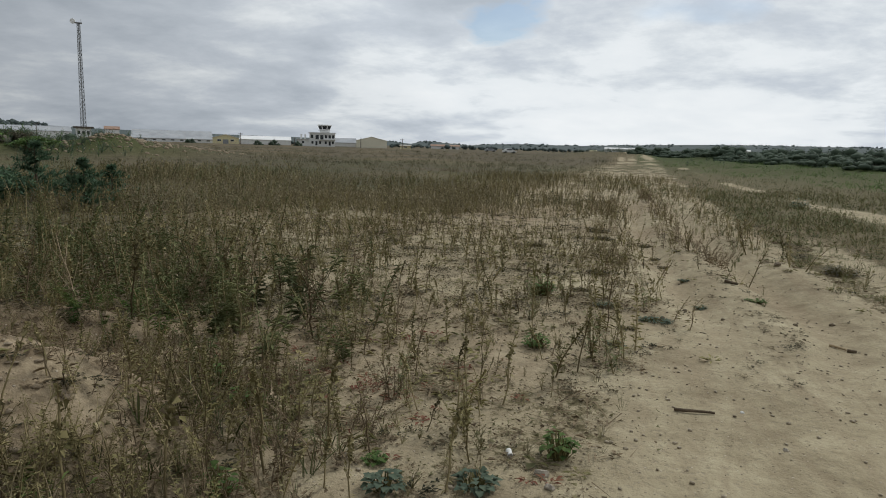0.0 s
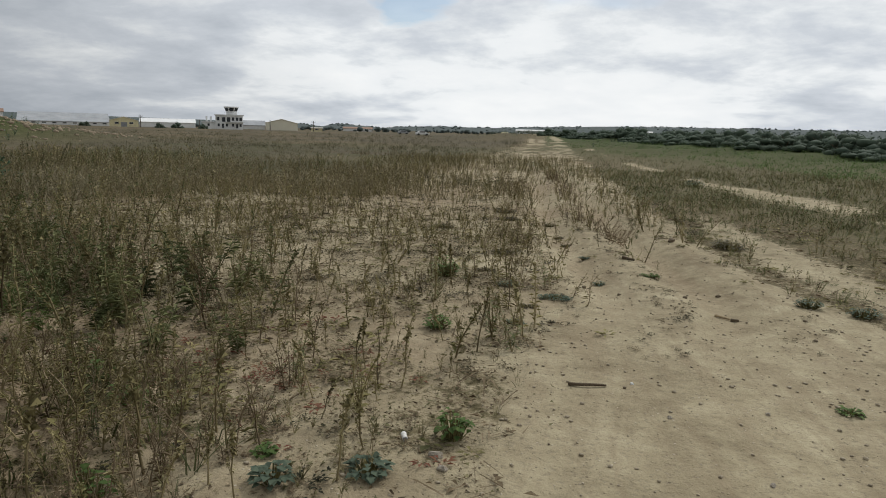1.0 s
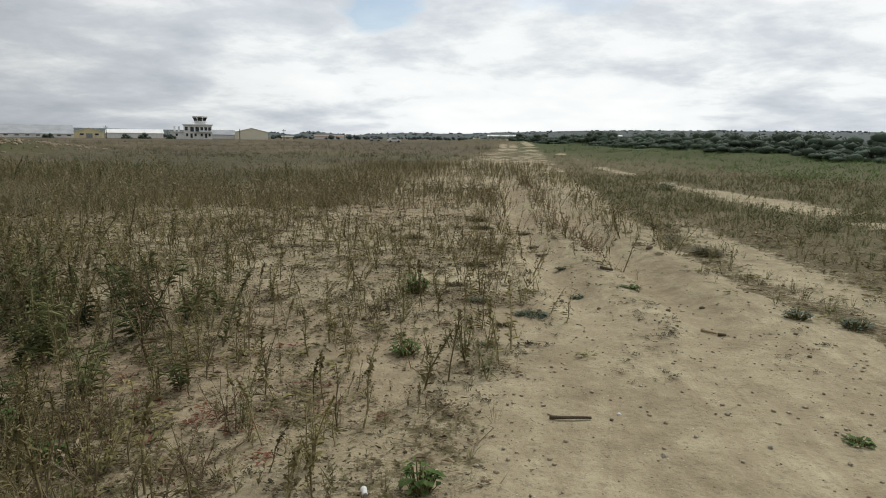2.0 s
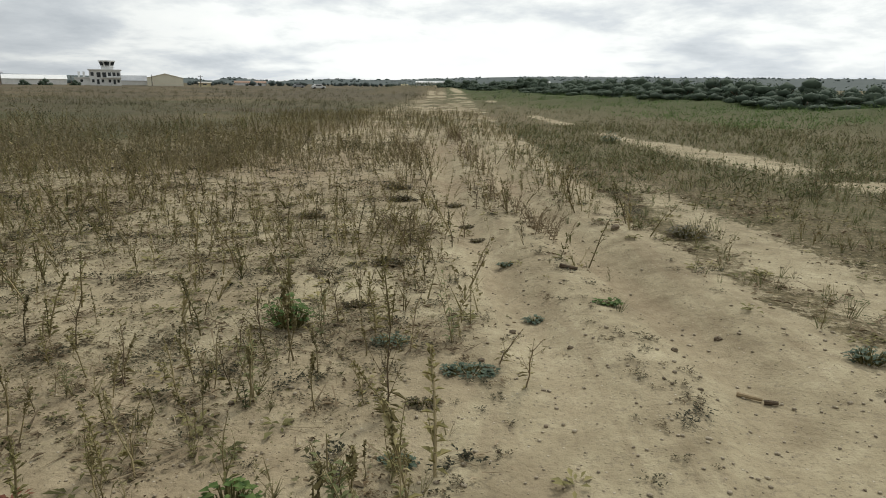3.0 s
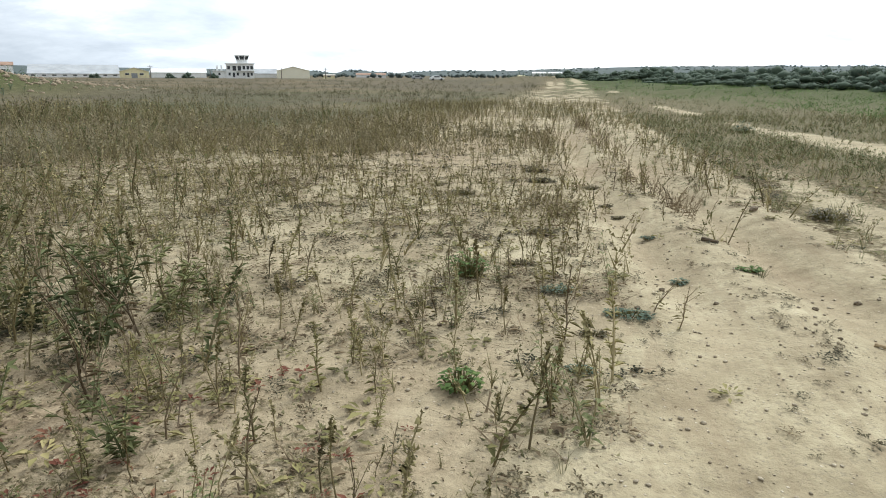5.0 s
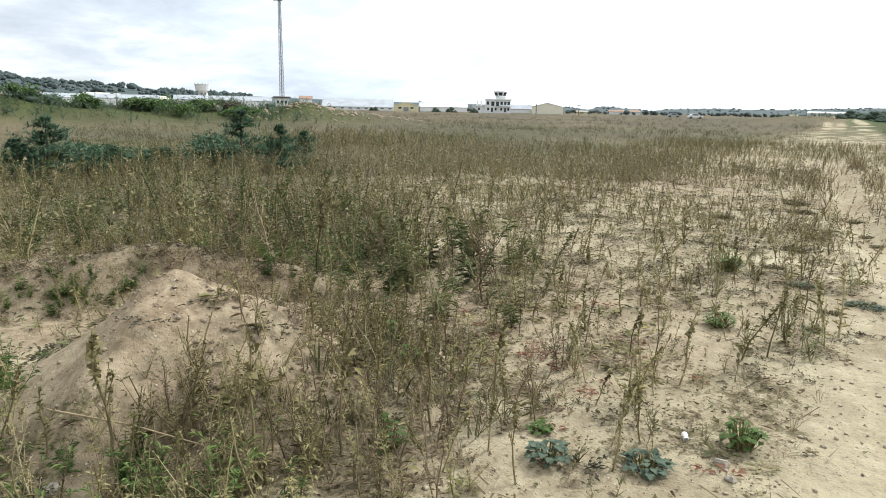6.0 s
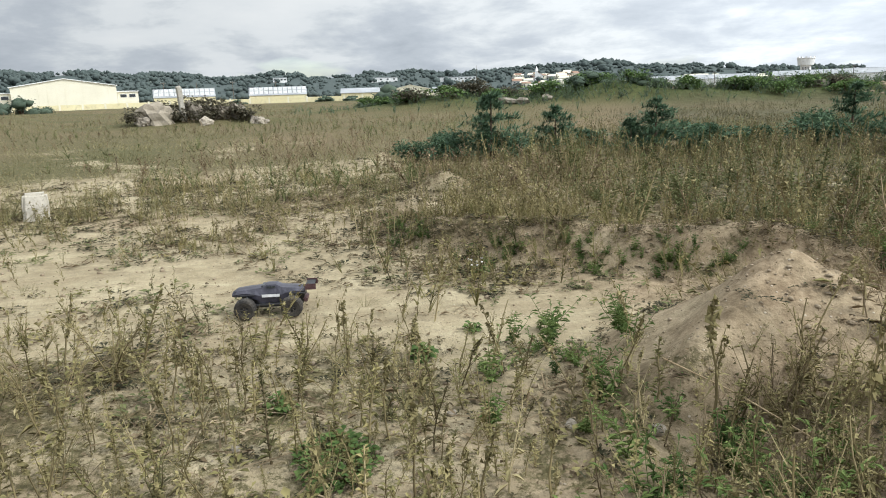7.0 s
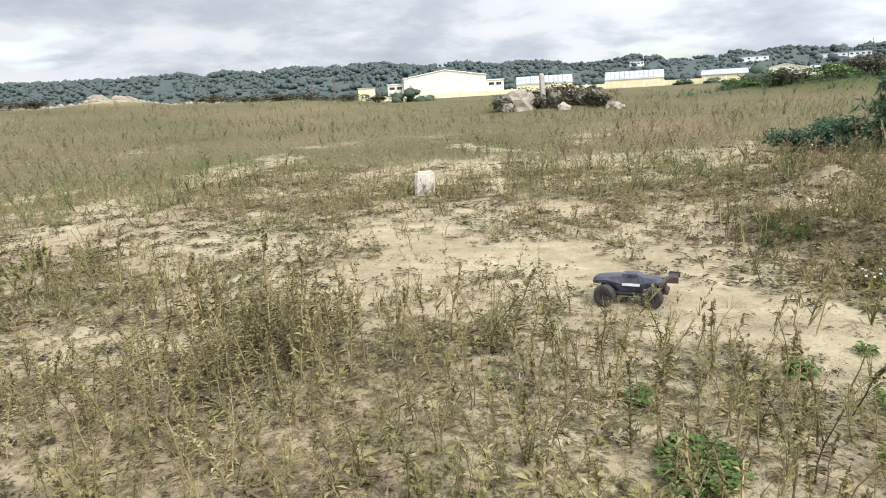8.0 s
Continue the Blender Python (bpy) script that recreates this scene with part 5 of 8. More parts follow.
    x = np.interp(y, *LEFT_EDGE) + 1.22 + rng.normal(0, 0.14, 150) + 0.12 * np.sin(y * 1.3)
    keep = vnoise(x, y, 1.3, 86) > 0.40
    scatter("crown_weeds", BRANCHY, x[keep], y[keep], rng.uniform(0.12, 0.36, keep.sum()), [M_RUST, M_RUST], "reddish-brown branching weeds on the crown of the track", "weeds", 1.3, lean=0.3)
    y = rng.uniform(6.4, 22, 260)
    x = np.interp(y, *LEFT_EDGE) - 0.25 + rng.normal(0, 0.22, 260)
    keep = vnoise(x, y, 1.1, 87) > 0.45
    scatter("edge_weeds", BRANCHY, x[keep], y[keep], rng.uniform(0.14, 0.40, keep.sum()), [M_RUST, M_SEED], "branching half-dead weeds along the edge of the track", "weeds", 1.2, lean=0.3)
    # dark trodden clumps on the track
    x, y = sown(-0.8, 3.2, 4, 24, 3.0, lambda x, y: 0.35 * track_mask(x, y) * (vnoise(x, y, 0.8, 45) > 0.52))
    scatter("track_clumps", MATS, x, y, rng.uniform(0.05, 0.13, len(x)), [M_OLIVE, M_OLIVE], "small dark flattened plants on the track", "groundcover", sink=-0.007)
    # reddened low plants
    x, y = rng.normal(-1.9, 0.7, 90), rng.normal(4.0, 0.7, 90)
    scatter("reddened_mats", MATS, x, y, rng.uniform(0.04, 0.10, 90), [M_RED, M_RED], "reddened low creeping plants", "groundcover", sink=-0.007)


near_plants()


def far_plants():
    # russet field out to the airfield
    def russet(x, y):
        az = np.degrees(np.arctan2(-x, y))
        c, g, *_ = cover_of(x, y)
        left = x < np.interp(y, *LEFT_EDGE) - 0.2
        return c * left * (0.2 + 0.9 * vnoise(x, y, 3.5, 48)) * smooth(70, 60, az) * (1 - 0.8 * np.exp(-0.5 * (to_line(x, y, GREEN_MOUND)[0] / 4) ** 2)) * (1 - 0.9 * np.exp(-0.5 * (to_line(x, y, SCREE)[0] / 3) ** 2))
    x, y = ring_sown(16, 190, 12000, russet, -4, 72)
    r = np.hypot(x, y)
    scatter("russet_field", REEDS, x, y, rng.uniform(0.16, 0.5, len(x)) * (0.6 + 0.8 * vnoise(x, y, 5.0, 47)) * np.interp(r, [15, 190], [1.0, 1.5]), [M_REED, M_REED], "wide field of russet dry weeds", "weeds", 1.5, tone=np.clip(0.08 + 0.6 * vnoise(x, y, 7.0, 69) + 0.25 * vnoise(x, y, 1.5, 70) - 0.32 * smooth(20, 50, r) + rng.normal(0, 0.13, len(x)), 0, 1))

    # khaki grass to the west
    def khaki(x, y):
        az = np.degrees(np.arctan2(-x, y))
        c, g, *_ = cover_of(x, y)
        return c * smooth(60, 72, az) * (1 - 0.85 * np.exp(-0.5 * (to_line(x, y, GREEN_MOUND)[0] / 4) ** 2))
    x, y = ring_sown(9.5, 150, 6200, khaki, 58, 150)
    scatter("khaki_field", REEDS, x, y, rng.uniform(0.12, 0.36, len(x)) * np.interp(np.hypot(x, y), [10, 40, 150], [0.9, 1.2, 1.6]), [M_KHAKI, M_KHAKI], "wide field of khaki dry grass and weeds", "grass", 1.9, tone=np.clip(0.05 + 0.7 * vnoise(x, y, 5.0, 71) + 0.3 * vnoise(x, y, 1.3, 72) + rng.normal(0, 0.13, len(x)), 0, 1))

    # darker and rustier drifts of taller weeds in the khaki grass
    x, y = ring_sown(10, 60, 2600, lambda x, y: khaki(x, y) * smooth(0.48, 0.62, 0.65 * vnoise(x, y, 4.5, 73) + 0.35 * vnoise(x, y, 1.4, 74)), 64, 142)
    scatter("khaki_olive_weeds", LEAFY_LO, x, y, rng.uniform(0.22, 0.55, len(x)), [M_SAGE, M_SAGE], "olive leafy weeds in drifts over the dry grass", "weeds", 1.5)
    x, y = ring_sown(10, 70, 3000, lambda x, y: khaki(x, y) * smooth(0.5, 0.62, 0.65 * vnoise(x, y, 4.0, 75) + 0.35 * vnoise(x, y, 1.4, 76)), 64, 142)
    scatter("khaki_rusty_weeds", BRANCHY_LO, x, y, rng.uniform(0.22, 0.5, len(x)), [M_RUST, M_RUST], "rusty dead weeds in drifts over the dry grass", "weeds", 1.3)
    # brown and olive growth right of the track, greener towards the bank
    def turf(x, y):
        c, g, *_ = cover_of(x, y)
        right = x > np.interp(y, *RIGHT_EDGE) + 0.3
        return c * right
    x, y = ring_sown(14, 170, 6500, turf, -42, 4)
    off = to_line(x, y, BANK)[0] + (vnoise(x, y, 6.0, 79) - 0.5) * 8
    lush = off < 14
    scatter("olive_rough", REEDS, x[~lush], y[~lush], rng.uniform(0.14, 0.36, (~lush).sum()), [M_REED, M_SAGE], "low brown and olive rough grass right of the track", "grass", 1.9)
    scatter("green_turf", REEDS, x[lush], y[lush], rng.uniform(0.2, 0.4, lush.sum()), [M_MOUNDLEAF, M_MOUNDLEAF], "low green growth on the bank", "grass", 2.6)

    # dark scrub along the bank, thick on its top and thinner down its face
    k = rng.random(2200) * (len(BANK) - 1)
    i = k.astype(int)
    bk = np.array(BANK)
    base = bk[i] + (bk[i + 1] - bk[i]) * (k - i)[:, None]
    x, y = base[:, 0] + rng.normal(1.5, 3.4, len(k)), base[:, 1] + rng.normal(1.0, 3.0, len(k))
    keep = vnoise(x, y, 4.0, 80) + 0.12 * (base[:, 1] < 90) > 0.40
    x, y = x[keep], y[keep]
    scatter("bank_scrub", LEAFY_LO, x, y, rng.uniform(0.3, 0.95, len(x)) * (0.5 + 0.9 * vnoise(x, y, 5.0, 81)), [M_BUSH, M_BUSH], "dark green scrub along the bank", "scrub", 1.7)
    # green growth over the mound
    k = rng.random(1600) * (len(GREEN_MOUND) - 1)
    i = k.astype(int)
    gm = np.array(GREEN_MOUND)
    base = gm[i] + (gm[i + 1] - gm[i]) * (k - i)[:, None]
    x, y = base[:, 0] + rng.normal(0, 3.2, len(k)), base[:, 1] + rng.normal(0, 3.2, len(k))
    scatter("mound_green_growth", LEAFY_LO, x, y, rng.uniform(0.35, 1.0, len(x)) * (0.5 + 0.9 * vnoise(x, y, 5.0, 85)), [M_MOUNDLEAF, M_BUSH], "rank green growth over the long mound", "weeds", 1.9)


far_plants()

# ---- distant hills and woods ----


def ridge(name, az0, az1, d, depth, profile, label, seed):
    """A long wooded rise: a strip of land that climbs from the plain."""
    n = 160
    az = np.linspace(az0, az1, n)
    top = np.interp(az, *profile)
    vs, nr = [], 7
    for k in range(nr):
        f = k / (nr - 1)
        dist = d + depth * f
        lift = math.sin(f * math.pi / 2) ** 1.3
        wob = (vnoise(az * 3.0, np.full(n, k * 2.0), 2.0, seed) - 0.5)
        x, y = -np.sin(np.radians(az)) * dist, np.cos(np.radians(az)) * dist
        z = -1.0 + (np.array([rise(e, d + depth) for e in top]) + 1.0) * lift * (1 + 0.05 * wob)
        vs.append(np.stack([x, y, z], -1))
    v = np.concatenate(vs)
    i = np.arange(n - 1)
    f = np.concatenate([np.stack([k * n + i, k * n + i + 1, (k + 1) * n + i + 1, (k + 1) * n + i], -1) for k in range(nr - 1)])
    f = np.r_[f[:, [0, 1, 2]], f[:, [0, 2, 3]]]
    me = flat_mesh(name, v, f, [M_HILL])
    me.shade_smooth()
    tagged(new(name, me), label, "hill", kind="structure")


# hillside colour carries the same painted haze as the far crowns
M_HILL = material("hazy_wooded_hillside", (0.056, 0.073, 0.070), (0.076, 0.096, 0.090), 0.03, 0.25, 0.95, 0.0, spots=(0.060, 0.077, 0.072))
WEST_TOP = ([40, 44, 49, 51.3, 54, 57, 60.6, 63, 65, 67, 69.8, 73.6, 75.5, 77.5, 79.3, 82.6, 88.3, 90.9, 93, 95, 97, 99.5, 101.4, 103, 106, 108.6, 111.8, 114.6, 118.2, 121, 123.5, 125, 127, 130, 137, 150],
            [0.5, 0.6, 0.72, 0.75, 0.93, 1.22, 1.25, 1.6, 1.7, 1.68, 1.6, 1.35, 1.2, 1.2, 1.6, 1.4, 1.3, 1.8, 1.45, 1.3, 1.65, 1.88, 1.6, 2.0, 2.0, 1.9, 2.35, 2.2, 2.3, 2.1, 2.3, 1.95, 2.3, 2.05, 2.05, 2.2])
NORTH_TOP = ([-45, -17, -10.6, -8, -4.4, -3, -2, 1.7, 3, 6, 9, 12.4, 13.7, 15, 17.5, 18.8, 20.5, 30, 37, 45], [0.72, 0.74, 0.74, 0.71, 0.68, 0.62, 0.58, 0.46, 0.38, 0.33, 0.37, 0.24, 0.10, 0.20, 0.38, 0.1, 0.3, 0.4, 0.45, 0.5])
ridge("hill_west", 40, 160, 620, 260, WEST_TOP, "low wooded hills behind the sheds", 61)
ridge("hill_north", -60, 46, 1150, 500, NORTH_TOP, "far low hills along the horizon", 62)
ridge("hill_east", -200, -58, 900, 400, ([-200, -120, -58], [0.8, 0.6, 0.4]), "far low hills", 63)


def crown_lump(r):
    """A far tree: a ragged crown of several leaf masses, wider than its stem is high."""
    bm = bmesh.new()
    for j in range(2):
        a, o = r.uniform(0, 6.28), 0.40 * j
        bmesh.ops.create_icosphere(bm, subdivisions=1, radius=r.uniform(0.28, 0.45), matrix=Matrix.Translation((math.cos(a) * o, math.sin(a) * o, r.uniform(0.3, 0.68))))
    for v in bm.verts:
        v.co += Vector(r.normal(0, 0.07, 3))
    bm.verts.ensure_lookup_table()
    out = (np.array([v.co[:] for v in bm.verts]), np.array([[v.index for v in f.verts] for f in bm.faces]), None)
    bm.free()
    return out


CROWNS = [crown_lump(rng) for _ in range(6)]


def woods():
    # thick woods over the western hills, then a close row of crowns along their skyline
    az = np.r_[rng.uniform(46, 150, 2900), rng.uniform(96, 150, 1100), rng.uniform(58, 150, 1500)]
    top = np.interp(az, *WEST_TOP)
    f = np.r_[rng.random(4000) ** 0.7, rng.uniform(0.93, 1.0, 1500)]
    dist = 620 + 260 * f
    x, y = -np.sin(np.radians(az)) * dist, np.cos(np.radians(az)) * dist
    lift = np.sin(f * math.pi / 2) ** 1.3
    z = -1 + (1.6 + 880 * np.tan(np.radians(top)) + 1) * lift - 1.0
    keep = (vnoise(az * 4, f * 9, 3.0, 64) > np.where(f > 0.93, 0.3, 0.10))
    size = rng.uniform(3.2, 6.4, len(az)) * (0.6 + 0.8 * vnoise(az * 3, f, 2.5, 65))
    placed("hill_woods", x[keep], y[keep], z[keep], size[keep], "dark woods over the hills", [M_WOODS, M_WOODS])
    az = rng.uniform(-45, 20.5, 900)
    f = rng.random(900) ** 0.4
    dist = 1150 + 500 * f
    z = -1 + (1.6 + 1650 * np.tan(np.radians(np.interp(az, *NORTH_TOP))) + 1) * np.sin(f * math.pi / 2) ** 1.3 - 2
    keep = vnoise(az * 3, f * 5, 3.0, 66) > 0.25
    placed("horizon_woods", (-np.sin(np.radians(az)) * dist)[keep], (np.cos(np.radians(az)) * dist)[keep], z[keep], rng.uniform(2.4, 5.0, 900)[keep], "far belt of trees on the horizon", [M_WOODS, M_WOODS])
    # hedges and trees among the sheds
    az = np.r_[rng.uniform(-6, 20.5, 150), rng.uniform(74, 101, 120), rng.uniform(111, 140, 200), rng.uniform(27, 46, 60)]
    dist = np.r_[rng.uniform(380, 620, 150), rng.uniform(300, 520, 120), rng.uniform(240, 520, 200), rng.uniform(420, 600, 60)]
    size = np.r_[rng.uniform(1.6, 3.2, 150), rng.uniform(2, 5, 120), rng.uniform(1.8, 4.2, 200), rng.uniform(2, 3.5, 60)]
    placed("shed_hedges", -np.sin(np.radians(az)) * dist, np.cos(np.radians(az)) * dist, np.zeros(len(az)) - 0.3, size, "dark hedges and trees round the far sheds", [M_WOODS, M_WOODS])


def placed(name, x, y, z, size, label, mats):
    vs, fs, tn, base = [], [], [], 0
    for k, (v, f, m) in enumerate(CROWNS):
        at = np.arange(k, len(x), len(CROWNS))
        t = rng.uniform(0, 6.28, len(at))
        c, s, h = np.cos(t)[:, None], np.sin(t)[:, None], size[at][:, None]
        wide = h * rng.uniform(0.8, 1.5, len(at))[:, None]
        out = np.stack([x[at][:, None] + (v[:, 0] * c - v[:, 1] * s) * wide, y[at][:, None] + (v[:, 0] * s + v[:, 1] * c) * wide, z[at][:, None] + v[:, 2] * h], -1)
        vs.append(out.reshape(-1, 3))
        fs.append((f[None] + base + np.arange(len(at))[:, None, None] * len(v)).reshape(-1, 3))
        tn.append(np.repeat(np.clip(rng.normal(0.4, 0.16, len(at)), 0, 1), len(v)))
        base += len(at) * len(v)
    fs = np.concatenate(fs)
    me = flat_mesh(name, np.concatenate(vs), fs, mats, np.zeros(len(fs), int), {"tone": np.concatenate(tn)})
    me.shade_smooth()
    tagged(new(name, me), label, "trees", kind="stuff")


woods()

# ---- buildings across the airfield ----


def facing(az, d, z=0.0):
    """Stands at a bearing with its front (-y) towards the track."""
    x, y = bearing(az, d)
    return pose(x, y, z, 0, 0, az)


def gabled(bm, x0, x1, y0, y1, eave, peak, over=0.25, thick=0.18):
    """A pitched roof, its ridge running away from the front."""
    xm = (x0 + x1) / 2
    prof = [(x0 - over, eave - 0.1), (xm, peak), (x1 + over, eave - 0.1), (x1 + over, eave - 0.1 + thick), (xm, peak + thick), (x0 - over, eave - 0.1 + thick)]
    rings = [[bm.verts.new((x, y, z)) for x, z in prof] for y in (y0 - over, y1 + over)]
    n = len(prof)
    for i in range(n):
        bm.faces.new((rings[0][i], rings[0][(i + 1) % n], rings[1][(i + 1) % n], rings[1][i]))
    bm.faces.new(rings[0][::-1])
    bm.faces.new(rings[1])
    bmesh.ops.recalc_face_normals(bm, faces=bm.faces)
    return bm


def gable_wall(bm, x0, x1, y0, y1, eave, peak):
    xm = (x0 + x1) / 2
    prof = [(x0, -0.5), (x1, -0.5), (x1, eave), (xm, peak), (x0, eave)]
    rings = [[bm.verts.new((x, y, z)) for x, z in prof] for y in (y0, y1)]
    n = len(prof)
    for i in range(n):
        bm.faces.new((rings[0][i], rings[0][(i + 1) % n], rings[1][(i + 1) % n], rings[1][i]))
    bm.faces.new(rings[0][::-1])
    bm.faces.new(rings[1])
    bmesh.ops.recalc_face_normals(bm, faces=bm.faces)
    return bm


def long_roof(bm, x0, x1, y0, y1, eave, peak, over=0.3, thick=0.15):
    """A pitched roof, its ridge running along the front."""
    ym = (y0 + y1) / 2
    prof = [(y0 - over, eave - 0.1), (ym, peak), (y1 + over, eave - 0.1), (y1 + over, eave - 0.1 + thick), (ym, peak + thick), (y0 - over, eave - 0.1 + thick)]
    rings = [[bm.verts.new((x, y, z)) for y, z in prof] for x in (x0 - over, x1 + over)]
    n = len(prof)
    for i in range(n):
        bm.faces.new((rings[0][i], rings[0][(i + 1) % n], rings[1][(i + 1) % n], rings[1][i]))
    bm.faces.new(rings[0][::-1])
    bm.faces.new(rings[1])
    bmesh.ops.recalc_face_normals(bm, faces=bm.faces)
    return bm


def window(parent, x0, x1, y, z0, z1):
    w = part("window", boxed(x0 - 0.08, x1 + 0.08, y - 0.06, y + 0.1, z0 - 0.08, z1 + 0.08), M_WHITE, parent)
    part("pane", boxed(x0, x1, y - 0.09, y - 0.05, z0, z1), M_PANE, w)


def control_tower():
    d = 285
    b = thing("control_tower", facing(26.05, d), "white two-storey airfield building with a flared glass control cab", "building")
    part("wall", boxed(-5.2, 5.2, 0, 9, -0.5, 5.4), M_WHITE, b)
    part("wing", boxed(-10.2, -5.25, 0.6, 8, -0.5, 2.7), M_WHITE, b)
    part("roof_slab", boxed(-5.6, 5.6, -0.4, 9.4, 5.4, 5.75), M_WHITE, b)
    part("wing_roof", boxed(-10.5, -5.3, 0.2, 8.4, 2.7, 2.95), M_WHITE, b)
    part("balcony", boxed(-1.2, 5.6, -1.0, -0.02, 2.75, 2.95), M_WHITE, b)
    for x in (-4.2, -2.1, -0.2, 1.5, 3.0, 4.4):
        wide = 0.65 if x in (-2.1, -0.2) else 0.5
        window(b, x - wide, x + wide, 0.0, 3.4 if wide == 0.5 else 2.95, 4.7)
    for x in (-4.0, -2.4, -0.9, 1.4, 3.0, 4.3):
        window(b, x - 0.4, x + 0.4, 0.0, 0.5 if x in (-2.4, 3.0) else 1.1, 2.2)
    window(b, -8.2, -7.4, 0.6, 1.2, 2.1)
    part("lower_cab", boxed(-1.1, 3.0, 2.2, 6.2, 5.76, 6.7), M_WHITE, b)
    cab = bmesh.new()
    for z, r in ((6.7, 2.05), (7.0, 2.15), (8.55, 2.75), (8.6, 2.9), (8.95, 2.9)):
        for i in range(8):
            a = 2 * math.pi * (i + 0.5) / 8
            cab.verts.new((0.95 + r * math.cos(a) / 0.924, 4.2 + r * math.sin(a) / 0.924, z))
    cab.verts.ensure_lookup_table()
    for k in range(4):
        for i in range(8):
            j = (i + 1) % 8
            cab.faces.new([cab.verts[k * 8 + i], cab.verts[k * 8 + j], cab.verts[k * 8 + 8 + j], cab.verts[k * 8 + 8 + i]])
    cab.faces.new([cab.verts[32 + i] for i in range(8)])
    c = part("cab", cab, M_WHITE, b, "flared white cab")
    for i in range(8):
        a0, a1 = 2 * math.pi * (i + 0.62) / 8, 2 * math.pi * (i + 1.38) / 8
        bm = bmesh.new()
        vs = [bm.verts.new((0.95 + r * math.cos(a) / 0.93, 4.2 + r * math.sin(a) / 0.93, z)) for a, r, z in ((a0, 2.25, 7.15), (a1, 2.25, 7.15), (a1, 2.8, 8.4), (a0, 2.8, 8.4))]
        f = bm.faces.new(vs)
        bmesh.ops.solidify(bm, geom=[f], thickness=0.05)
        part("pane", bm, M_PANE, c)
    part("rail", boxed(-1.8, 3.7, 1.5, 1.56, 6.55, 6.62), M_STEEL, b)
    for x in (-8.6, -7.0):
        part("chimney", boxed(x - 0.35, x + 0.35, 3.5, 4.2, 2.95, 4.9), M_WHITE, b)


control_tower()


def shed(name, az0, az1, d, eave_el, peak_el, wall, roof, label, deep=18.0, ridge_along=False, windows=0, doors=0):
    """A plain shed between two bearings."""
    mid = (az0 + az1) / 2
    w = d * math.tan(radians(abs(az1 - az0) / 2))
    eave, peak = rise(eave_el, d), rise(peak_el, d)
    b = thing(name, facing(mid, d), label, "building")
    if ridge_along:
        part("wall", boxed(-w, w, 0, deep, -0.5, eave), wall, b)
        part("roof", long_roof(bmesh.new(), -w, w, 0, deep, eave, peak), roof, b)
    else:
        part("wall", gable_wall(bmesh.new(), -w, w, 0, deep, eave, peak), wall, b)
        part("roof", gabled(bmesh.new(), -w, w, 0, deep, eave, peak), roof, b)
    for k in range(windows):
        x = -w + 2 * w * (k + 0.5) / windows
        window(b, x - min(0.7, w / windows * 0.5), x + min(0.7, w / windows * 0.5), 0.0, eave * 0.45, eave * 0.75)
    for k in range(doors):
        x = -w + 2 * w * (k + 0.5) / doors
        part("door", boxed(x - 1.1, x + 1.1, -0.08, 0.02, 0.0, min(2.6, eave * 0.75)), M_STEEL, b)
    return b


# hangar beside the tower, with its long grey side roof
shed("hangar", 23.25, 20.7, 300, 0.28, 0.58, M_CREAM, M_CREAM, "cream gabled hangar beside the control tower", 30)
shed("grey_shed", 25.6, 23.3, 330, 0.05, 0.42, M_WHITE, M_GREYROOF, "long low shed with a grey sheet roof", 14, True)
shed("yellow_hut", 19.6, 18.7, 290, -0.06, 0.0, M_YELLOW, M_CONCRETE, "small flat yellow hut", 5, True, 1)
shed("white_hall", 32.6, 28.6, 330, 0.1, 0.38, M_WHITE, M_WHITE, "long white hall across the airfield", 16, True)
shed("yellow_house", 34.7, 32.7, 300, 0.15, 0.42, M_YELLOW, M_CREAM, "yellow gabled house by the white hall", 12, False, 2, 1)
shed("sawtooth_works", 40.6, 34.7, 320, -0.02, 0.62, M_WHITE, M_GREYROOF, "long works with grey sheet roof and small windows", 26, True, 9)
shed("pale_depot", 52, 44.6, 360, 0.28, 0.62, M_WHITE, M_GREYROOF, "long pale depot with a low grey roof", 14, True)
shed("pale_depot", 62, 53, 380, 0.25, 0.55, M_WHITE, M_GREYROOF, "long pale depot with a low grey roof", 14, True)
shed("low_store", 17.0, 14.6, 420, 0.0, 0.12, M_WHITE, M_TILE, "far low store with a tiled roof", 10, True)
shed("low_store", 2.6, 0.2, 700, 0.18, 0.28, M_WHITE, M_WHITE, "far pale low store", 12, True)
shed("low_store", -7.2, -8.4, 700, 0.28, 0.36, M_WHITE, M_WHITE, "far pale low store", 12, True)
shed("yellow_kiosk", 3.75, 3.25, 420, -0.12, 0.02, M_YELLOW, M_YELLOW, "far small yellow roadside kiosk", 4, True)

# sheds to the west
shed("gabled_store", 81.7, 78.5, 260, 0.22, 0.55, M_CREAM, M_CREAM, "cream gabled store behind the green mound", 26)
shed("grey_store", 78.4, 74.2, 265, 0.0, 0.3, M_CREAM, M_GREYROOF, "long store with a pale grey roof", 14, True)
shed("grey_store", 85.8, 82.0, 255, 0.08, 0.44, M_YELLOW, M_GREYROOF, "long store with a pale grey roof", 14, True)


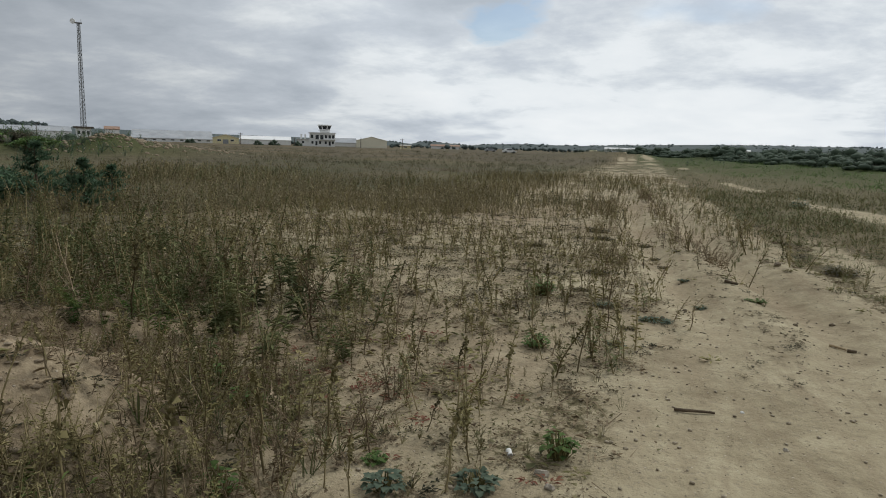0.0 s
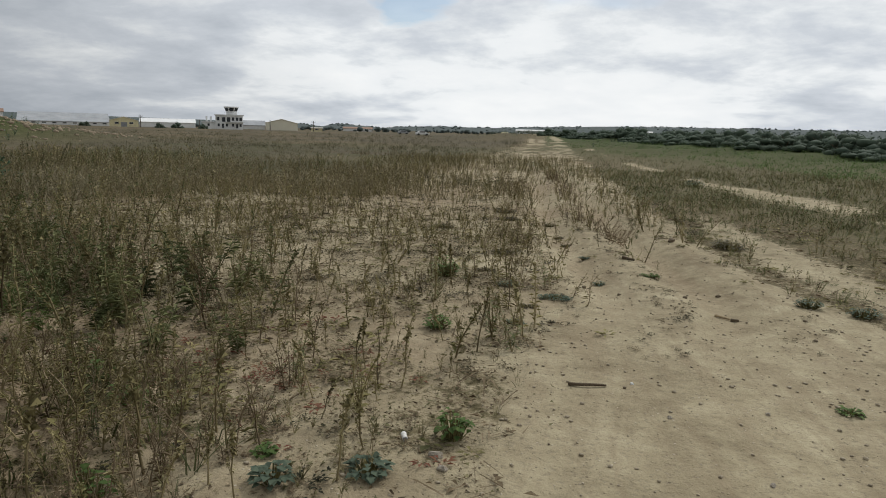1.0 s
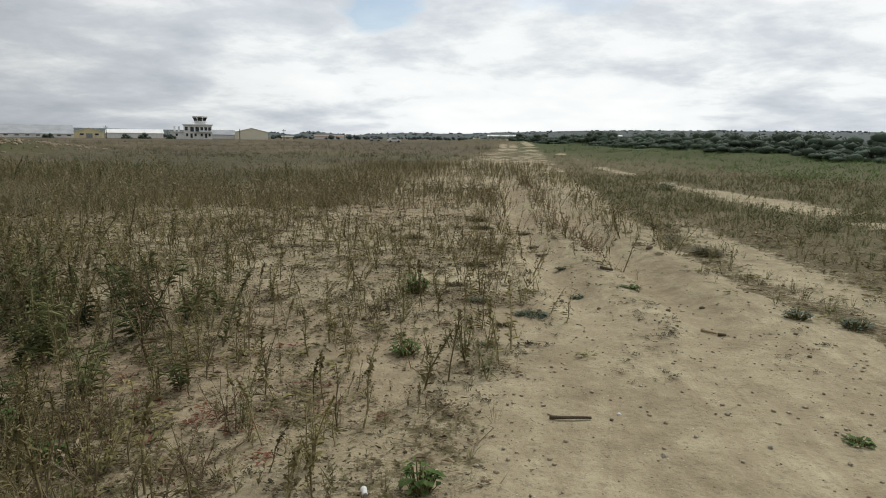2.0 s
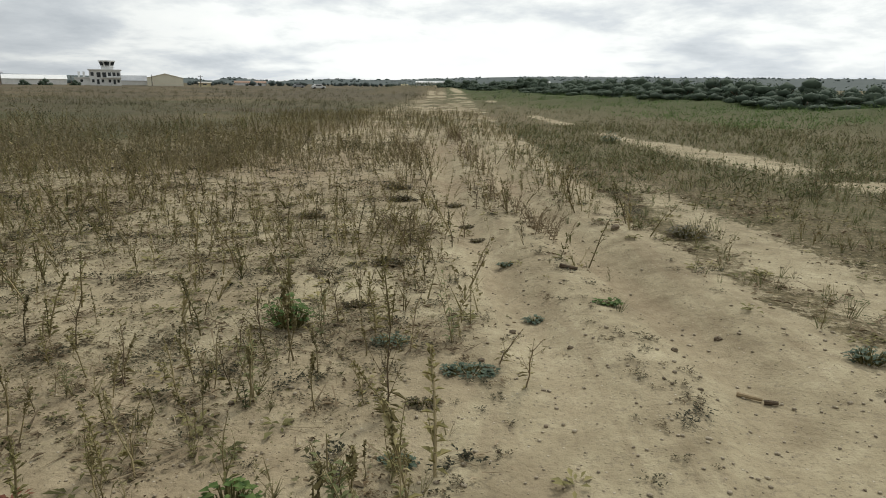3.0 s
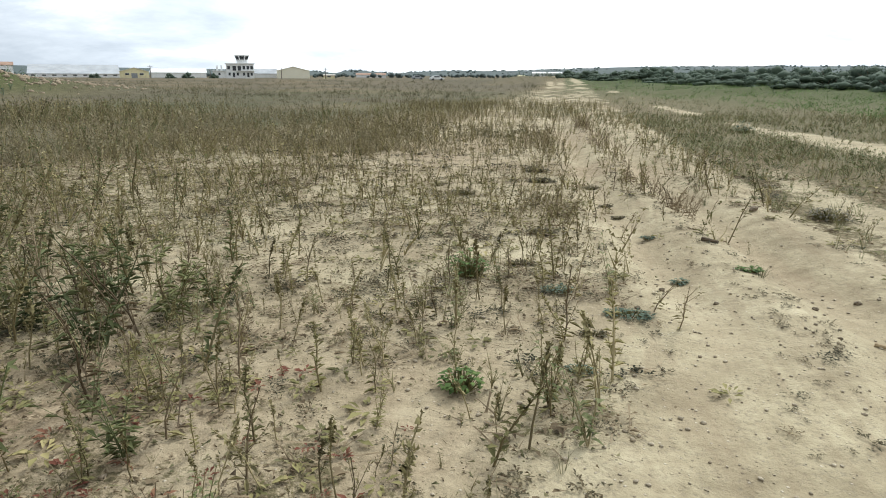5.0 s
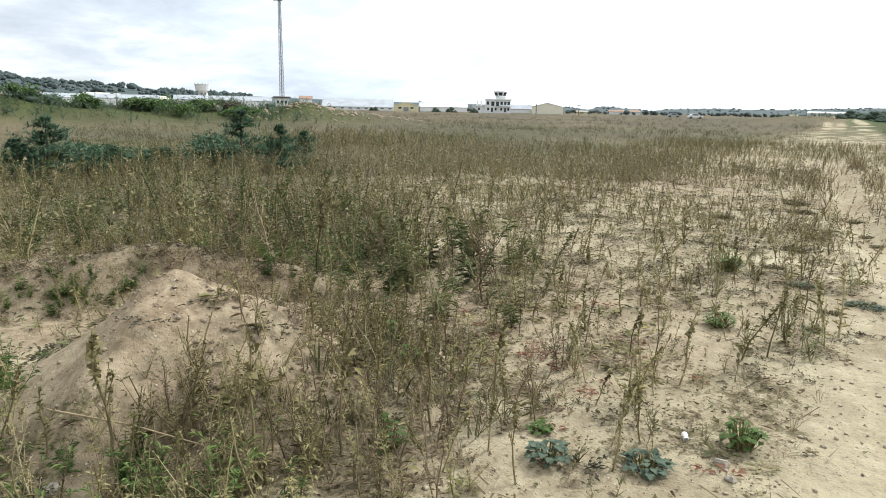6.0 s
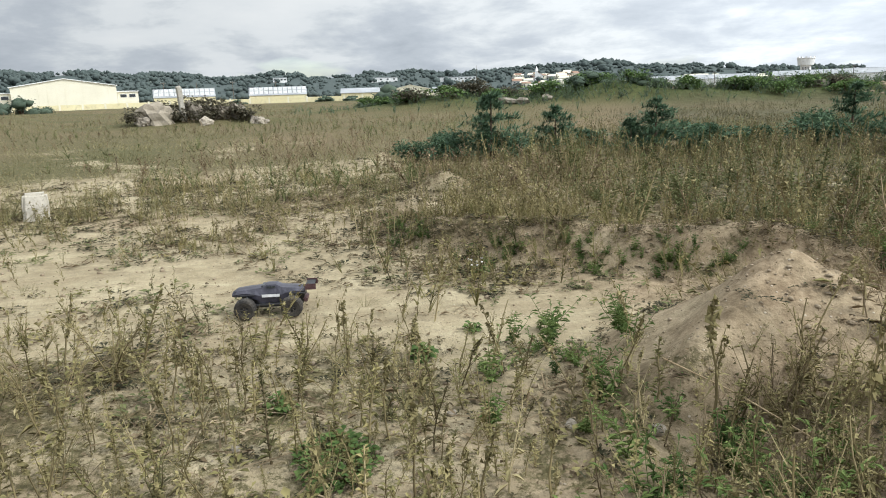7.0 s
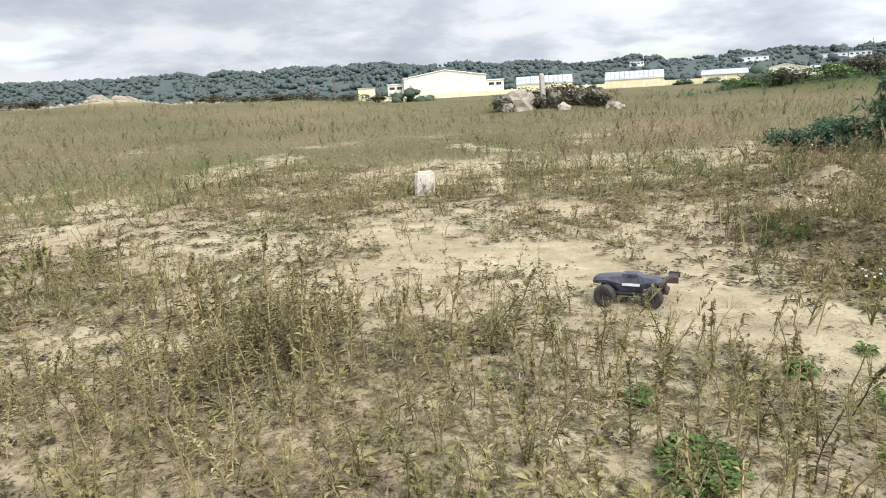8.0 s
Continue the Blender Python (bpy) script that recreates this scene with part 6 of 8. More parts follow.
def greenhouse(az0, az1, d, eave_el, peak_el):
    """A low yellow-walled house with a whitewashed pane roof."""
    mid, w = (az0 + az1) / 2, d * math.tan(radians(abs(az1 - az0) / 2))
    eave, peak = rise(eave_el, d), rise(peak_el, d)
    b = thing("greenhouse", facing(mid, d), "low yellow-walled greenhouse with a whitewashed pane roof", "greenhouse", "greenhouses")
    part("wall", boxed(-w, w, 0, 7, -0.5, eave), M_YELLOW, b)
    part("roof", long_roof(bmesh.new(), -w, w, 0, 7, eave, peak, 0.15), M_GREYROOF, b)
    n = 12
    for i in range(n):
        for k in range(2):
            x0, x1 = -w + 2 * w * (i + 0.1) / n, -w + 2 * w * (i + 0.9) / n
            f0, f1 = 0.1 + 0.45 * k, 0.5 + 0.45 * k
            bm = bmesh.new()
            vs = [bm.verts.new((x, 3.5 * f - 0.1, eave + 0.06 + (peak - eave) * f + 0.12)) for x, f in ((x0, f0), (x1, f0), (x1, f1), (x0, f1))]
            bmesh.ops.solidify(bm, geom=[bm.faces.new(vs)], thickness=0.04)
            part("pane", bm, M_WHITE, b)
    return b


greenhouse(93.1, 88.6, 215, 0.12, 0.72)
greenhouse(100.2, 95.7, 205, 0.18, 0.78)


def big_hangar():
    d = 185
    b = thing("warehouse", facing(106.1, d), "large cream sheet-clad warehouse with lower side annexes", "building")

    def xs(az):
        return d * math.tan(radians(106.1 - az))
    part("wall", gable_wall(bmesh.new(), xs(109.5), xs(102.7), 0, 40, rise(1.2, d), rise(1.72, d)), M_CREAM, b)
    part("roof", gabled(bmesh.new(), xs(109.5), xs(102.7), 0, 40, rise(1.2, d), rise(1.72, d), 0.3), M_WHITE, b)
    for a0, a1, top in ((110.9, 109.55, 0.78), (102.65, 101.2, 0.72)):
        part("annex", boxed(xs(a0), xs(a1), 2, 38, -0.5, rise(top, d)), M_CREAM, b)
        part("annex_roof", boxed(xs(a0) - 0.2, xs(a1) + 0.2, 1.7, 38.3, rise(top, d), rise(top, d) + 0.2), M_WHITE, b)
        mid = (xs(a0) + xs(a1)) / 2
        for k in (-1.0, 1.0):
            window(b, mid + k - 0.7, mid + k + 0.7, 2.0, rise(top, d) - 1.3, rise(top, d) - 0.6)
    for k in range(1, 12):
        x = xs(109.5) + (xs(102.7) - xs(109.5)) * k / 12
        part("cladding_rib", boxed(x - 0.04, x + 0.04, -0.05, 0.0, 0, rise(1.2, d)), M_CREAM, b)


big_hangar()


def boundary_wall():
    b = thing("boundary_wall", pose(0, 0, 0), "long low yellow boundary wall with piers", "wall")
    d = 172
    for k in range(22):
        a0, a1 = 112.6 - k * 1.5, 112.6 - (k + 1) * 1.5
        x, y = bearing((a0 + a1) / 2, d)
        ln = d * math.tan(radians(0.75))
        m = pose(x, y, 0, 0, 0, (a0 + a1) / 2)
        bm = box(bmesh.new(), -ln, ln - 0.02, 0, 0.3, -0.5, rise(-0.13, d))
        bm.transform(m)
        part("panel", bm, M_YELLOW, b)
        bm = box(bmesh.new(), -ln - 0.2, -ln + 0.2, -0.06, 0.36, -0.5, rise(-0.06, d))
        bm.transform(m)
        part("pier", bm, M_CREAM, b)
    bm = boxed(-2.2, 2.2, 0, 4, -0.5, rise(0.6, 180))
    gate = thing("gatehouse", facing(112.6, 180), "small yellow gatehouse at the end of the wall", "building")
    part("wall", bm, M_YELLOW, gate)
    part("roof", boxed(-2.4, 2.4, -0.2, 4.2, rise(0.6, 180), rise(0.6, 180) + 0.2), M_CONCRETE, gate)
    part("door", boxed(-0.5, 0.5, -0.06, 0.0, 0, 2.0), M_STEEL, gate)


boundary_wall()


def mast():
    d = 300
    b = thing("radio_mast", facing(43.78, d), "tall galvanised lattice radio mast with dish antennas", "mast")
    top, legs = rise(8.05, d), []
    for k in range(3):
        a = radians(90 + 120 * k)
        p0 = (1.15 * math.cos(a), 1.15 * math.sin(a), 0)
        p1 = (0.62 * math.cos(a), 0.62 * math.sin(a), top)
        legs.append((Vector(p0), Vector(p1)))
        part("leg", tube(bmesh.new(), p0, p1, 0.11, 0.09, 6), M_STEEL, b)
    n = 26
    for k in range(n):
        bm = bmesh.new()
        f0, f1 = k / n, (k + 1) / n
        for i in range(3):
            (a0, a1), (c0, c1) = legs[i], legs[(i + 1) % 3]
            tube(bm, a0.lerp(a1, f0), c0.lerp(c1, f1), 0.06, None, 4)
            tube(bm, c0.lerp(c1, f0), a0.lerp(a1, f1), 0.06, None, 4)
            tube(bm, a0.lerp(a1, f1), c0.lerp(c1, f1), 0.05, None, 4)
        part("bracing", bm, M_STEEL, b)
    part("platform", boxed(-1.2, 1.2, -1.2, 1.2, top - 0.25, top), M_STEEL, b)
    dish = tube(bmesh.new(), (-1.9, -0.4, top + 0.35), (-1.9, -1.0, top + 0.35), 0.95, 0.85, 16)
    part("dish_antenna", dish, M_WHITE, b, "pale drum antenna")
    part("antenna_arm", tube(bmesh.new(), (-1.9, 0, top - 0.1), (0.9, 0, top + 0.1), 0.08), M_STEEL, b)
    part("whip_aerial", tube(bmesh.new(), (0.9, 0, top), (0.9, 0, top + 1.3), 0.06), M_STEEL, b)
    part("cable_tray", boxed(-0.18, 0.18, -0.75, -0.62, 0, top - 0.4), M_STEEL, b)
    hut = thing("mast_hut", facing(43.8, 292), "low hut with dark flat roof below the mast", "building")
    part("wall", boxed(-2.6, 2.6, 0, 5, -0.5, rise(0.55, 292)), M_WHITE, hut)
    part("roof", boxed(-3.6, 3.6, -0.7, 5.7, rise(0.55, 292), rise(0.68, 292), bevel=0.15), M_TIMBER, hut)
    for x in (-1.6, 0.0, 1.6):
        window(hut, x - 0.45, x + 0.45, 0.0, 2.2, 3.4)
    side = thing("white_house", facing(41.9, 300), "small white house with a tiled roof near the mast", "house")
    part("wall", boxed(-2.6, 2.6, 0, 6, -0.5, rise(0.55, 300)), M_WHITE, side)
    part("roof", long_roof(bmesh.new(), -2.6, 2.6, 0, 6, rise(0.55, 300), rise(0.75, 300)), M_TILE, side)
    window(side, -1.2, 0.2, 0.0, 1.6, 3.0)


mast()


def water_tower():
    d = 500
    b = thing("water_tower", facing(49.83, d), "cream concrete water tower with a crenellated tank", "water tower")
    zt, zm = rise(1.45, d), rise(0.98, d)
    part("shaft", tube(bmesh.new(), (0, 4, -0.5), (0, 4, zm), 3.2, 3.2, 20), M_WHITE, b)
    part("tank", tube(bmesh.new(), (0, 4, zm), (0, 4, zt), 4.6, 5.2, 24), M_WHITE, b)
    part("rim", tube(bmesh.new(), (0, 4, zt), (0, 4, zt + 0.35), 5.45, 5.45, 24), M_WHITE, b)
    for k in range(12):
        a = 2 * math.pi * k / 12
        bm = box(bmesh.new(), -0.55, 0.55, -0.25, 0.25, 0, 0.85)
        bm.transform(pose(5.1 * math.cos(a), 4 + 5.1 * math.sin(a), zt + 0.35, 0, 0, math.degrees(a) + 90))
        part("merlon", bm, M_WHITE, b)
    for k in range(5):
        window(b, -2.0 + k * 0.9, -1.6 + k * 0.9, 0.85, zm - 3.2, zm - 1.2)


water_tower()


M_OLDWALL = material("greyed_limewash", (0.42, 0.41, 0.39), (0.60, 0.58, 0.55), 0.3, 5, 0.85, 0.1, spots=(0.34, 0.33, 0.31))


def village():
    d0 = 700
    zc = -1 + (rise(float(np.interp(69.66, *WEST_TOP)), 880) + 1) * math.sin(80 / 260 * math.pi / 2) ** 1.3
    c = thing("church", facing(69.66, d0, zc), "white church with a slim pointed steeple on the hillside", "church")
    part("nave", gable_wall(bmesh.new(), -3, 6, 2, 18, 4.5, 7.5), M_WHITE, c)
    part("nave_roof", gabled(bmesh.new(), -3, 6, 2, 18, 4.5, 7.5, 0.3), M_TILE, c)
    part("steeple", boxed(-1.8, 1.4, 0, 3.2, -2.0, 9.0), M_WHITE, c)
    part("spire", tube(bmesh.new(), (-0.2, 1.6, 9.0), (-0.2, 1.6, 13.5), 1.9, 0.1, 4), M_WHITE, c)
    r = random.Random(5)
    for k in range(64):
        az = r.uniform(65.6, 71.4) if k < 34 else r.uniform(52, 65)
        d = r.uniform(640, 725) if k < 34 else r.uniform(636, 680)
        lift = math.sin((d - 620) / 260 * math.pi / 2) ** 1.3
        z = -1 + (rise(float(np.interp(az, *WEST_TOP)), 880) + 1) * lift
        w, h = r.uniform(2.4, 4.8), r.uniform(2.6, 4.2)
        b = thing("village_house", facing(az, d, z) @ pose(0, 0, 0, 0, 0, r.uniform(-25, 25)), "small pale village house with a low-pitched roof", "house", "village houses")
        part("wall", boxed(-w, w, 0, 8, -3.0, h), M_OLDWALL if r.random() < 0.7 else M_CREAM, b)
        part("roof", long_roof(bmesh.new(), -w, w, 0, 8, h, h + r.uniform(1.2, 2.0)), M_TILE if r.random() < 0.5 else M_CREAM, b)
        for x in (-w * 0.5, w * 0.3):
            window(b, x - 0.6, x + 0.6, 0.0, h - 2.2, h - 1.0)
    # pale works on the slope left of the village
    for az, w, el in ((75.3, 9, 1.22), (77.0, 12, 1.08), (82.2, 14, 0.95), (90.6, 7, 1.1)):
        d = 735
        zb = -1 + (rise(float(np.interp(az, *WEST_TOP)), 880) + 1) * math.sin((d - 620) / 260 * math.pi / 2) ** 1.3
        b = thing("hillside_works", facing(az, d, zb), "pale flat-roofed works on the wooded slope", "building", "hillside works")
        part("wall", boxed(-w, w, 0, 12, -4.0, 4.6), M_WHITE, b)
        part("roof", boxed(-w - 0.3, w + 0.3, -0.3, 12.3, 4.6, 5.0), M_GREYROOF, b)
        for k in range(4):
            x = -w + 2 * w * (k + 0.5) / 4
            window(b, x - 1.0, x + 1.0, 0.0, 2.2, 3.6)


village()


def pole(az, d, el, arm=True):
    b = thing("utility_pole", facing(az, d), "grey timber utility pole with a cross arm", "pole", "utility poles")
    h = rise(el, d)
    part("shaft", tube(bmesh.new(), (0, 0, -0.5), (0, 0, h), 0.17, 0.11, 8), M_TIMBER, b)
    if arm:
        part("cross_arm", boxed(-0.8, 0.8, -0.06, 0.06, h - 0.6, h - 0.45), M_TIMBER, b)
        for x in (-0.7, 0.0, 0.7):
            part("insulator", tube(bmesh.new(), (x, 0, h - 0.45), (x, 0, h - 0.2), 0.06, 0.05, 6), M_WHITE, b)


for az, d, el, arm in ((22.88, 260, 0.51, False), (19.42, 270, 0.54, True), (32.55, 270, 0.62, True), (28.3, 300, 0.35, False), (46.8, 330, 0.85, True), (117.0, 170, 1.15, True),
                       (115.2, 160, 1.6, False), (121.0, 190, 0.6, False), (111.5, 210, 1.3, False), (99.4, 260, 1.35, True), (94.3, 280, 1.3, True), (97.0, 250, 1.25, False),
                       (91.0, 300, 1.2, True), (74.6, 560, 1.95, True), (61.0, 300, 0.8, False), (56.0, 320, 0.8, True)):
    pole(az, d, el, arm)


def far_car(az, d, m, label):
    b = thing("parked_car", facing(az, d) @ pose(0, 0, 0, 0, 0, 12), label, "car", "parked cars")
    bm = bmesh.new()
    prof = [(-2.1, 0.3), (2.1, 0.3), (2.15, 0.75), (1.3, 0.9), (0.6, 1.4), (-1.0, 1.42), (-1.7, 0.95), (-2.15, 0.85)]
    rings = [[bm.verts.new((x, y, z)) for x, z in prof] for y in (-0.85, 0.85)]
    for i in range(8):
        bm.faces.new((rings[0][i], rings[0][(i + 1) % 8], rings[1][(i + 1) % 8], rings[1][i]))
    bm.faces.new(rings[0][::-1])
    bm.faces.new(rings[1])
    bmesh.ops.bevel(bm, geom=bm.edges[:], offset=0.06, segments=1, affect="EDGES")
    part("body", bm, m, b)
    for x in (-1.3, 1.3):
        for y in (-0.85, 0.85):
            part("wheel", tube(bmesh.new(), (x, y - 0.1, 0.32), (x, y + 0.1, 0.32), 0.32, 0.32, 14), M_RUBBER, b)
    part("side_window", boxed(-0.95, 0.75, -0.87, 0.87, 0.95, 1.3), M_PANE, b)


far_car(10.4, 215, M_WHITE, "white car parked across the field")
far_car(12.0, 260, M_GREYROOF, "grey car parked across the field")

# ---- bushes, saplings and rubble at middle distance ----


def foliage_cloud(r, n, size, clumps):
    s = Sprig()
    for _ in range(n):
        cx, cy, cz, rad = clumps[int(r.integers(0, len(clumps)))]
        u = r.normal(0, 1, 3)
        u = u / np.linalg.norm(u) * rad * r.uniform(0.45, 1.05) ** 0.7
        p = np.array((cx, cy, cz)) + u * (1, 1, 0.8)
        if p[2] < 0.02:
            p[2] = abs(p[2])
        s.leaf(p, u + r.normal(0, 0.5, 3) + (0, 0, 0.2), size * r.uniform(0.6, 1.3), r.uniform(0.45, 0.75))
    return s.done()


def bush_mesh(r, n=650, size=0.13, wide=0.62, leaf=None):
    clumps = [(r.normal(0, wide * 0.5), r.normal(0, wide * 0.4), r.uniform(0.2, 0.72), r.uniform(0.16, 0.34)) for _ in range(11)]
    v, f, m = foliage_cloud(r, n, size, clumps)
    tone = np.repeat(np.clip(r.normal(0.45, 0.25, (len(v) // 4)), 0, 1), 4)
    return flat_mesh("foliage", v, f, [leaf or M_BUSH], None, {"tone": tone})


def massed_bush(r):
    """A far bush: small leafy scraps over inner hulls toned dark as its inner shade, a low dome with an uneven top."""
    clumps = []
    for _ in range(20):
        a, o = r.uniform(0, 6.28), r.random() ** 0.6
        rad = r.uniform(0.20, 0.34)
        clumps.append((math.cos(a) * o, math.sin(a) * o * 0.85, r.uniform(0.0, 0.72) * (1.0 - 0.8 * o * o), rad))
    sk = Sprig()
    for _ in range(850):
        cx, cy, cz, rad = clumps[int(r.integers(0, len(clumps)))]
        u = r.normal(0, 1, 3)
        u = u / np.linalg.norm(u) * rad * r.uniform(0.82, 1.16)
        sk.bud((cx + u[0], cy + u[1], abs(cz + u[2])), r.uniform(0.028, 0.058), r)
    v, f, _ = sk.done()
    tone = np.repeat(np.clip(r.normal(0.5, 0.25, len(v) // 4), 0, 1), 4)
    bm = bmesh.new()
    for cx, cy, cz, rad in clumps:
        bmesh.ops.create_icosphere(bm, subdivisions=1, radius=rad * 0.86, matrix=Matrix.Translation((cx, cy, cz)))
    for q in bm.verts:
        q.co += Vector(r.normal(0, 0.03, 3))
    bm.verts.ensure_lookup_table()
    v2 = np.array([q.co[:] for q in bm.verts])
    f2 = np.array([[q.index for q in p.verts] for p in bm.faces])
    bm.free()
    # hulls get a darker tone, painted shade behind the gaps between scraps
    return flat_mesh("foliage", np.r_[v, v2], np.r_[f, f2 + len(v)], [M_BUSH], None, {"tone": np.r_[tone, np.full(len(v2), 0.3)]})


BUSHES = [massed_bush(rng) for _ in range(5)]
LEAFY_BUSHES = [bush_mesh(rng, 1300, 0.11, 0.62, M_NEEDLE) for _ in range(3)]
GREEN_BUSHES = [bush_mesh(rng, 600, 0.14, 0.62, M_MOUNDLEAF) for _ in range(3)]
DULL_BUSHES = [bush_mesh(rng, 600, 0.14, 0.62, M_DULL) for _ in range(3)]


def limbs(r, n=6, reach=0.4):
    bm = bmesh.new()
    for _ in range(n):
        a = r.uniform(0, 6.28)
        mid = (math.cos(a) * reach * 0.4, math.sin(a) * reach * 0.4, 0.3)
        tube(bm, (0, 0, -0.1), mid, 0.035, 0.022, 5)
        tube(bm, mid, (math.cos(a) * reach, math.sin(a) * reach, r.uniform(0.5, 0.75)), 0.022, 0.008, 5)
    me = bpy.data.meshes.new("branchwork")
    bm.to_mesh(me)
    bm.free()
    me.materials.append(M_BARK)
    return me


BUSH_LIMBS = [limbs(rng) for _ in range(3)]


def bush(x, y, high, wide, k, label="dark green rounded bush on the bank", group="bank bushes"):
    z = float(height(np.array([x]), np.array([y]))[0])
    b = thing("bush", pose(x, y, z - 0.03, 0, 0, (k * 67) % 360), label, "bush", group)
    b.scale = (wide, wide, high)
    for nm, me in (("foliage", DULL_BUSHES[k % 3] if "dull" in label else GREEN_BUSHES[k % 3] if "bright" in label else LEAFY_BUSHES[k % 3] if "pine" in label else BUSHES[k % 5]), ("branchwork", BUSH_LIMBS[k % 3])):
        o = new(nm, me)
        o.parent = b


# an unbroken belt of scrub along the bank, from its crest down its face, with two higher domes
k = 0
bush_rng = random.Random(31)
for row, (near, low, high) in enumerate(((0.0, 1.15, 1.6), (2.8, 1.0, 1.5), (5.4, 0.7, 1.2))):
    at = 1.0 + 0.25 * row
    while at < 5.9:
        i = int(at)
        (xa, ya, _), (xb, yb, _) = BANK[i], BANK[i + 1] if i + 1 < len(BANK) else BANK[i]
        x, y = xa + (xb - xa) * (at - i), ya + (yb - ya) * (at - i)
        away = math.hypot(x, y)
        far = 1 - (near + bush_rng.uniform(-0.9, 0.9)) / away
        bush(x * far, y * far, bush_rng.uniform(low, high) * (0.8 if y > 95 else 1.0), bush_rng.uniform(1.4, 2.1), k)
        at += (0.105 if y > 85 else 0.15) * (1 if row < 2 or y < 85 else 2)
        k += 1
for az, d, h, w in ((-0.2, 118, 1.3, 2.2), (-2.4, 108, 1.2, 1.5), (-9.6, 81, 1.35, 2.0), (-10.5, 79, 1.55, 2.4), (-11.4, 77, 1.4, 2.0), (-15.2, 65, 1.5, 1.7), (-16.0, 63, 1.75, 1.9), (-16.9, 62, 1.4, 1.8), (-23, 52, 1.3, 2.2)):
    x, y = bearing(az, d)
    bush(x, y, h, w, k)
    k += 1
for az, d, h, w, lab in ((109.0, 140, 3.1, 4.4, "large dark rounded bush before the warehouse"), (81.8, 62, 1.9, 2.8, "dark bush at the end of the green mound"), (80.9, 60, 1.5, 2.0, "dark bush at the end of the green mound"),
                         (76.3, 57, 1.3, 2.2, "dull brown-green bush on the mound"), (74.6, 56, 1.5, 2.2, "dull brown-green bush on the mound"), (65.5, 55, 1.1, 2.0, "low green bush on the mound"),
                         (61.5, 55, 1.0, 2.0, "low green bush on the mound"), (53.0, 58, 0.8, 1.8, "low green bush on the mound"), (45.0, 63, 1.0, 1.7, "low dark bush by the scree"),
                         (31.2, 270, 2.1, 1.9, "dark round bush before the white hall"), (29.9, 275, 2.4, 2.3, "dark round bush before the white hall"), (28.0, 275, 2.0, 1.9, "dark round bush before the white hall"),
                         (36.3, 280, 2.0, 2.2, "dark round bush by the works"), (87.2, 170, 1.6, 2.6, "small dark bush by the wall"), (85.0, 168, 1.4, 3.0, "small dark bush by the wall"), (94.0, 168, 1.3, 1.8, "small dark bush by the wall"),
                         (118.5, 110, 2.0, 3.4, "dark bush at the edge of the field"), (124, 120, 2.4, 4.0, "dark bush at the edge of the field"), (114.4, 150, 2.0, 3.0, "dark bush at the edge of the field")):
    x, y = bearing(az, d)
    bush(x, y, h, w, k, lab, "field bushes")
    k += 1
for az in range(47, 84, 1):
    d = 58 + 4 * math.sin(az * 1.7)
    x, y = bearing(az + 0.4 * math.sin(az * 5.1), d)
    lab = "bright green rounded bush on the long mound" if az % 4 else "dull brown-green bush on the mound"
    bush(x, y, 0.75 + 0.45 * abs(math.sin(az * 2.3)), 1.5 + 0.8 * abs(math.sin(az * 3.7)), k, lab, "mound bushes")
    k += 1
for az, d, h, w in ((112, 62, 0.8, 2.2), (114.5, 60, 0.9, 2.4), (117, 61, 0.7, 2.2), (119.5, 58, 0.8, 2.6), (122, 60, 0.7, 2.4), (125, 58, 0.8, 2.0), (137.5, 62, 0.9, 2.6), (140, 60, 1.0, 2.6)):
    x, y = bearing(az, d)
    bush(x, y, h, w, k, "dull olive bush along the rim of the field", "rim bushes")
    k += 1
for x, y, h, w in ((-15.3, 2.6, 0.6, 0.8), (-15.6, 3.4, 0.75, 0.9), (-16.9, 7.6, 0.6, 0.9), (-15.8, 9.0, 0.8, 1.0), (-15.0, 10.0, 0.7, 1.2), (-15.2, 11.2, 0.6, 1.1), (-15.6, 13.4, 0.9, 1.0), (-14.6, 14.8, 0.7, 1.0), (-16.6, 5.4, 0.55, 0.9)):
    bush(x, y, h, w, k, "low dark green bush beside the pine saplings", "field bushes")
    k += 1
bush(-16.6, 3.6, 0.75, 0.75, k, "low dark green bush beside the pine saplings", "field bushes")
bush(-15.4, 4.5, 0.85, 0.9, k + 1, "low dark green bush beside the pine saplings", "field bushes")
bush(-14.4, 9.2, 0.8, 1.1, k + 2, "low dark green bush beside the pine saplings", "field bushes")
bush(-14.0, 12.0, 0.8, 1.2, k + 3, "low dark green bush beside the pine saplings", "field bushes")


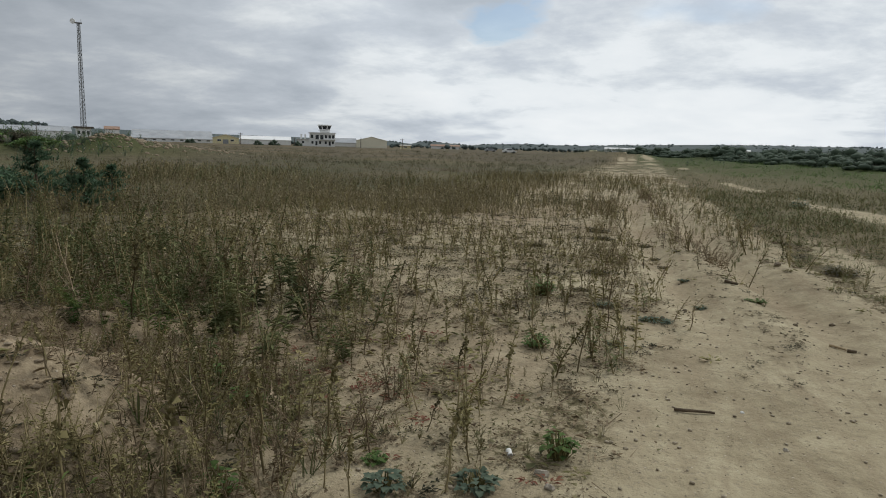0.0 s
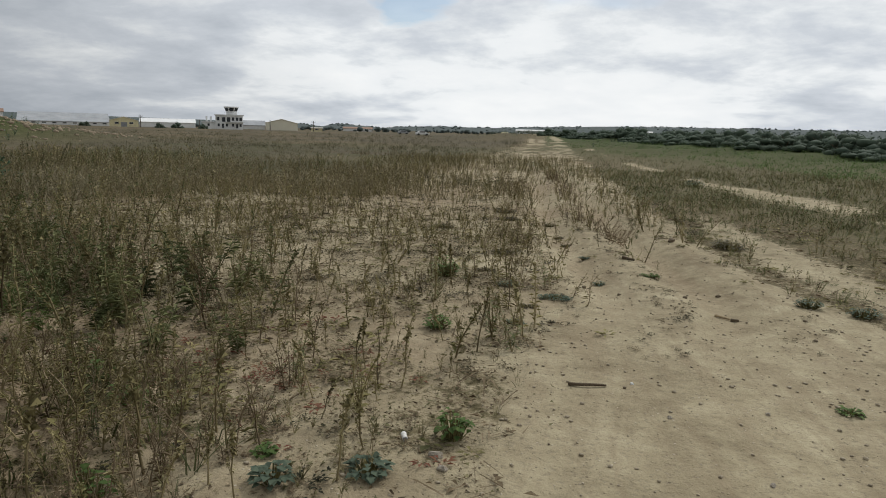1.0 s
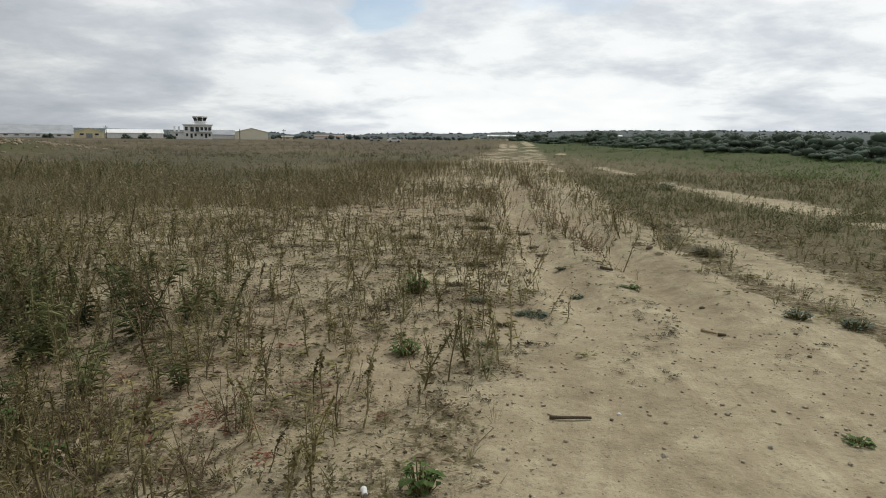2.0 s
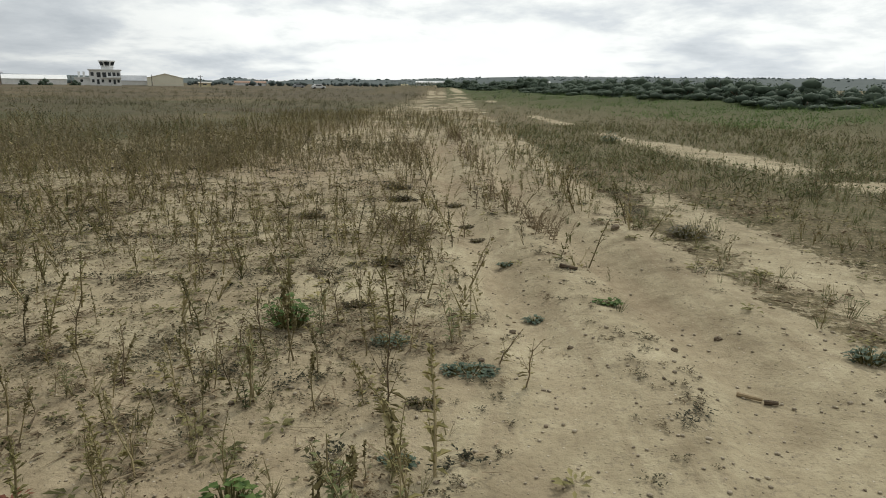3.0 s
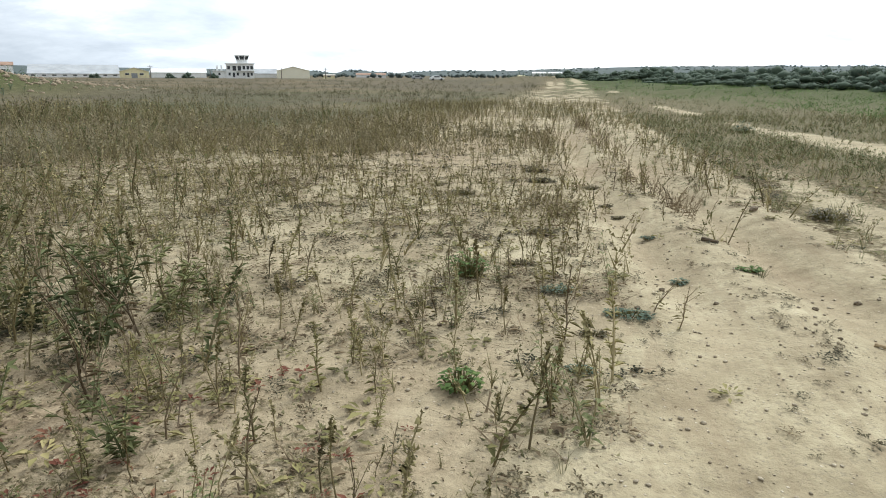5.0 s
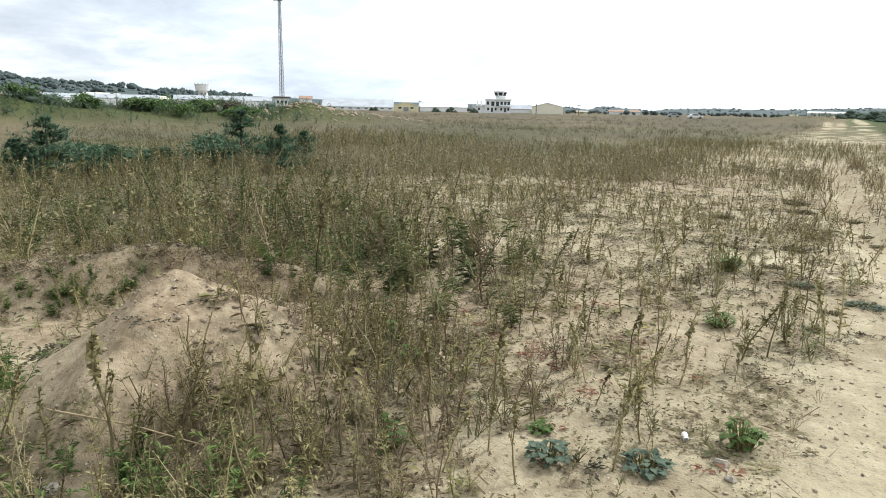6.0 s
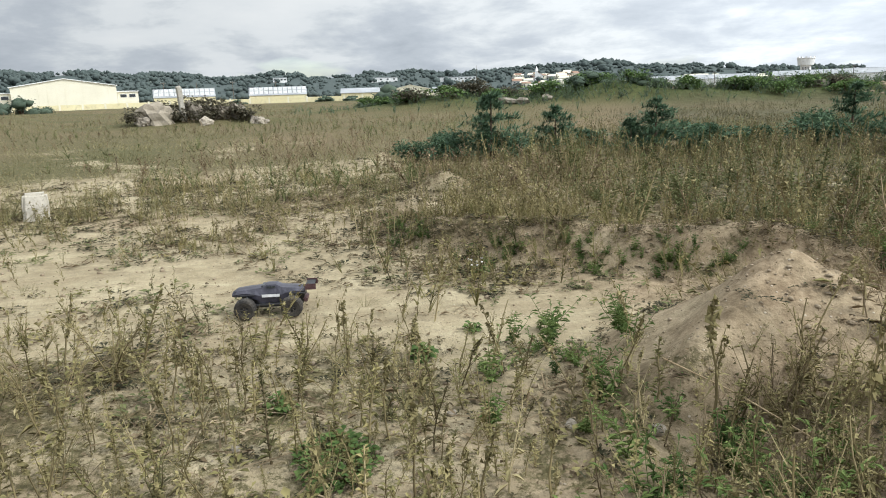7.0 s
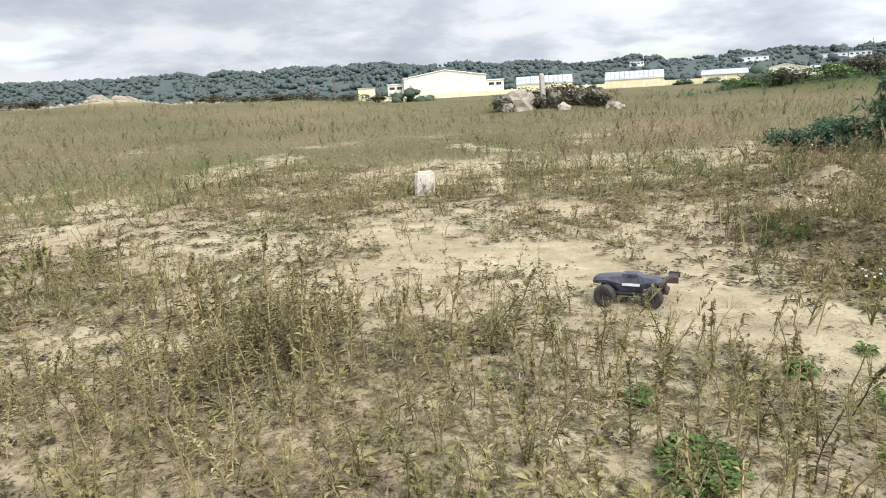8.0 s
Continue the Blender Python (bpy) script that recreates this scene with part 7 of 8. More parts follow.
def pine(x, y, h, seed, wide=0.5):
    """A young pine: whorls of drooping boughs thick with needles."""
    r = np.random.default_rng(seed)
    z = float(height(np.array([x]), np.array([y]))[0])
    b = thing("pine_sapling", pose(x, y, z), "young dark green pine sapling among tall weeds", "sapling", "pine saplings")
    part("trunk", tube(bmesh.new(), (0, 0, -0.1), (0, 0, h), 0.03 * h, 0.006, 7), M_BARK, b)
    for w in range(9):
        f = (w + r.uniform(0.2, 1.0)) / 9
        s = Sprig()
        for j in range(8):
            a = r.uniform(0, 6.28)
            ln = wide * h * (1.12 - f) * r.uniform(0.6, 1.25)
            tip = np.array((math.cos(a) * ln, math.sin(a) * ln, h * f * 0.94 + ln * r.uniform(0.0, 0.45)))
            base = np.array((0, 0, h * f))
            s.stem([base, tip], 0.008 * h, 0.003 * h, 3, 0)
            for _ in range(30):
                q = base + (tip - base) * r.uniform(0.15, 1.05)
                s.blade(q, r.normal(0, 1, 3) + (tip - base) / ln * 1.2 + (0, 0, 0.5), r.uniform(0.08, 0.15) * h * 0.8, 0.034, 1, 0.05)
        v, f2, m = s.done()
        me = flat_mesh("bough", v, f2, [M_BARK, M_NEEDLE], m, {"tone": np.clip(r.normal(0.5, 0.2, len(v)), 0, 1)})
        o = new("bough", me)
        o.parent = b


for i, (x, y, h, w) in enumerate(((-15.2, 4.35, 1.6, 0.62), (-16.4, 6.4, 1.15, 0.7), (-15.0, 8.4, 1.3, 0.68), (-14.2, 13.2, 1.45, 0.68), (-14.9, 7.7, 0.85, 0.65), (-13.2, 14.6, 0.9, 0.65),
                                  (-11.6, 12.0, 1.1, 0.65))):
    pine(x, y, h, 70 + i, w)

RR = random.Random(11)


def boulder(x, y, rx, ry, rz, m, label, tilt=0.0, sub=3, group="rubble blocks"):
    z = float(height(np.array([x]), np.array([y]))[0])
    rx, ry, rz = rx * 0.95, ry * 0.95, rz * 0.95
    bm = lump(RR, rx, ry, rz, 0.55, sub)
    solid("boulder", bm, m, pose(x, y, z + rz * 0.45, tilt, tilt * 0.6, RR.uniform(0, 180)), label, "rock", group)


def rubble_pile():
    d = 44
    for az, dd, rx, ry, rz, m, lab in ((100.2, 0, 1.15, 0.8, 0.85, M_SPOIL, "large tan boulder in the rubble pile"), (98.4, 0.6, 0.5, 0.5, 0.5, M_BUFF, "buff stone in the rubble pile"),
                                       (96.7, -1.6, 0.4, 0.3, 0.32, M_STONE, "pale broken block before the rubble pile"), (97.6, 0.4, 0.45, 0.45, 0.75, M_BUFF, "grey broken block in the rubble pile"),
                                       (93.0, -0.6, 0.7, 0.3, 0.25, M_BUFF, "pale slab leaning on the rubble pile"), (92.4, -1.2, 0.4, 0.3, 0.25, M_STONE, "pale broken slab by the rubble pile"),
                                       (95.6, 0.6, 0.8, 0.6, 0.5, M_BUFF, "greyish boulder in the rubble pile"), (94.3, 0.8, 0.7, 0.5, 0.6, M_BUFF, "grey boulder in the rubble pile"),
                                       (101.3, -0.3, 0.5, 0.4, 0.35, M_BUFF, "buff stone in the rubble pile")):
        x, y = bearing(az, d + dd)
        boulder(x, y, rx, ry, rz, m, lab, 25 if "slab" in lab else RR.uniform(-15, 15))
    x, y = bearing(98.3, d)
    b = thing("concrete_post", pose(x, y, float(height(np.array([x]), np.array([y]))[0]) - 0.2, 4, 3, 20), "broken upright concrete post in the rubble", "post")
    bm = boxed(-0.17, 0.17, -0.16, 0.16, 0, 2.25, bevel=0.04)
    for v in bm.verts:
        v.co += Vector((noise.noise(v.co * 2) * 0.06, noise.noise(v.co * 2.3 + Vector((9, 0, 0))) * 0.05, noise.noise(v.co * 3) * 0.05 * (v.co.z > 1.5)))
    part("shaft", bm, M_CONCRETE, b)
    part("rebar", tube(bmesh.new(), (0.05, 0.03, 2.2), (0.12, 0.06, 2.42), 0.012, 0.012, 6), M_DEADWOOD, b)
    for az, dd, h, w in ((99.2, 0.9, 1.2, 1.7), (97.2, 1.0, 1.35, 1.8), (95.2, 0.4, 1.3, 1.8), (101.4, 0.4, 1.1, 1.6), (93.8, 0.2, 1.0, 1.6), (98.2, -0.2, 0.9, 1.4), (96.2, -0.3, 0.9, 1.4)):
        x, y = bearing(az, d + dd)
        bush(x, y, h, w, RR.randrange(9), "tangled dull bush over the rubble pile", "rubble bushes")
    # stones of the scree by the mast and on the green mound
    for az, d2, s in ((77.0, 55, 0.5), (72.2, 52, 0.55), (71.0, 52, 0.5), (69.0, 52, 0.45), (49.0, 57, 0.5), (133, 70, 0.9), (131, 71, 0.7)):
        x, y = bearing(az, d2)
        boulder(x, y, s * 1.4, s * 0.8, s * 0.7, M_BUFF, "buff stone half sunk in a green mound", 8, 2, "mound stones")


rubble_pile()


def stones(name, x, y, size, m, label, flat=0.7, sub=1):
    """Loose stones as one mesh."""
    r = np.random.default_rng(len(x))
    kinds = []
    for _ in range(8):
        bm = lump(RR, 1, 0.8, flat, 0.5, sub)
        bm.verts.ensure_lookup_table()
        kinds.append((np.array([v.co[:] for v in bm.verts]), np.array([[v.index for v in f.verts] for f in bm.faces]), None))
        bm.free()
    kinds = [(v, f, np.zeros(len(f), int)) for v, f, _ in kinds]
    scatter(name, kinds, x, y, size, [m], label, "stones", 1.0, -np.minimum(0.35 * size, 0.005), None, 0.0)


x, y = rng.normal(0, 1, 900), rng.normal(0, 1, 900)
sc = np.array(SCREE)
kk = rng.random(900) * (len(SCREE) - 1)
ii = kk.astype(int)
base = sc[ii] + (sc[ii + 1] - sc[ii]) * (kk - ii)[:, None]
stones("scree", base[:, 0] + x * 2.2, base[:, 1] + y * 2.2 - 1.5, np.clip(rng.gamma(1.6, 0.07, 900), 0.04, 0.3), M_SOILCLOD, "brown broken scree below the mast", 0.5)

sx, sy = bearing(132, 62)
ga = rng.normal(0, 1, (2, 420))
stones("spoil_heap_lumps", sx + ga[0] * 5.0 + ga[1] * 0.9, sy - ga[0] * 4.4 + ga[1] * 0.9, np.clip(rng.gamma(1.6, 0.10, 420), 0.06, 0.5), M_SPOIL, "tumbled lumps of pale spoil on a low heap", 0.6)
M_SANDCRUMB = material("sand_crumb", (0.17, 0.135, 0.09), (0.48, 0.41, 0.30), 28, 90, 0.95, 0.4)
# gravel and clods of the track and the yard
gx, gy = sown(-1.5, 5.5, 1.2, 10.5, 120, lambda x, y: 0.15 + 0.6 * (vnoise(x, y, 1.0, 51) > 0.45))
stones("track_gravel", gx, gy, np.clip(rng.gamma(1.6, 0.0042, len(gx)), 0.003, 0.019), M_SANDCRUMB, "pale gravel scattered over the track", 0.42)
gx, gy = sown(-1.2, 5.0, 1.6, 12, 18, lambda x, y: 0.25 + 0.75 * (vnoise(x, y, 0.6, 54) > 0.45))
stones("track_crumbs", gx, gy, np.clip(rng.gamma(1.5, 0.0045, len(gx)), 0.004, 0.017), M_SANDCRUMB, "pale crumbs and pebbles thick on the track", 0.6)
gx, gy = sown(-2.5, 4.5, 2.0, 20, 9, lambda x, y: 0.10 + 0.9 * (vnoise(x, y, 0.7, 52) > 0.6))
stones("track_clods", gx, gy, np.clip(rng.gamma(0.9, 0.0060, len(gx)), 0.003, 0.030), M_CLOD, "small dark clods of earth on the track", 0.5)
gx, gy = sown(-9, -1, -6, 4.5, 34, lambda x, y: 0.2 + 0.6 * (vnoise(x, y, 0.8, 53) > 0.5))
stones("yard_gravel", gx, gy, np.clip(rng.gamma(2.0, 0.006, len(gx)), 0.005, 0.03), M_SOILCLOD, "pale pebbles and crumbs of soil on the yard", 0.7)
gx, gy = rng.normal(-2.95, 0.5, 200), rng.normal(2.0, 0.5, 200)
stones("jump_clods", gx, gy, np.clip(rng.gamma(1.6, 0.0045, 200), 0.004, 0.024), M_SOILCLOD, "crumbled clods on the jump", 0.7)
bp = np.array(BERM)
kk = rng.random(520) * (len(BERM) - 1.001)
ii = kk.astype(int)
base = bp[ii] + (bp[ii + 1] - bp[ii]) * (kk - ii)[:, None]
stones("berm_clods", base[:, 0] + rng.normal(0.12, 0.28, 520), base[:, 1] + rng.normal(-0.08, 0.28, 520), np.clip(rng.gamma(1.2, 0.006, 520), 0.005, 0.04), M_SOILCLOD, "broken lumps of dry soil along the berm", 0.6)
gx, gy = rng.normal(-3.08, 0.22, 70), rng.normal(2.34, 0.2, 70)
stones("crest_slabs", gx, gy, np.clip(rng.gamma(1.6, 0.007, 70), 0.005, 0.035), M_SOILCLOD, "flat slabs of cracked crust on the crest of the jump", 0.22)

# ---- single things on the ground ----


def ground_z(x, y):
    return float(height(np.array([x]), np.array([y]))[0])


M_BLOCK = material("weathered_block_stone", (0.40, 0.365, 0.30), (0.60, 0.56, 0.48), 8, 60, 0.92, 0.5, spots=(0.22, 0.205, 0.165))


def stone_block():
    x, y = -10.36, -3.68
    bm = bmesh.new()
    box(bm, -0.17, 0.17, -0.13, 0.13, -0.1, 0.40, 0.035)
    bmesh.ops.subdivide_edges(bm, edges=bm.edges[:], cuts=2, use_grid_fill=True)
    for v in bm.verts:
        k = 1 - 0.14 * max(v.co.z, 0) / 0.42
        v.co.x *= k
        v.co.y *= k
        v.co += Vector((noise.noise(v.co * 6), noise.noise(v.co * 6 + Vector((5, 0, 0))), noise.noise(v.co * 5 + Vector((0, 7, 0))))) * 0.018
    solid("stone_block", bm, M_BLOCK, pose(x, y, ground_z(x, y) - 0.02, 0, 2, 108), "upright weathered pale stone block on sand", "stone block")


stone_block()


def rc_car():
    """A model stadium truck: shell, chassis, four wheels on arms, rear wing."""
    x, y = -5.17, -0.38
    c = thing("model_truck", pose(x, y, ground_z(x, y) + 0.006, 0, 0, -97), "dusty grey-violet radio-controlled truck with chunky black tyres", "model car")
    # x ahead, y to the left
    bm = boxed(-0.17, 0.17, -0.055, 0.055, 0.055, 0.075, bevel=0.006)
    part("chassis", bm, M_BLACK, c)
    for sx in (-0.17, 0.17):
        for sy in (-1, 1):
            tyre = bmesh.new()
            n, prof = 40, [(0.030, 0.040), (0.062, 0.046), (0.076, 0.040), (0.080, 0.020), (0.080, -0.020), (0.076, -0.040), (0.062, -0.046), (0.030, -0.040)]
            rings = []
            for i in range(n):
                a = 2 * math.pi * i / n
                lug = 0.0035 if i % 2 else 0.0
                rings.append([tyre.verts.new((sx + (r - lug * (r > 0.07)) * math.cos(a), sy * 0.150 + w, 0.080 + (r - lug * (r > 0.07)) * math.sin(a))) for r, w in prof])
            for i in range(n):
                for k in range(len(prof)):
                    a, b = rings[i], rings[(i + 1) % n]
                    tyre.faces.new((a[k], a[(k + 1) % 8], b[(k + 1) % 8], b[k]))
            bmesh.ops.recalc_face_normals(tyre, faces=tyre.faces)
            w = part("wheel", tyre, M_RUBBER, c, "chunky dusty black tyre")
            rim = bmesh.new()
            tube(rim, (sx, sy * 0.150 - 0.03, 0.080), (sx, sy * 0.150 + 0.03, 0.080), 0.046, 0.046, 20)
            part("rim", rim, M_BLACK, w)
            for j in range(6):
                a = 2 * math.pi * j / 6
                sp = tube(bmesh.new(), (sx + 0.008 * math.cos(a), sy * 0.184, 0.080 + 0.008 * math.sin(a)), (sx + 0.045 * math.cos(a), sy * 0.182, 0.080 + 0.045 * math.sin(a)), 0.006, 0.006, 6)
                part("spoke", sp, M_RUBBER, w)
            part("suspension_arm", tube(bmesh.new(), (sx * 0.9, sy * 0.04, 0.075), (sx, sy * 0.115, 0.078), 0.010, 0.008, 6), M_BLACK, c)
            part("shock_absorber", tube(bmesh.new(), (sx * 0.94, sy * 0.055, 0.150), (sx * 1.0, sy * 0.10, 0.082), 0.011, 0.009, 8), M_STEEL, c)
    shell = bmesh.new()
    secs = [(0.275, 0.056, 0.150, 0.172), (0.245, 0.074, 0.150, 0.192), (0.17, 0.082, 0.158, 0.200), (0.105, 0.080, 0.128, 0.205), (0.065, 0.078, 0.100, 0.208), (0.02, 0.066, 0.096, 0.227), (-0.05, 0.064, 0.096, 0.227),
            (-0.085, 0.074, 0.100, 0.207), (-0.125, 0.076, 0.136, 0.202), (-0.20, 0.078, 0.158, 0.196), (-0.26, 0.060, 0.158, 0.186)]
    rows = []
    for sx, hw, z0, z1 in secs:
        rows.append([shell.verts.new(p) for p in ((sx, -hw, z0), (sx, -hw * 1.05, (z0 + z1) / 2), (sx, -hw * 0.72, z1), (sx, 0, z1 + 0.006), (sx, hw * 0.72, z1), (sx, hw * 1.05, (z0 + z1) / 2), (sx, hw, z0))])
    for a, b in zip(rows, rows[1:]):
        for k in range(6):
            shell.faces.new((a[k], a[k + 1], b[k + 1], b[k]))
    shell.faces.new(rows[0][::-1])
    shell.faces.new(rows[-1])
    bmesh.ops.recalc_face_normals(shell, faces=shell.faces)
    s = part("bodyshell", shell, M_SHELL, c, "grey-violet scuffed plastic shell")
    for sy in (-1, 1):
        part("side_decal", boxed(-0.075, 0.055, sy * 0.0825 - 0.001, sy * 0.0825 + 0.001, 0.142, 0.163), M_DECAL, s, "white side lettering as a plain bar")
        part("side_window", boxed(-0.045, 0.02, sy * 0.060 - 0.003, sy * 0.060 + 0.003, 0.204, 0.220, bevel=0.002), M_PANE, s)
        for sx in (-0.20, 0.17):
            part("fender_edge", tube(bmesh.new(), (sx - 0.06, sy * 0.083, 0.160), (sx + 0.06, sy * 0.083, 0.162), 0.006, 0.006, 6), M_BLACK, s)
        part("side_guard", tube(bmesh.new(), (-0.11, sy * 0.085, 0.086), (0.10, sy * 0.085, 0.086), 0.010, 0.010, 7), M_BLACK, c)
    part("windscreen", boxed(0.030, 0.058, -0.048, 0.048, 0.210, 0.223, bevel=0.002), M_PANE, s)
    for sx in (-0.165, 0.165):
        part("shock_tower", boxed(sx - 0.006, sx + 0.006, -0.060, 0.060, 0.075, 0.155, bevel=0.003), M_BLACK, c)
    wing = part("rear_wing", boxed(-0.335, -0.265, -0.080, 0.080, 0.208, 0.216, bevel=0.003), M_BLACK, c, "black rear wing")
    for sy in (-1, 1):
        part("end_plate", boxed(-0.345, -0.262, sy * 0.083 - 0.003, sy * 0.083 + 0.003, 0.182, 0.226, bevel=0.002), M_REDP, wing, "dull red end plate")
        part("wing_mount", tube(bmesh.new(), (-0.20, sy * 0.03, 0.15), (-0.29, sy * 0.03, 0.210), 0.006, 0.006, 6), M_BLACK, c)
    part("rear_bumper", boxed(-0.275, -0.245, -0.07, 0.07, 0.085, 0.115, bevel=0.005), M_REDP, c, "faded red bumper")
    part("front_bumper", boxed(0.235, 0.265, -0.06, 0.06, 0.07, 0.09, bevel=0.005), M_BLACK, c)


rc_car()


def stick(pts, r0, r1, m, label, category="stick", name="stick"):
    """A crooked branch through the given places, resting on the ground."""
    bm = bmesh.new()
    x0, y0 = pts[0][0], pts[0][1]
    z0 = ground_z(x0, y0)
    ps = [Vector((x - x0, y - y0, ground_z(x, y) - z0 + dz)) for x, y, dz in pts]
    n = len(ps) - 1
    for i in range(n):
        tube(bm, ps[i], ps[i + 1], r0 + (r1 - r0) * i / n, r0 + (r1 - r0) * (i + 1) / n, 7)
    bmesh.ops.remove_doubles(bm, verts=bm.verts, dist=0.0005)
    for v in bm.verts:
        v.co += Vector((noise.noise(v.co * 23), noise.noise(v.co * 23 + Vector((3, 0, 0))), noise.noise(v.co * 23 + Vector((0, 3, 0))))) * r0 * 0.35
    solid(name, bm, m, pose(x0, y0, z0), label, category, "fallen sticks")


stick([(0.33, 4.31, 0.012), (0.40, 4.30, 0.016), (0.47, 4.305, 0.018), (0.54, 4.325, 0.014), (0.57, 4.335, 0.010)], 0.012, 0.007, M_DEADWOOD, "dark rotten stick lying on the track")
stick([(1.16, 8.93, 0.02), (1.23, 8.91, 0.022), (1.31, 8.90, 0.018)], 0.022, 0.016, M_DEADWOOD, "short dark piece of wood on the track", "wood", "log")
stick([(1.76, 6.52, 0.012), (1.83, 6.50, 0.016), (1.89, 6.49, 0.012)], 0.014, 0.010, M_STRAW, "bleached broken stick on the track")
stick([(1.89, 6.46, 0.014), (1.96, 6.44, 0.014)], 0.016, 0.012, M_DEADWOOD, "short charred stick on the track")
stick([(-2.75, 1.45, 0.16), (-2.45, 1.62, 0.20), (-2.15, 1.86, 0.12), (-1.97, 2.05, 0.03)], 0.0045, 0.003, M_STRAW, "long bleached dry stalk across the foot of the mound")
stick([(-1.97, 2.05, 0.03), (-1.9, 2.02, 0.05), (-1.86, 2.05, 0.03)], 0.006, 0.003, M_STRAW, "thin forked end of a dry stalk")


def rock(x, y, s, m, label, flat=0.7):
    s = s * 0.75
    bm = lump(RR, s, s * 0.8, s * flat, 0.5, 2)
    solid("stone", bm, m, pose(x, y, ground_z(x, y) + s * flat * 0.35, 0, 0, RR.uniform(0, 360)), label, "stone", "loose stones", smooth=False)


for x, y, s, m, lab in ((2.08, 10.67, 0.075, M_CLOD, "fist-sized brown stone on the track"), (-1.36, 3.0, 0.028, M_STONE, "pale round stone among weeds"), (-0.35, 3.13, 0.05, M_STONE, "flat pale stone by the track"),
                        (0.75, 4.45, 0.018, M_LITTER, "small white pebble on the track"), (-0.30, 2.98, 0.035, M_STONE, "grey stone by the track"), (0.9, 3.9, 0.02, M_STONE, "small grey pebble on the track"),
                        (1.5, 4.1, 0.025, M_STONE, "small buff pebble on the track"), (1.25, 3.2, 0.022, M_STONE, "small buff pebble on the track"), (-2.6, 1.35, 0.05, M_STONE, "pale stone at the foot of the mound"),
                        (-2.85, 1.05, 0.045, M_STONE, "pale stone at the foot of the mound"), (-3.2, 0.55, 0.04, M_STONE, "pale stone on the yard"), (-3.1, -0.5, 0.035, M_STONE, "pale stone on the yard"),
                        (-2.7, -1.3, 0.04, M_STONE, "pale stone on the yard"), (-3.6, -2.0, 0.05, M_STONE, "pale stone on the yard"), (0.35, 6.9, 0.03, M_CLOD, "dark clod on the track"), (0.6, 7.5, 0.035, M_CLOD, "dark clod on the track"),
                        (0.95, 7.2, 0.028, M_CLOD, "dark clod on the track"), (1.6, 7.1, 0.03, M_CLOD, "dark clod on the track"), (2.0, 7.4, 0.035, M_CLOD, "dark clod on the track")):
    rock(x, y, s, m, lab)

# a crushed white can among the weeds, seen end on
cn = thing("crushed_can", pose(-0.55, 3.3, ground_z(-0.55, 3.3) + 0.014, 90, 0, 20), "small white crushed can among weeds", "can")
part("body", tube(bmesh.new(), (0, 0, -0.03), (0, 0, 0.03), 0.016, 0.014, 14), M_LITTER, cn)
part("end", tube(bmesh.new(), (0, 0, 0.03), (0, 0, 0.032), 0.012, 0.011, 14), M_ALU, cn)


def leaf_clump(x, y, wide, n, m, label, lift=0.16, size=0.10, seed=1, squash=0.5):
    """A clump of broad leaves on short stalks."""
    r = np.random.default_rng(seed)
    wide, size, lift = wide * 0.62, size * 0.62, lift * 0.8
    b = thing("leafy_clump", pose(x, y, ground_z(x, y)), label, "plant", "leafy clumps")
    s, st = Sprig(fine=True), Sprig()
    for _ in range(n):
        a, o = r.uniform(0, 6.28), wide * math.sqrt(r.random())
        p = np.array((math.cos(a) * o, math.sin(a) * o * squash, lift * r.uniform(0.25, 1.0) * (1.1 - 0.6 * o / wide)))
        st.stem([(p[0] * 0.5, p[1] * 0.5, -0.01), p], 0.004, 0.003)
        s.leaf(p, (math.cos(a) + r.normal(0, 0.5), math.sin(a) + r.normal(0, 0.5), r.uniform(-0.1, 0.5)), size * r.uniform(0.6, 1.3), r.uniform(0.6, 0.95))
    for nm, sp, mm in (("leafage", s, m), ("undergrowth", st, M_OLIVE)):
        v, f, _ = sp.done()
        o = tagged(new(nm, flat_mesh(nm, v, f, [mm], None, {"tone": np.clip(r.normal(0.5, 0.25, len(v)), 0, 1)})), kind="stuff")
        o.parent = b


leaf_clump(-2.88, -0.06, 0.38, 330, M_GREEN, "low bright green broad-leaved clump on sand", 0.11, 0.062, 1, 0.8)
leaf_clump(-0.70, 5.33, 0.17, 80, M_GREEN, "small dark green broad-leaved plant by the track", 0.16, 0.07, 2, 0.9)
leaf_clump(-1.05, 2.75, 0.12, 50, M_BUSH, "grey-green thistle rosette among weeds", 0.12, 0.08, 3, 1.0)
leaf_clump(-1.2, 3.02, 0.08, 40, M_GREEN, "small green rosette beside a pale stone", 0.06, 0.06, 4, 1.0)
leaf_clump(-0.30, 3.35, 0.12, 60, M_GREEN, "dark green weed by the track edge", 0.26, 0.07, 5, 0.8)
leaf_clump(-0.65, 2.92, 0.14, 70, M_BUSH, "grey-green rosette at the track edge", 0.10, 0.08, 6, 0.9)
leaf_clump(1.37, 7.96, 0.16, 70, M_GREEN, "flat green plant on the track", 0.05, 0.07, 7, 0.5)
leaf_clump(0.79, 7.82, 0.10, 50, M_BUSH, "dark flattened plant on the track", 0.06, 0.06, 8, 0.6)
leaf_clump(0.71, 9.35, 0.13, 60, M_BUSH, "dark flattened plant on the track", 0.06, 0.06, 9, 0.5)
leaf_clump(0.27, 6.72, 0.26, 170, M_BUSH, "spreading olive plant at the track edge", 0.05, 0.05, 10, 0.6)
leaf_clump(-5.65, 1.40, 0.11, 60, M_GREEN, "green plant with white flowers at the foot of the berm", 0.12, 0.06, 11, 0.9)
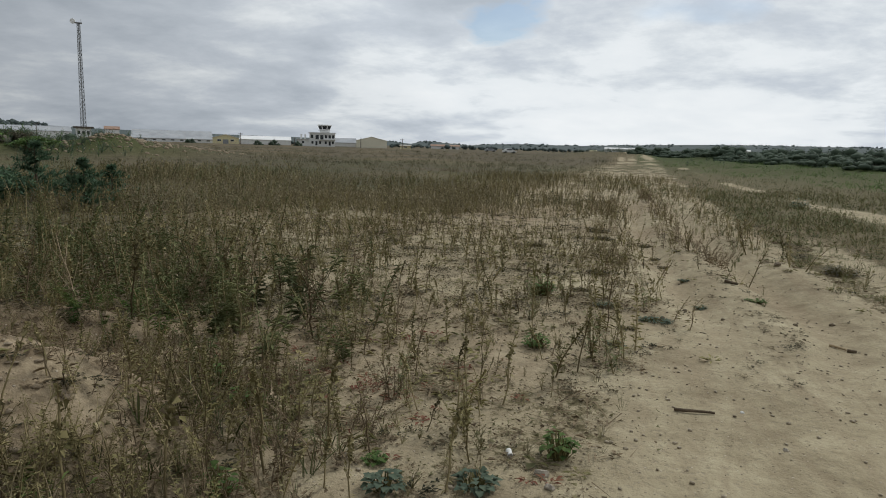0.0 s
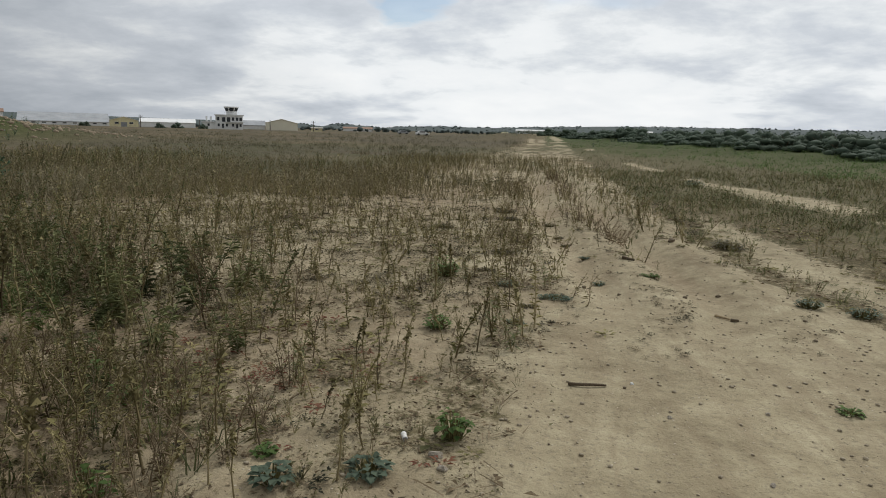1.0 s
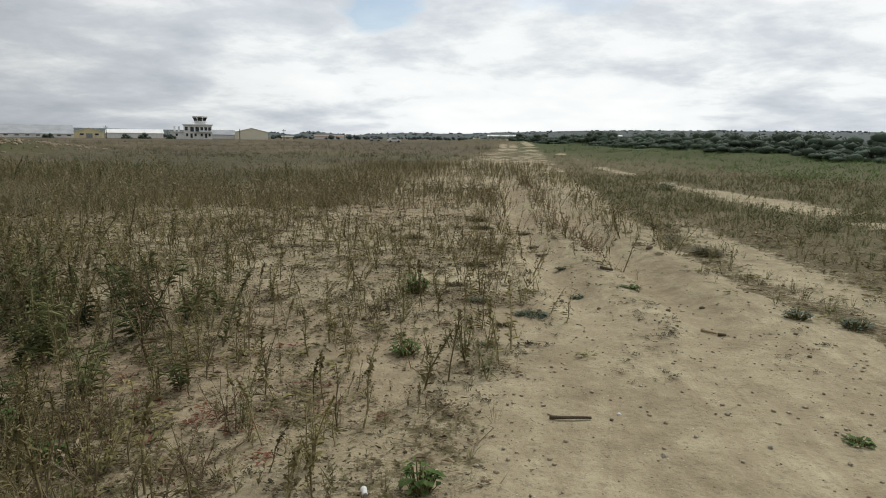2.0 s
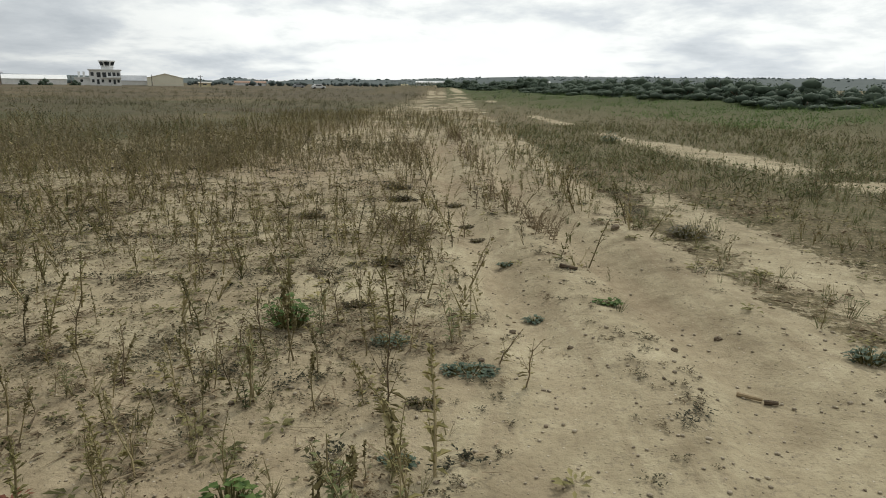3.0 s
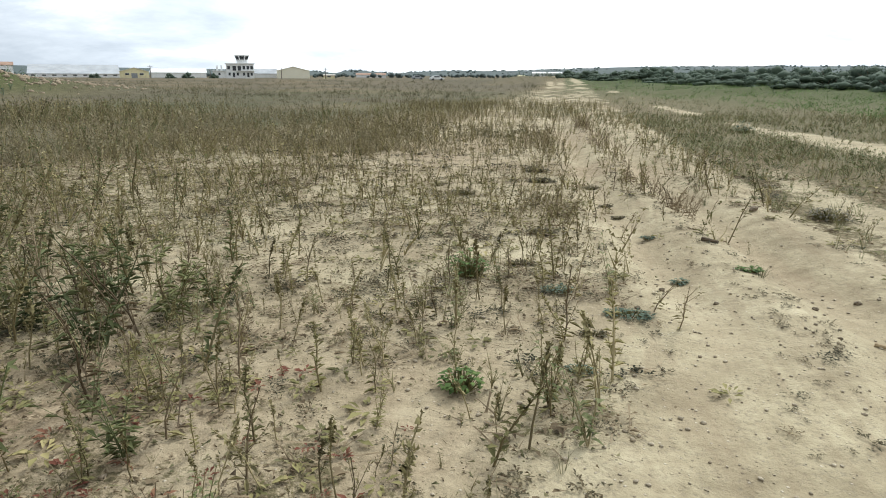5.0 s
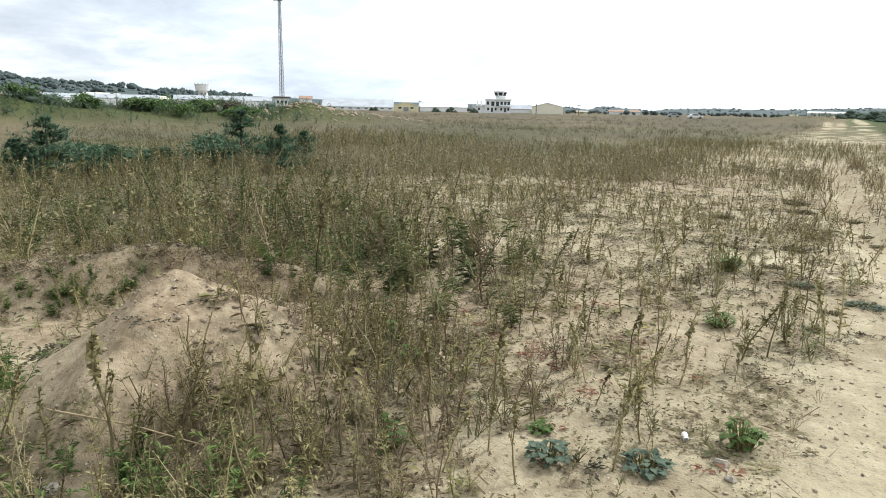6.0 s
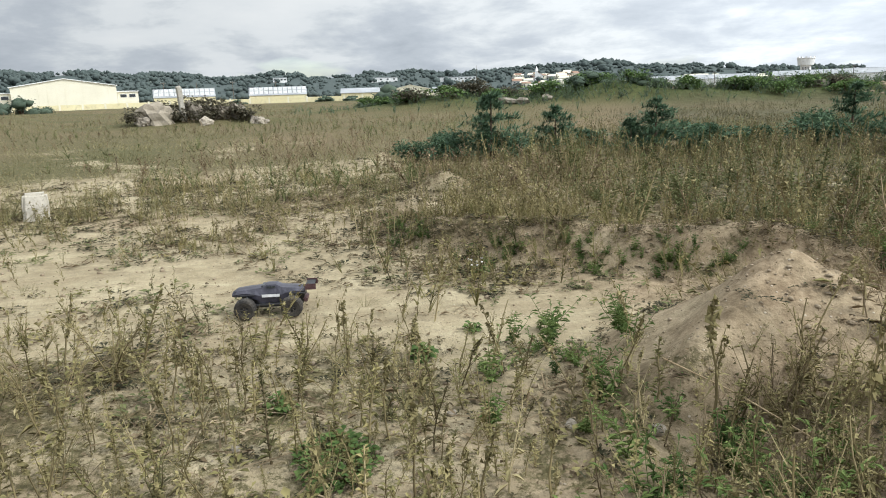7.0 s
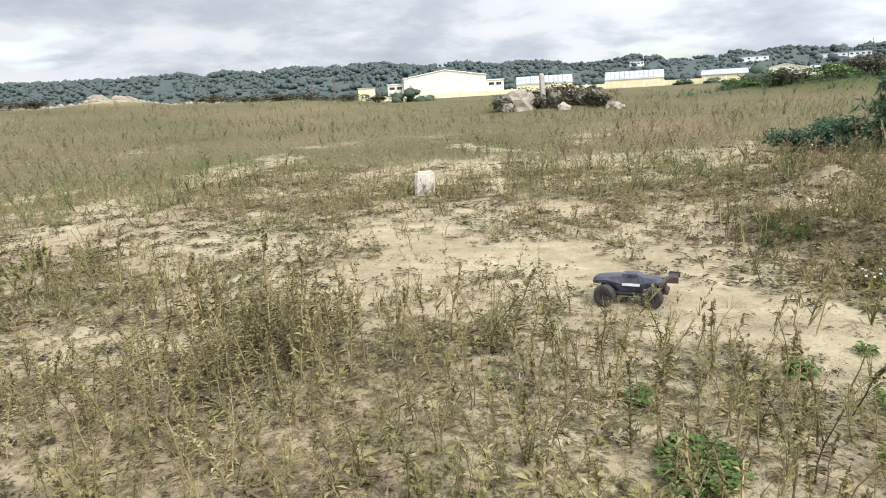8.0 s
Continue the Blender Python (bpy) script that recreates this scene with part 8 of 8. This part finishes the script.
leaf_clump(-3.5, -0.3, 0.12, 50, M_GREEN, "dark green nettle-like plant on the yard", 0.10, 0.07, 12, 0.8)
leaf_clump(-3.95, 0.55, 0.14, 60, M_GREEN, "bright green drooping plant on the yard", 0.10, 0.10, 13, 0.6)
leaf_clump(-4.3, 0.95, 0.10, 40, M_GREEN, "small green plant on the yard", 0.08, 0.06, 14, 0.7)
leaf_clump(-2.15, 3.35, 0.16, 70, M_GREEN, "dark green plant among dry weeds", 0.22, 0.07, 15, 0.8)
leaf_clump(-1.75, 2.45, 0.14, 70, M_GREEN, "green leafy plant among dry weeds", 0.22, 0.06, 16, 0.8)
leaf_clump(-2.5, 3.6, 0.12, 60, M_GREEN, "yellow-green leafy plant near the mound", 0.30, 0.06, 17, 0.8)
leaf_clump(-0.23, 7.13, 0.20, 110, M_BUSH, "low blue-green mat beside the track", 0.07, 0.05, 18, 0.7)
leaf_clump(-0.42, 9.16, 0.26, 150, M_CREEP, "dark trailing mat on sand beside the track", 0.09, 0.06, 19, 0.5)
leaf_clump(-0.66, 13.8, 0.38, 170, M_CREEP, "dark trailing mat on sand beside the track", 0.12, 0.08, 20, 0.5)
leaf_clump(-0.50, 12.7, 0.30, 150, M_CREEP, "dark trailing mat on sand beside the track", 0.10, 0.08, 21, 0.5)
leaf_clump(-0.54, 7.9, 0.22, 130, M_CREEP, "dark brown flattened mat beside the track", 0.06, 0.05, 22, 0.5)
leaf_clump(-0.08, 5.73, 0.14, 90, M_BUSH, "small grey-green mat beside the track", 0.05, 0.04, 23, 0.6)
leaf_clump(0.01, 6.29, 0.16, 90, M_CREEP, "small dark mat beside the track", 0.05, 0.04, 24, 0.6)
leaf_clump(-1.57, 11.42, 0.30, 130, M_CREEP, "dark low mat among standing stalks", 0.12, 0.07, 25, 0.6)
leaf_clump(-0.95, 7.4, 0.24, 120, M_GREEN, "fresh green leafy weed among dry stalks", 0.32, 0.08, 26, 0.8)
leaf_clump(0.50, 10.5, 0.16, 90, M_CREEP, "dark flattened plant on the track", 0.05, 0.05, 27, 0.5)
leaf_clump(0.39, 11.27, 0.16, 90, M_CREEP, "dark flattened plant on the track", 0.06, 0.05, 28, 0.5)
leaf_clump(0.26, 12.66, 0.22, 110, M_CREEP, "dark flattened plant on the track", 0.10, 0.06, 29, 0.5)
leaf_clump(2.01, 4.24, 0.10, 44, M_GREEN, "small dark green rosette on the track", 0.04, 0.06, 30, 0.8)
leaf_clump(2.84, 10.43, 0.36, 190, M_DULL, "brownish low weed clump on the verge", 0.22, 0.07, 31, 0.8)
leaf_clump(2.72, 6.9, 0.20, 110, M_BUSH, "grey-green low weed on the verge", 0.14, 0.06, 32, 0.8)
leaf_clump(3.14, 6.69, 0.22, 120, M_BUSH, "grey-green low weed on the verge", 0.14, 0.06, 33, 0.8)
leaf_clump(4.99, 23.2, 0.42, 150, M_BUSH, "dark green weed on the sandy lane", 0.45, 0.12, 34, 0.9)

fl = thing("white_flowers", pose(-5.62, 1.34, ground_z(-5.62, 1.34)), "cluster of small white flowers on a green plant", "flowers")
for k in range(7):
    a = k * 0.9
    bm = lump(RR, 0.012, 0.012, 0.008, 0.3, 1)
    bm.transform(Matrix.Translation((0.06 * math.cos(a), 0.06 * math.sin(a), 0.10 + 0.02 * (k % 3))))
    h = part("flower_head", bm, M_LITTER, fl)
    part("flower_stalk", tube(bmesh.new(), (0.03 * math.cos(a), 0.03 * math.sin(a), -0.01), (0.06 * math.cos(a), 0.06 * math.sin(a), 0.10 + 0.02 * (k % 3)), 0.003, 0.002, 5), M_OLIVE, fl)

# ---- the nearest weeds, one by one ----


def split_weed(kind, mats, names):
    """Meshes for each stem and side branch, and for the leaves or seed, of one plant."""
    v, f, m = kind
    tone, out, group = rng.uniform(0.3, 0.8), [], {}
    for tri in f[m == 0]:
        # the rows of one stem or branch follow one another without a gap
        root = next((k for k in group if any(t in group[k] for t in tri)), None)
        if root is None:
            group[int(tri[0])] = set(int(t) for t in tri)
        else:
            group[root].update(int(t) for t in tri)
    first = True
    for ids in group.values():
        fk = np.array([t for t in f[m == 0] if int(t[0]) in ids])
        out.append(("stem" if first or names[1] == "foliage" else "branch", fk, mats[0]))
        first = False
    out.append((names[1], f[m == 1], mats[1]))
    made = []
    for nm, fk, mm in out:
        used, inv = np.unique(fk, return_inverse=True)
        made.append((nm, flat_mesh(nm, v[used], inv.reshape(-1, 3), [mm], None, {"tone": np.full(len(used), tone)})))
    return made


SINGLE = []
for i in range(5):
    SINGLE.append((split_weed(SPIKES[i], (M_STALK, M_SEED), ("stem", "seed_head")), "dry brown seed-spiked weed", "dry weed"))
for i in range(5):
    SINGLE.append((split_weed(BRANCHY[i], (M_STALK, M_OLIVE), ("stem", "leafage")), "branching half-dry weed", "dry weed"))
for i in range(4):
    SINGLE.append((split_weed(LEAFY[i], (M_STALK, M_OLIVE), ("stem", "foliage")), "leafy olive weed", "weed"))


def single_weed(x, y, h, k, place):
    parts, label, cat = SINGLE[k]
    b = thing("weed", pose(x, y, ground_z(x, y) - 0.01, 0, 0, rng.uniform(0, 360)) @ Matrix.Scale(h, 4), f"{label} {place}", cat, "nearest weeds")
    for nm, me in parts:
        o = new(nm, me)
        o.parent = b
        if nm not in ("stem", "branch"):
            tagged(o, kind="stuff")


nx, ny = sown(-3.4, 0.1, 2.5, 6.5, 14, lambda x, y: np.clip(cover_of(x, y)[0], 0.1, 0.6) * (track_mask(x, y) < 0.3) * clear_of_eye(x, y))
for x, y in list(zip(nx, ny))[:130]:
    single_weed(x, y, rng.uniform(0.2, 0.42), int(rng.integers(0, 14)), "on sand beside the track")
nx, ny = sown(-4.2, -1.6, -3.2, 1.6, 12, lambda x, y: np.clip(cover_of(x, y)[0], 0.1, 0.6))
for x, y in list(zip(nx, ny))[:110]:
    single_weed(x, y, rng.uniform(0.18, 0.42), int(rng.integers(0, 14)), "on the sandy yard")
# the tall clump on the yard and its neighbours
for k in range(16):
    single_weed(-4.2 + rng.normal(0, 0.22), -3.2 + rng.normal(0, 0.22), rng.uniform(0.4, 0.62), int(rng.integers(0, 10)), "in a thick clump on the yard")
for k in range(7):
    single_weed(-5.3 + rng.normal(0, 0.2), -5.4 + rng.normal(0, 0.2), rng.uniform(0.35, 0.6), int(rng.integers(0, 10)), "in a thick clump on the yard")
for x, y, h in ((-2.5, 1.55, 0.62), (-2.15, 2.0, 0.6), (-1.9, 2.3, 0.58), (-1.65, 2.7, 0.55), (-2.35, 0.75, 0.45), (-1.55, 3.2, 0.5), (-3.0, 0.2, 0.4), (-2.2, -0.6, 0.42)):
    single_weed(x, y, h, int(rng.integers(0, 5)), "standing tall near the mound")
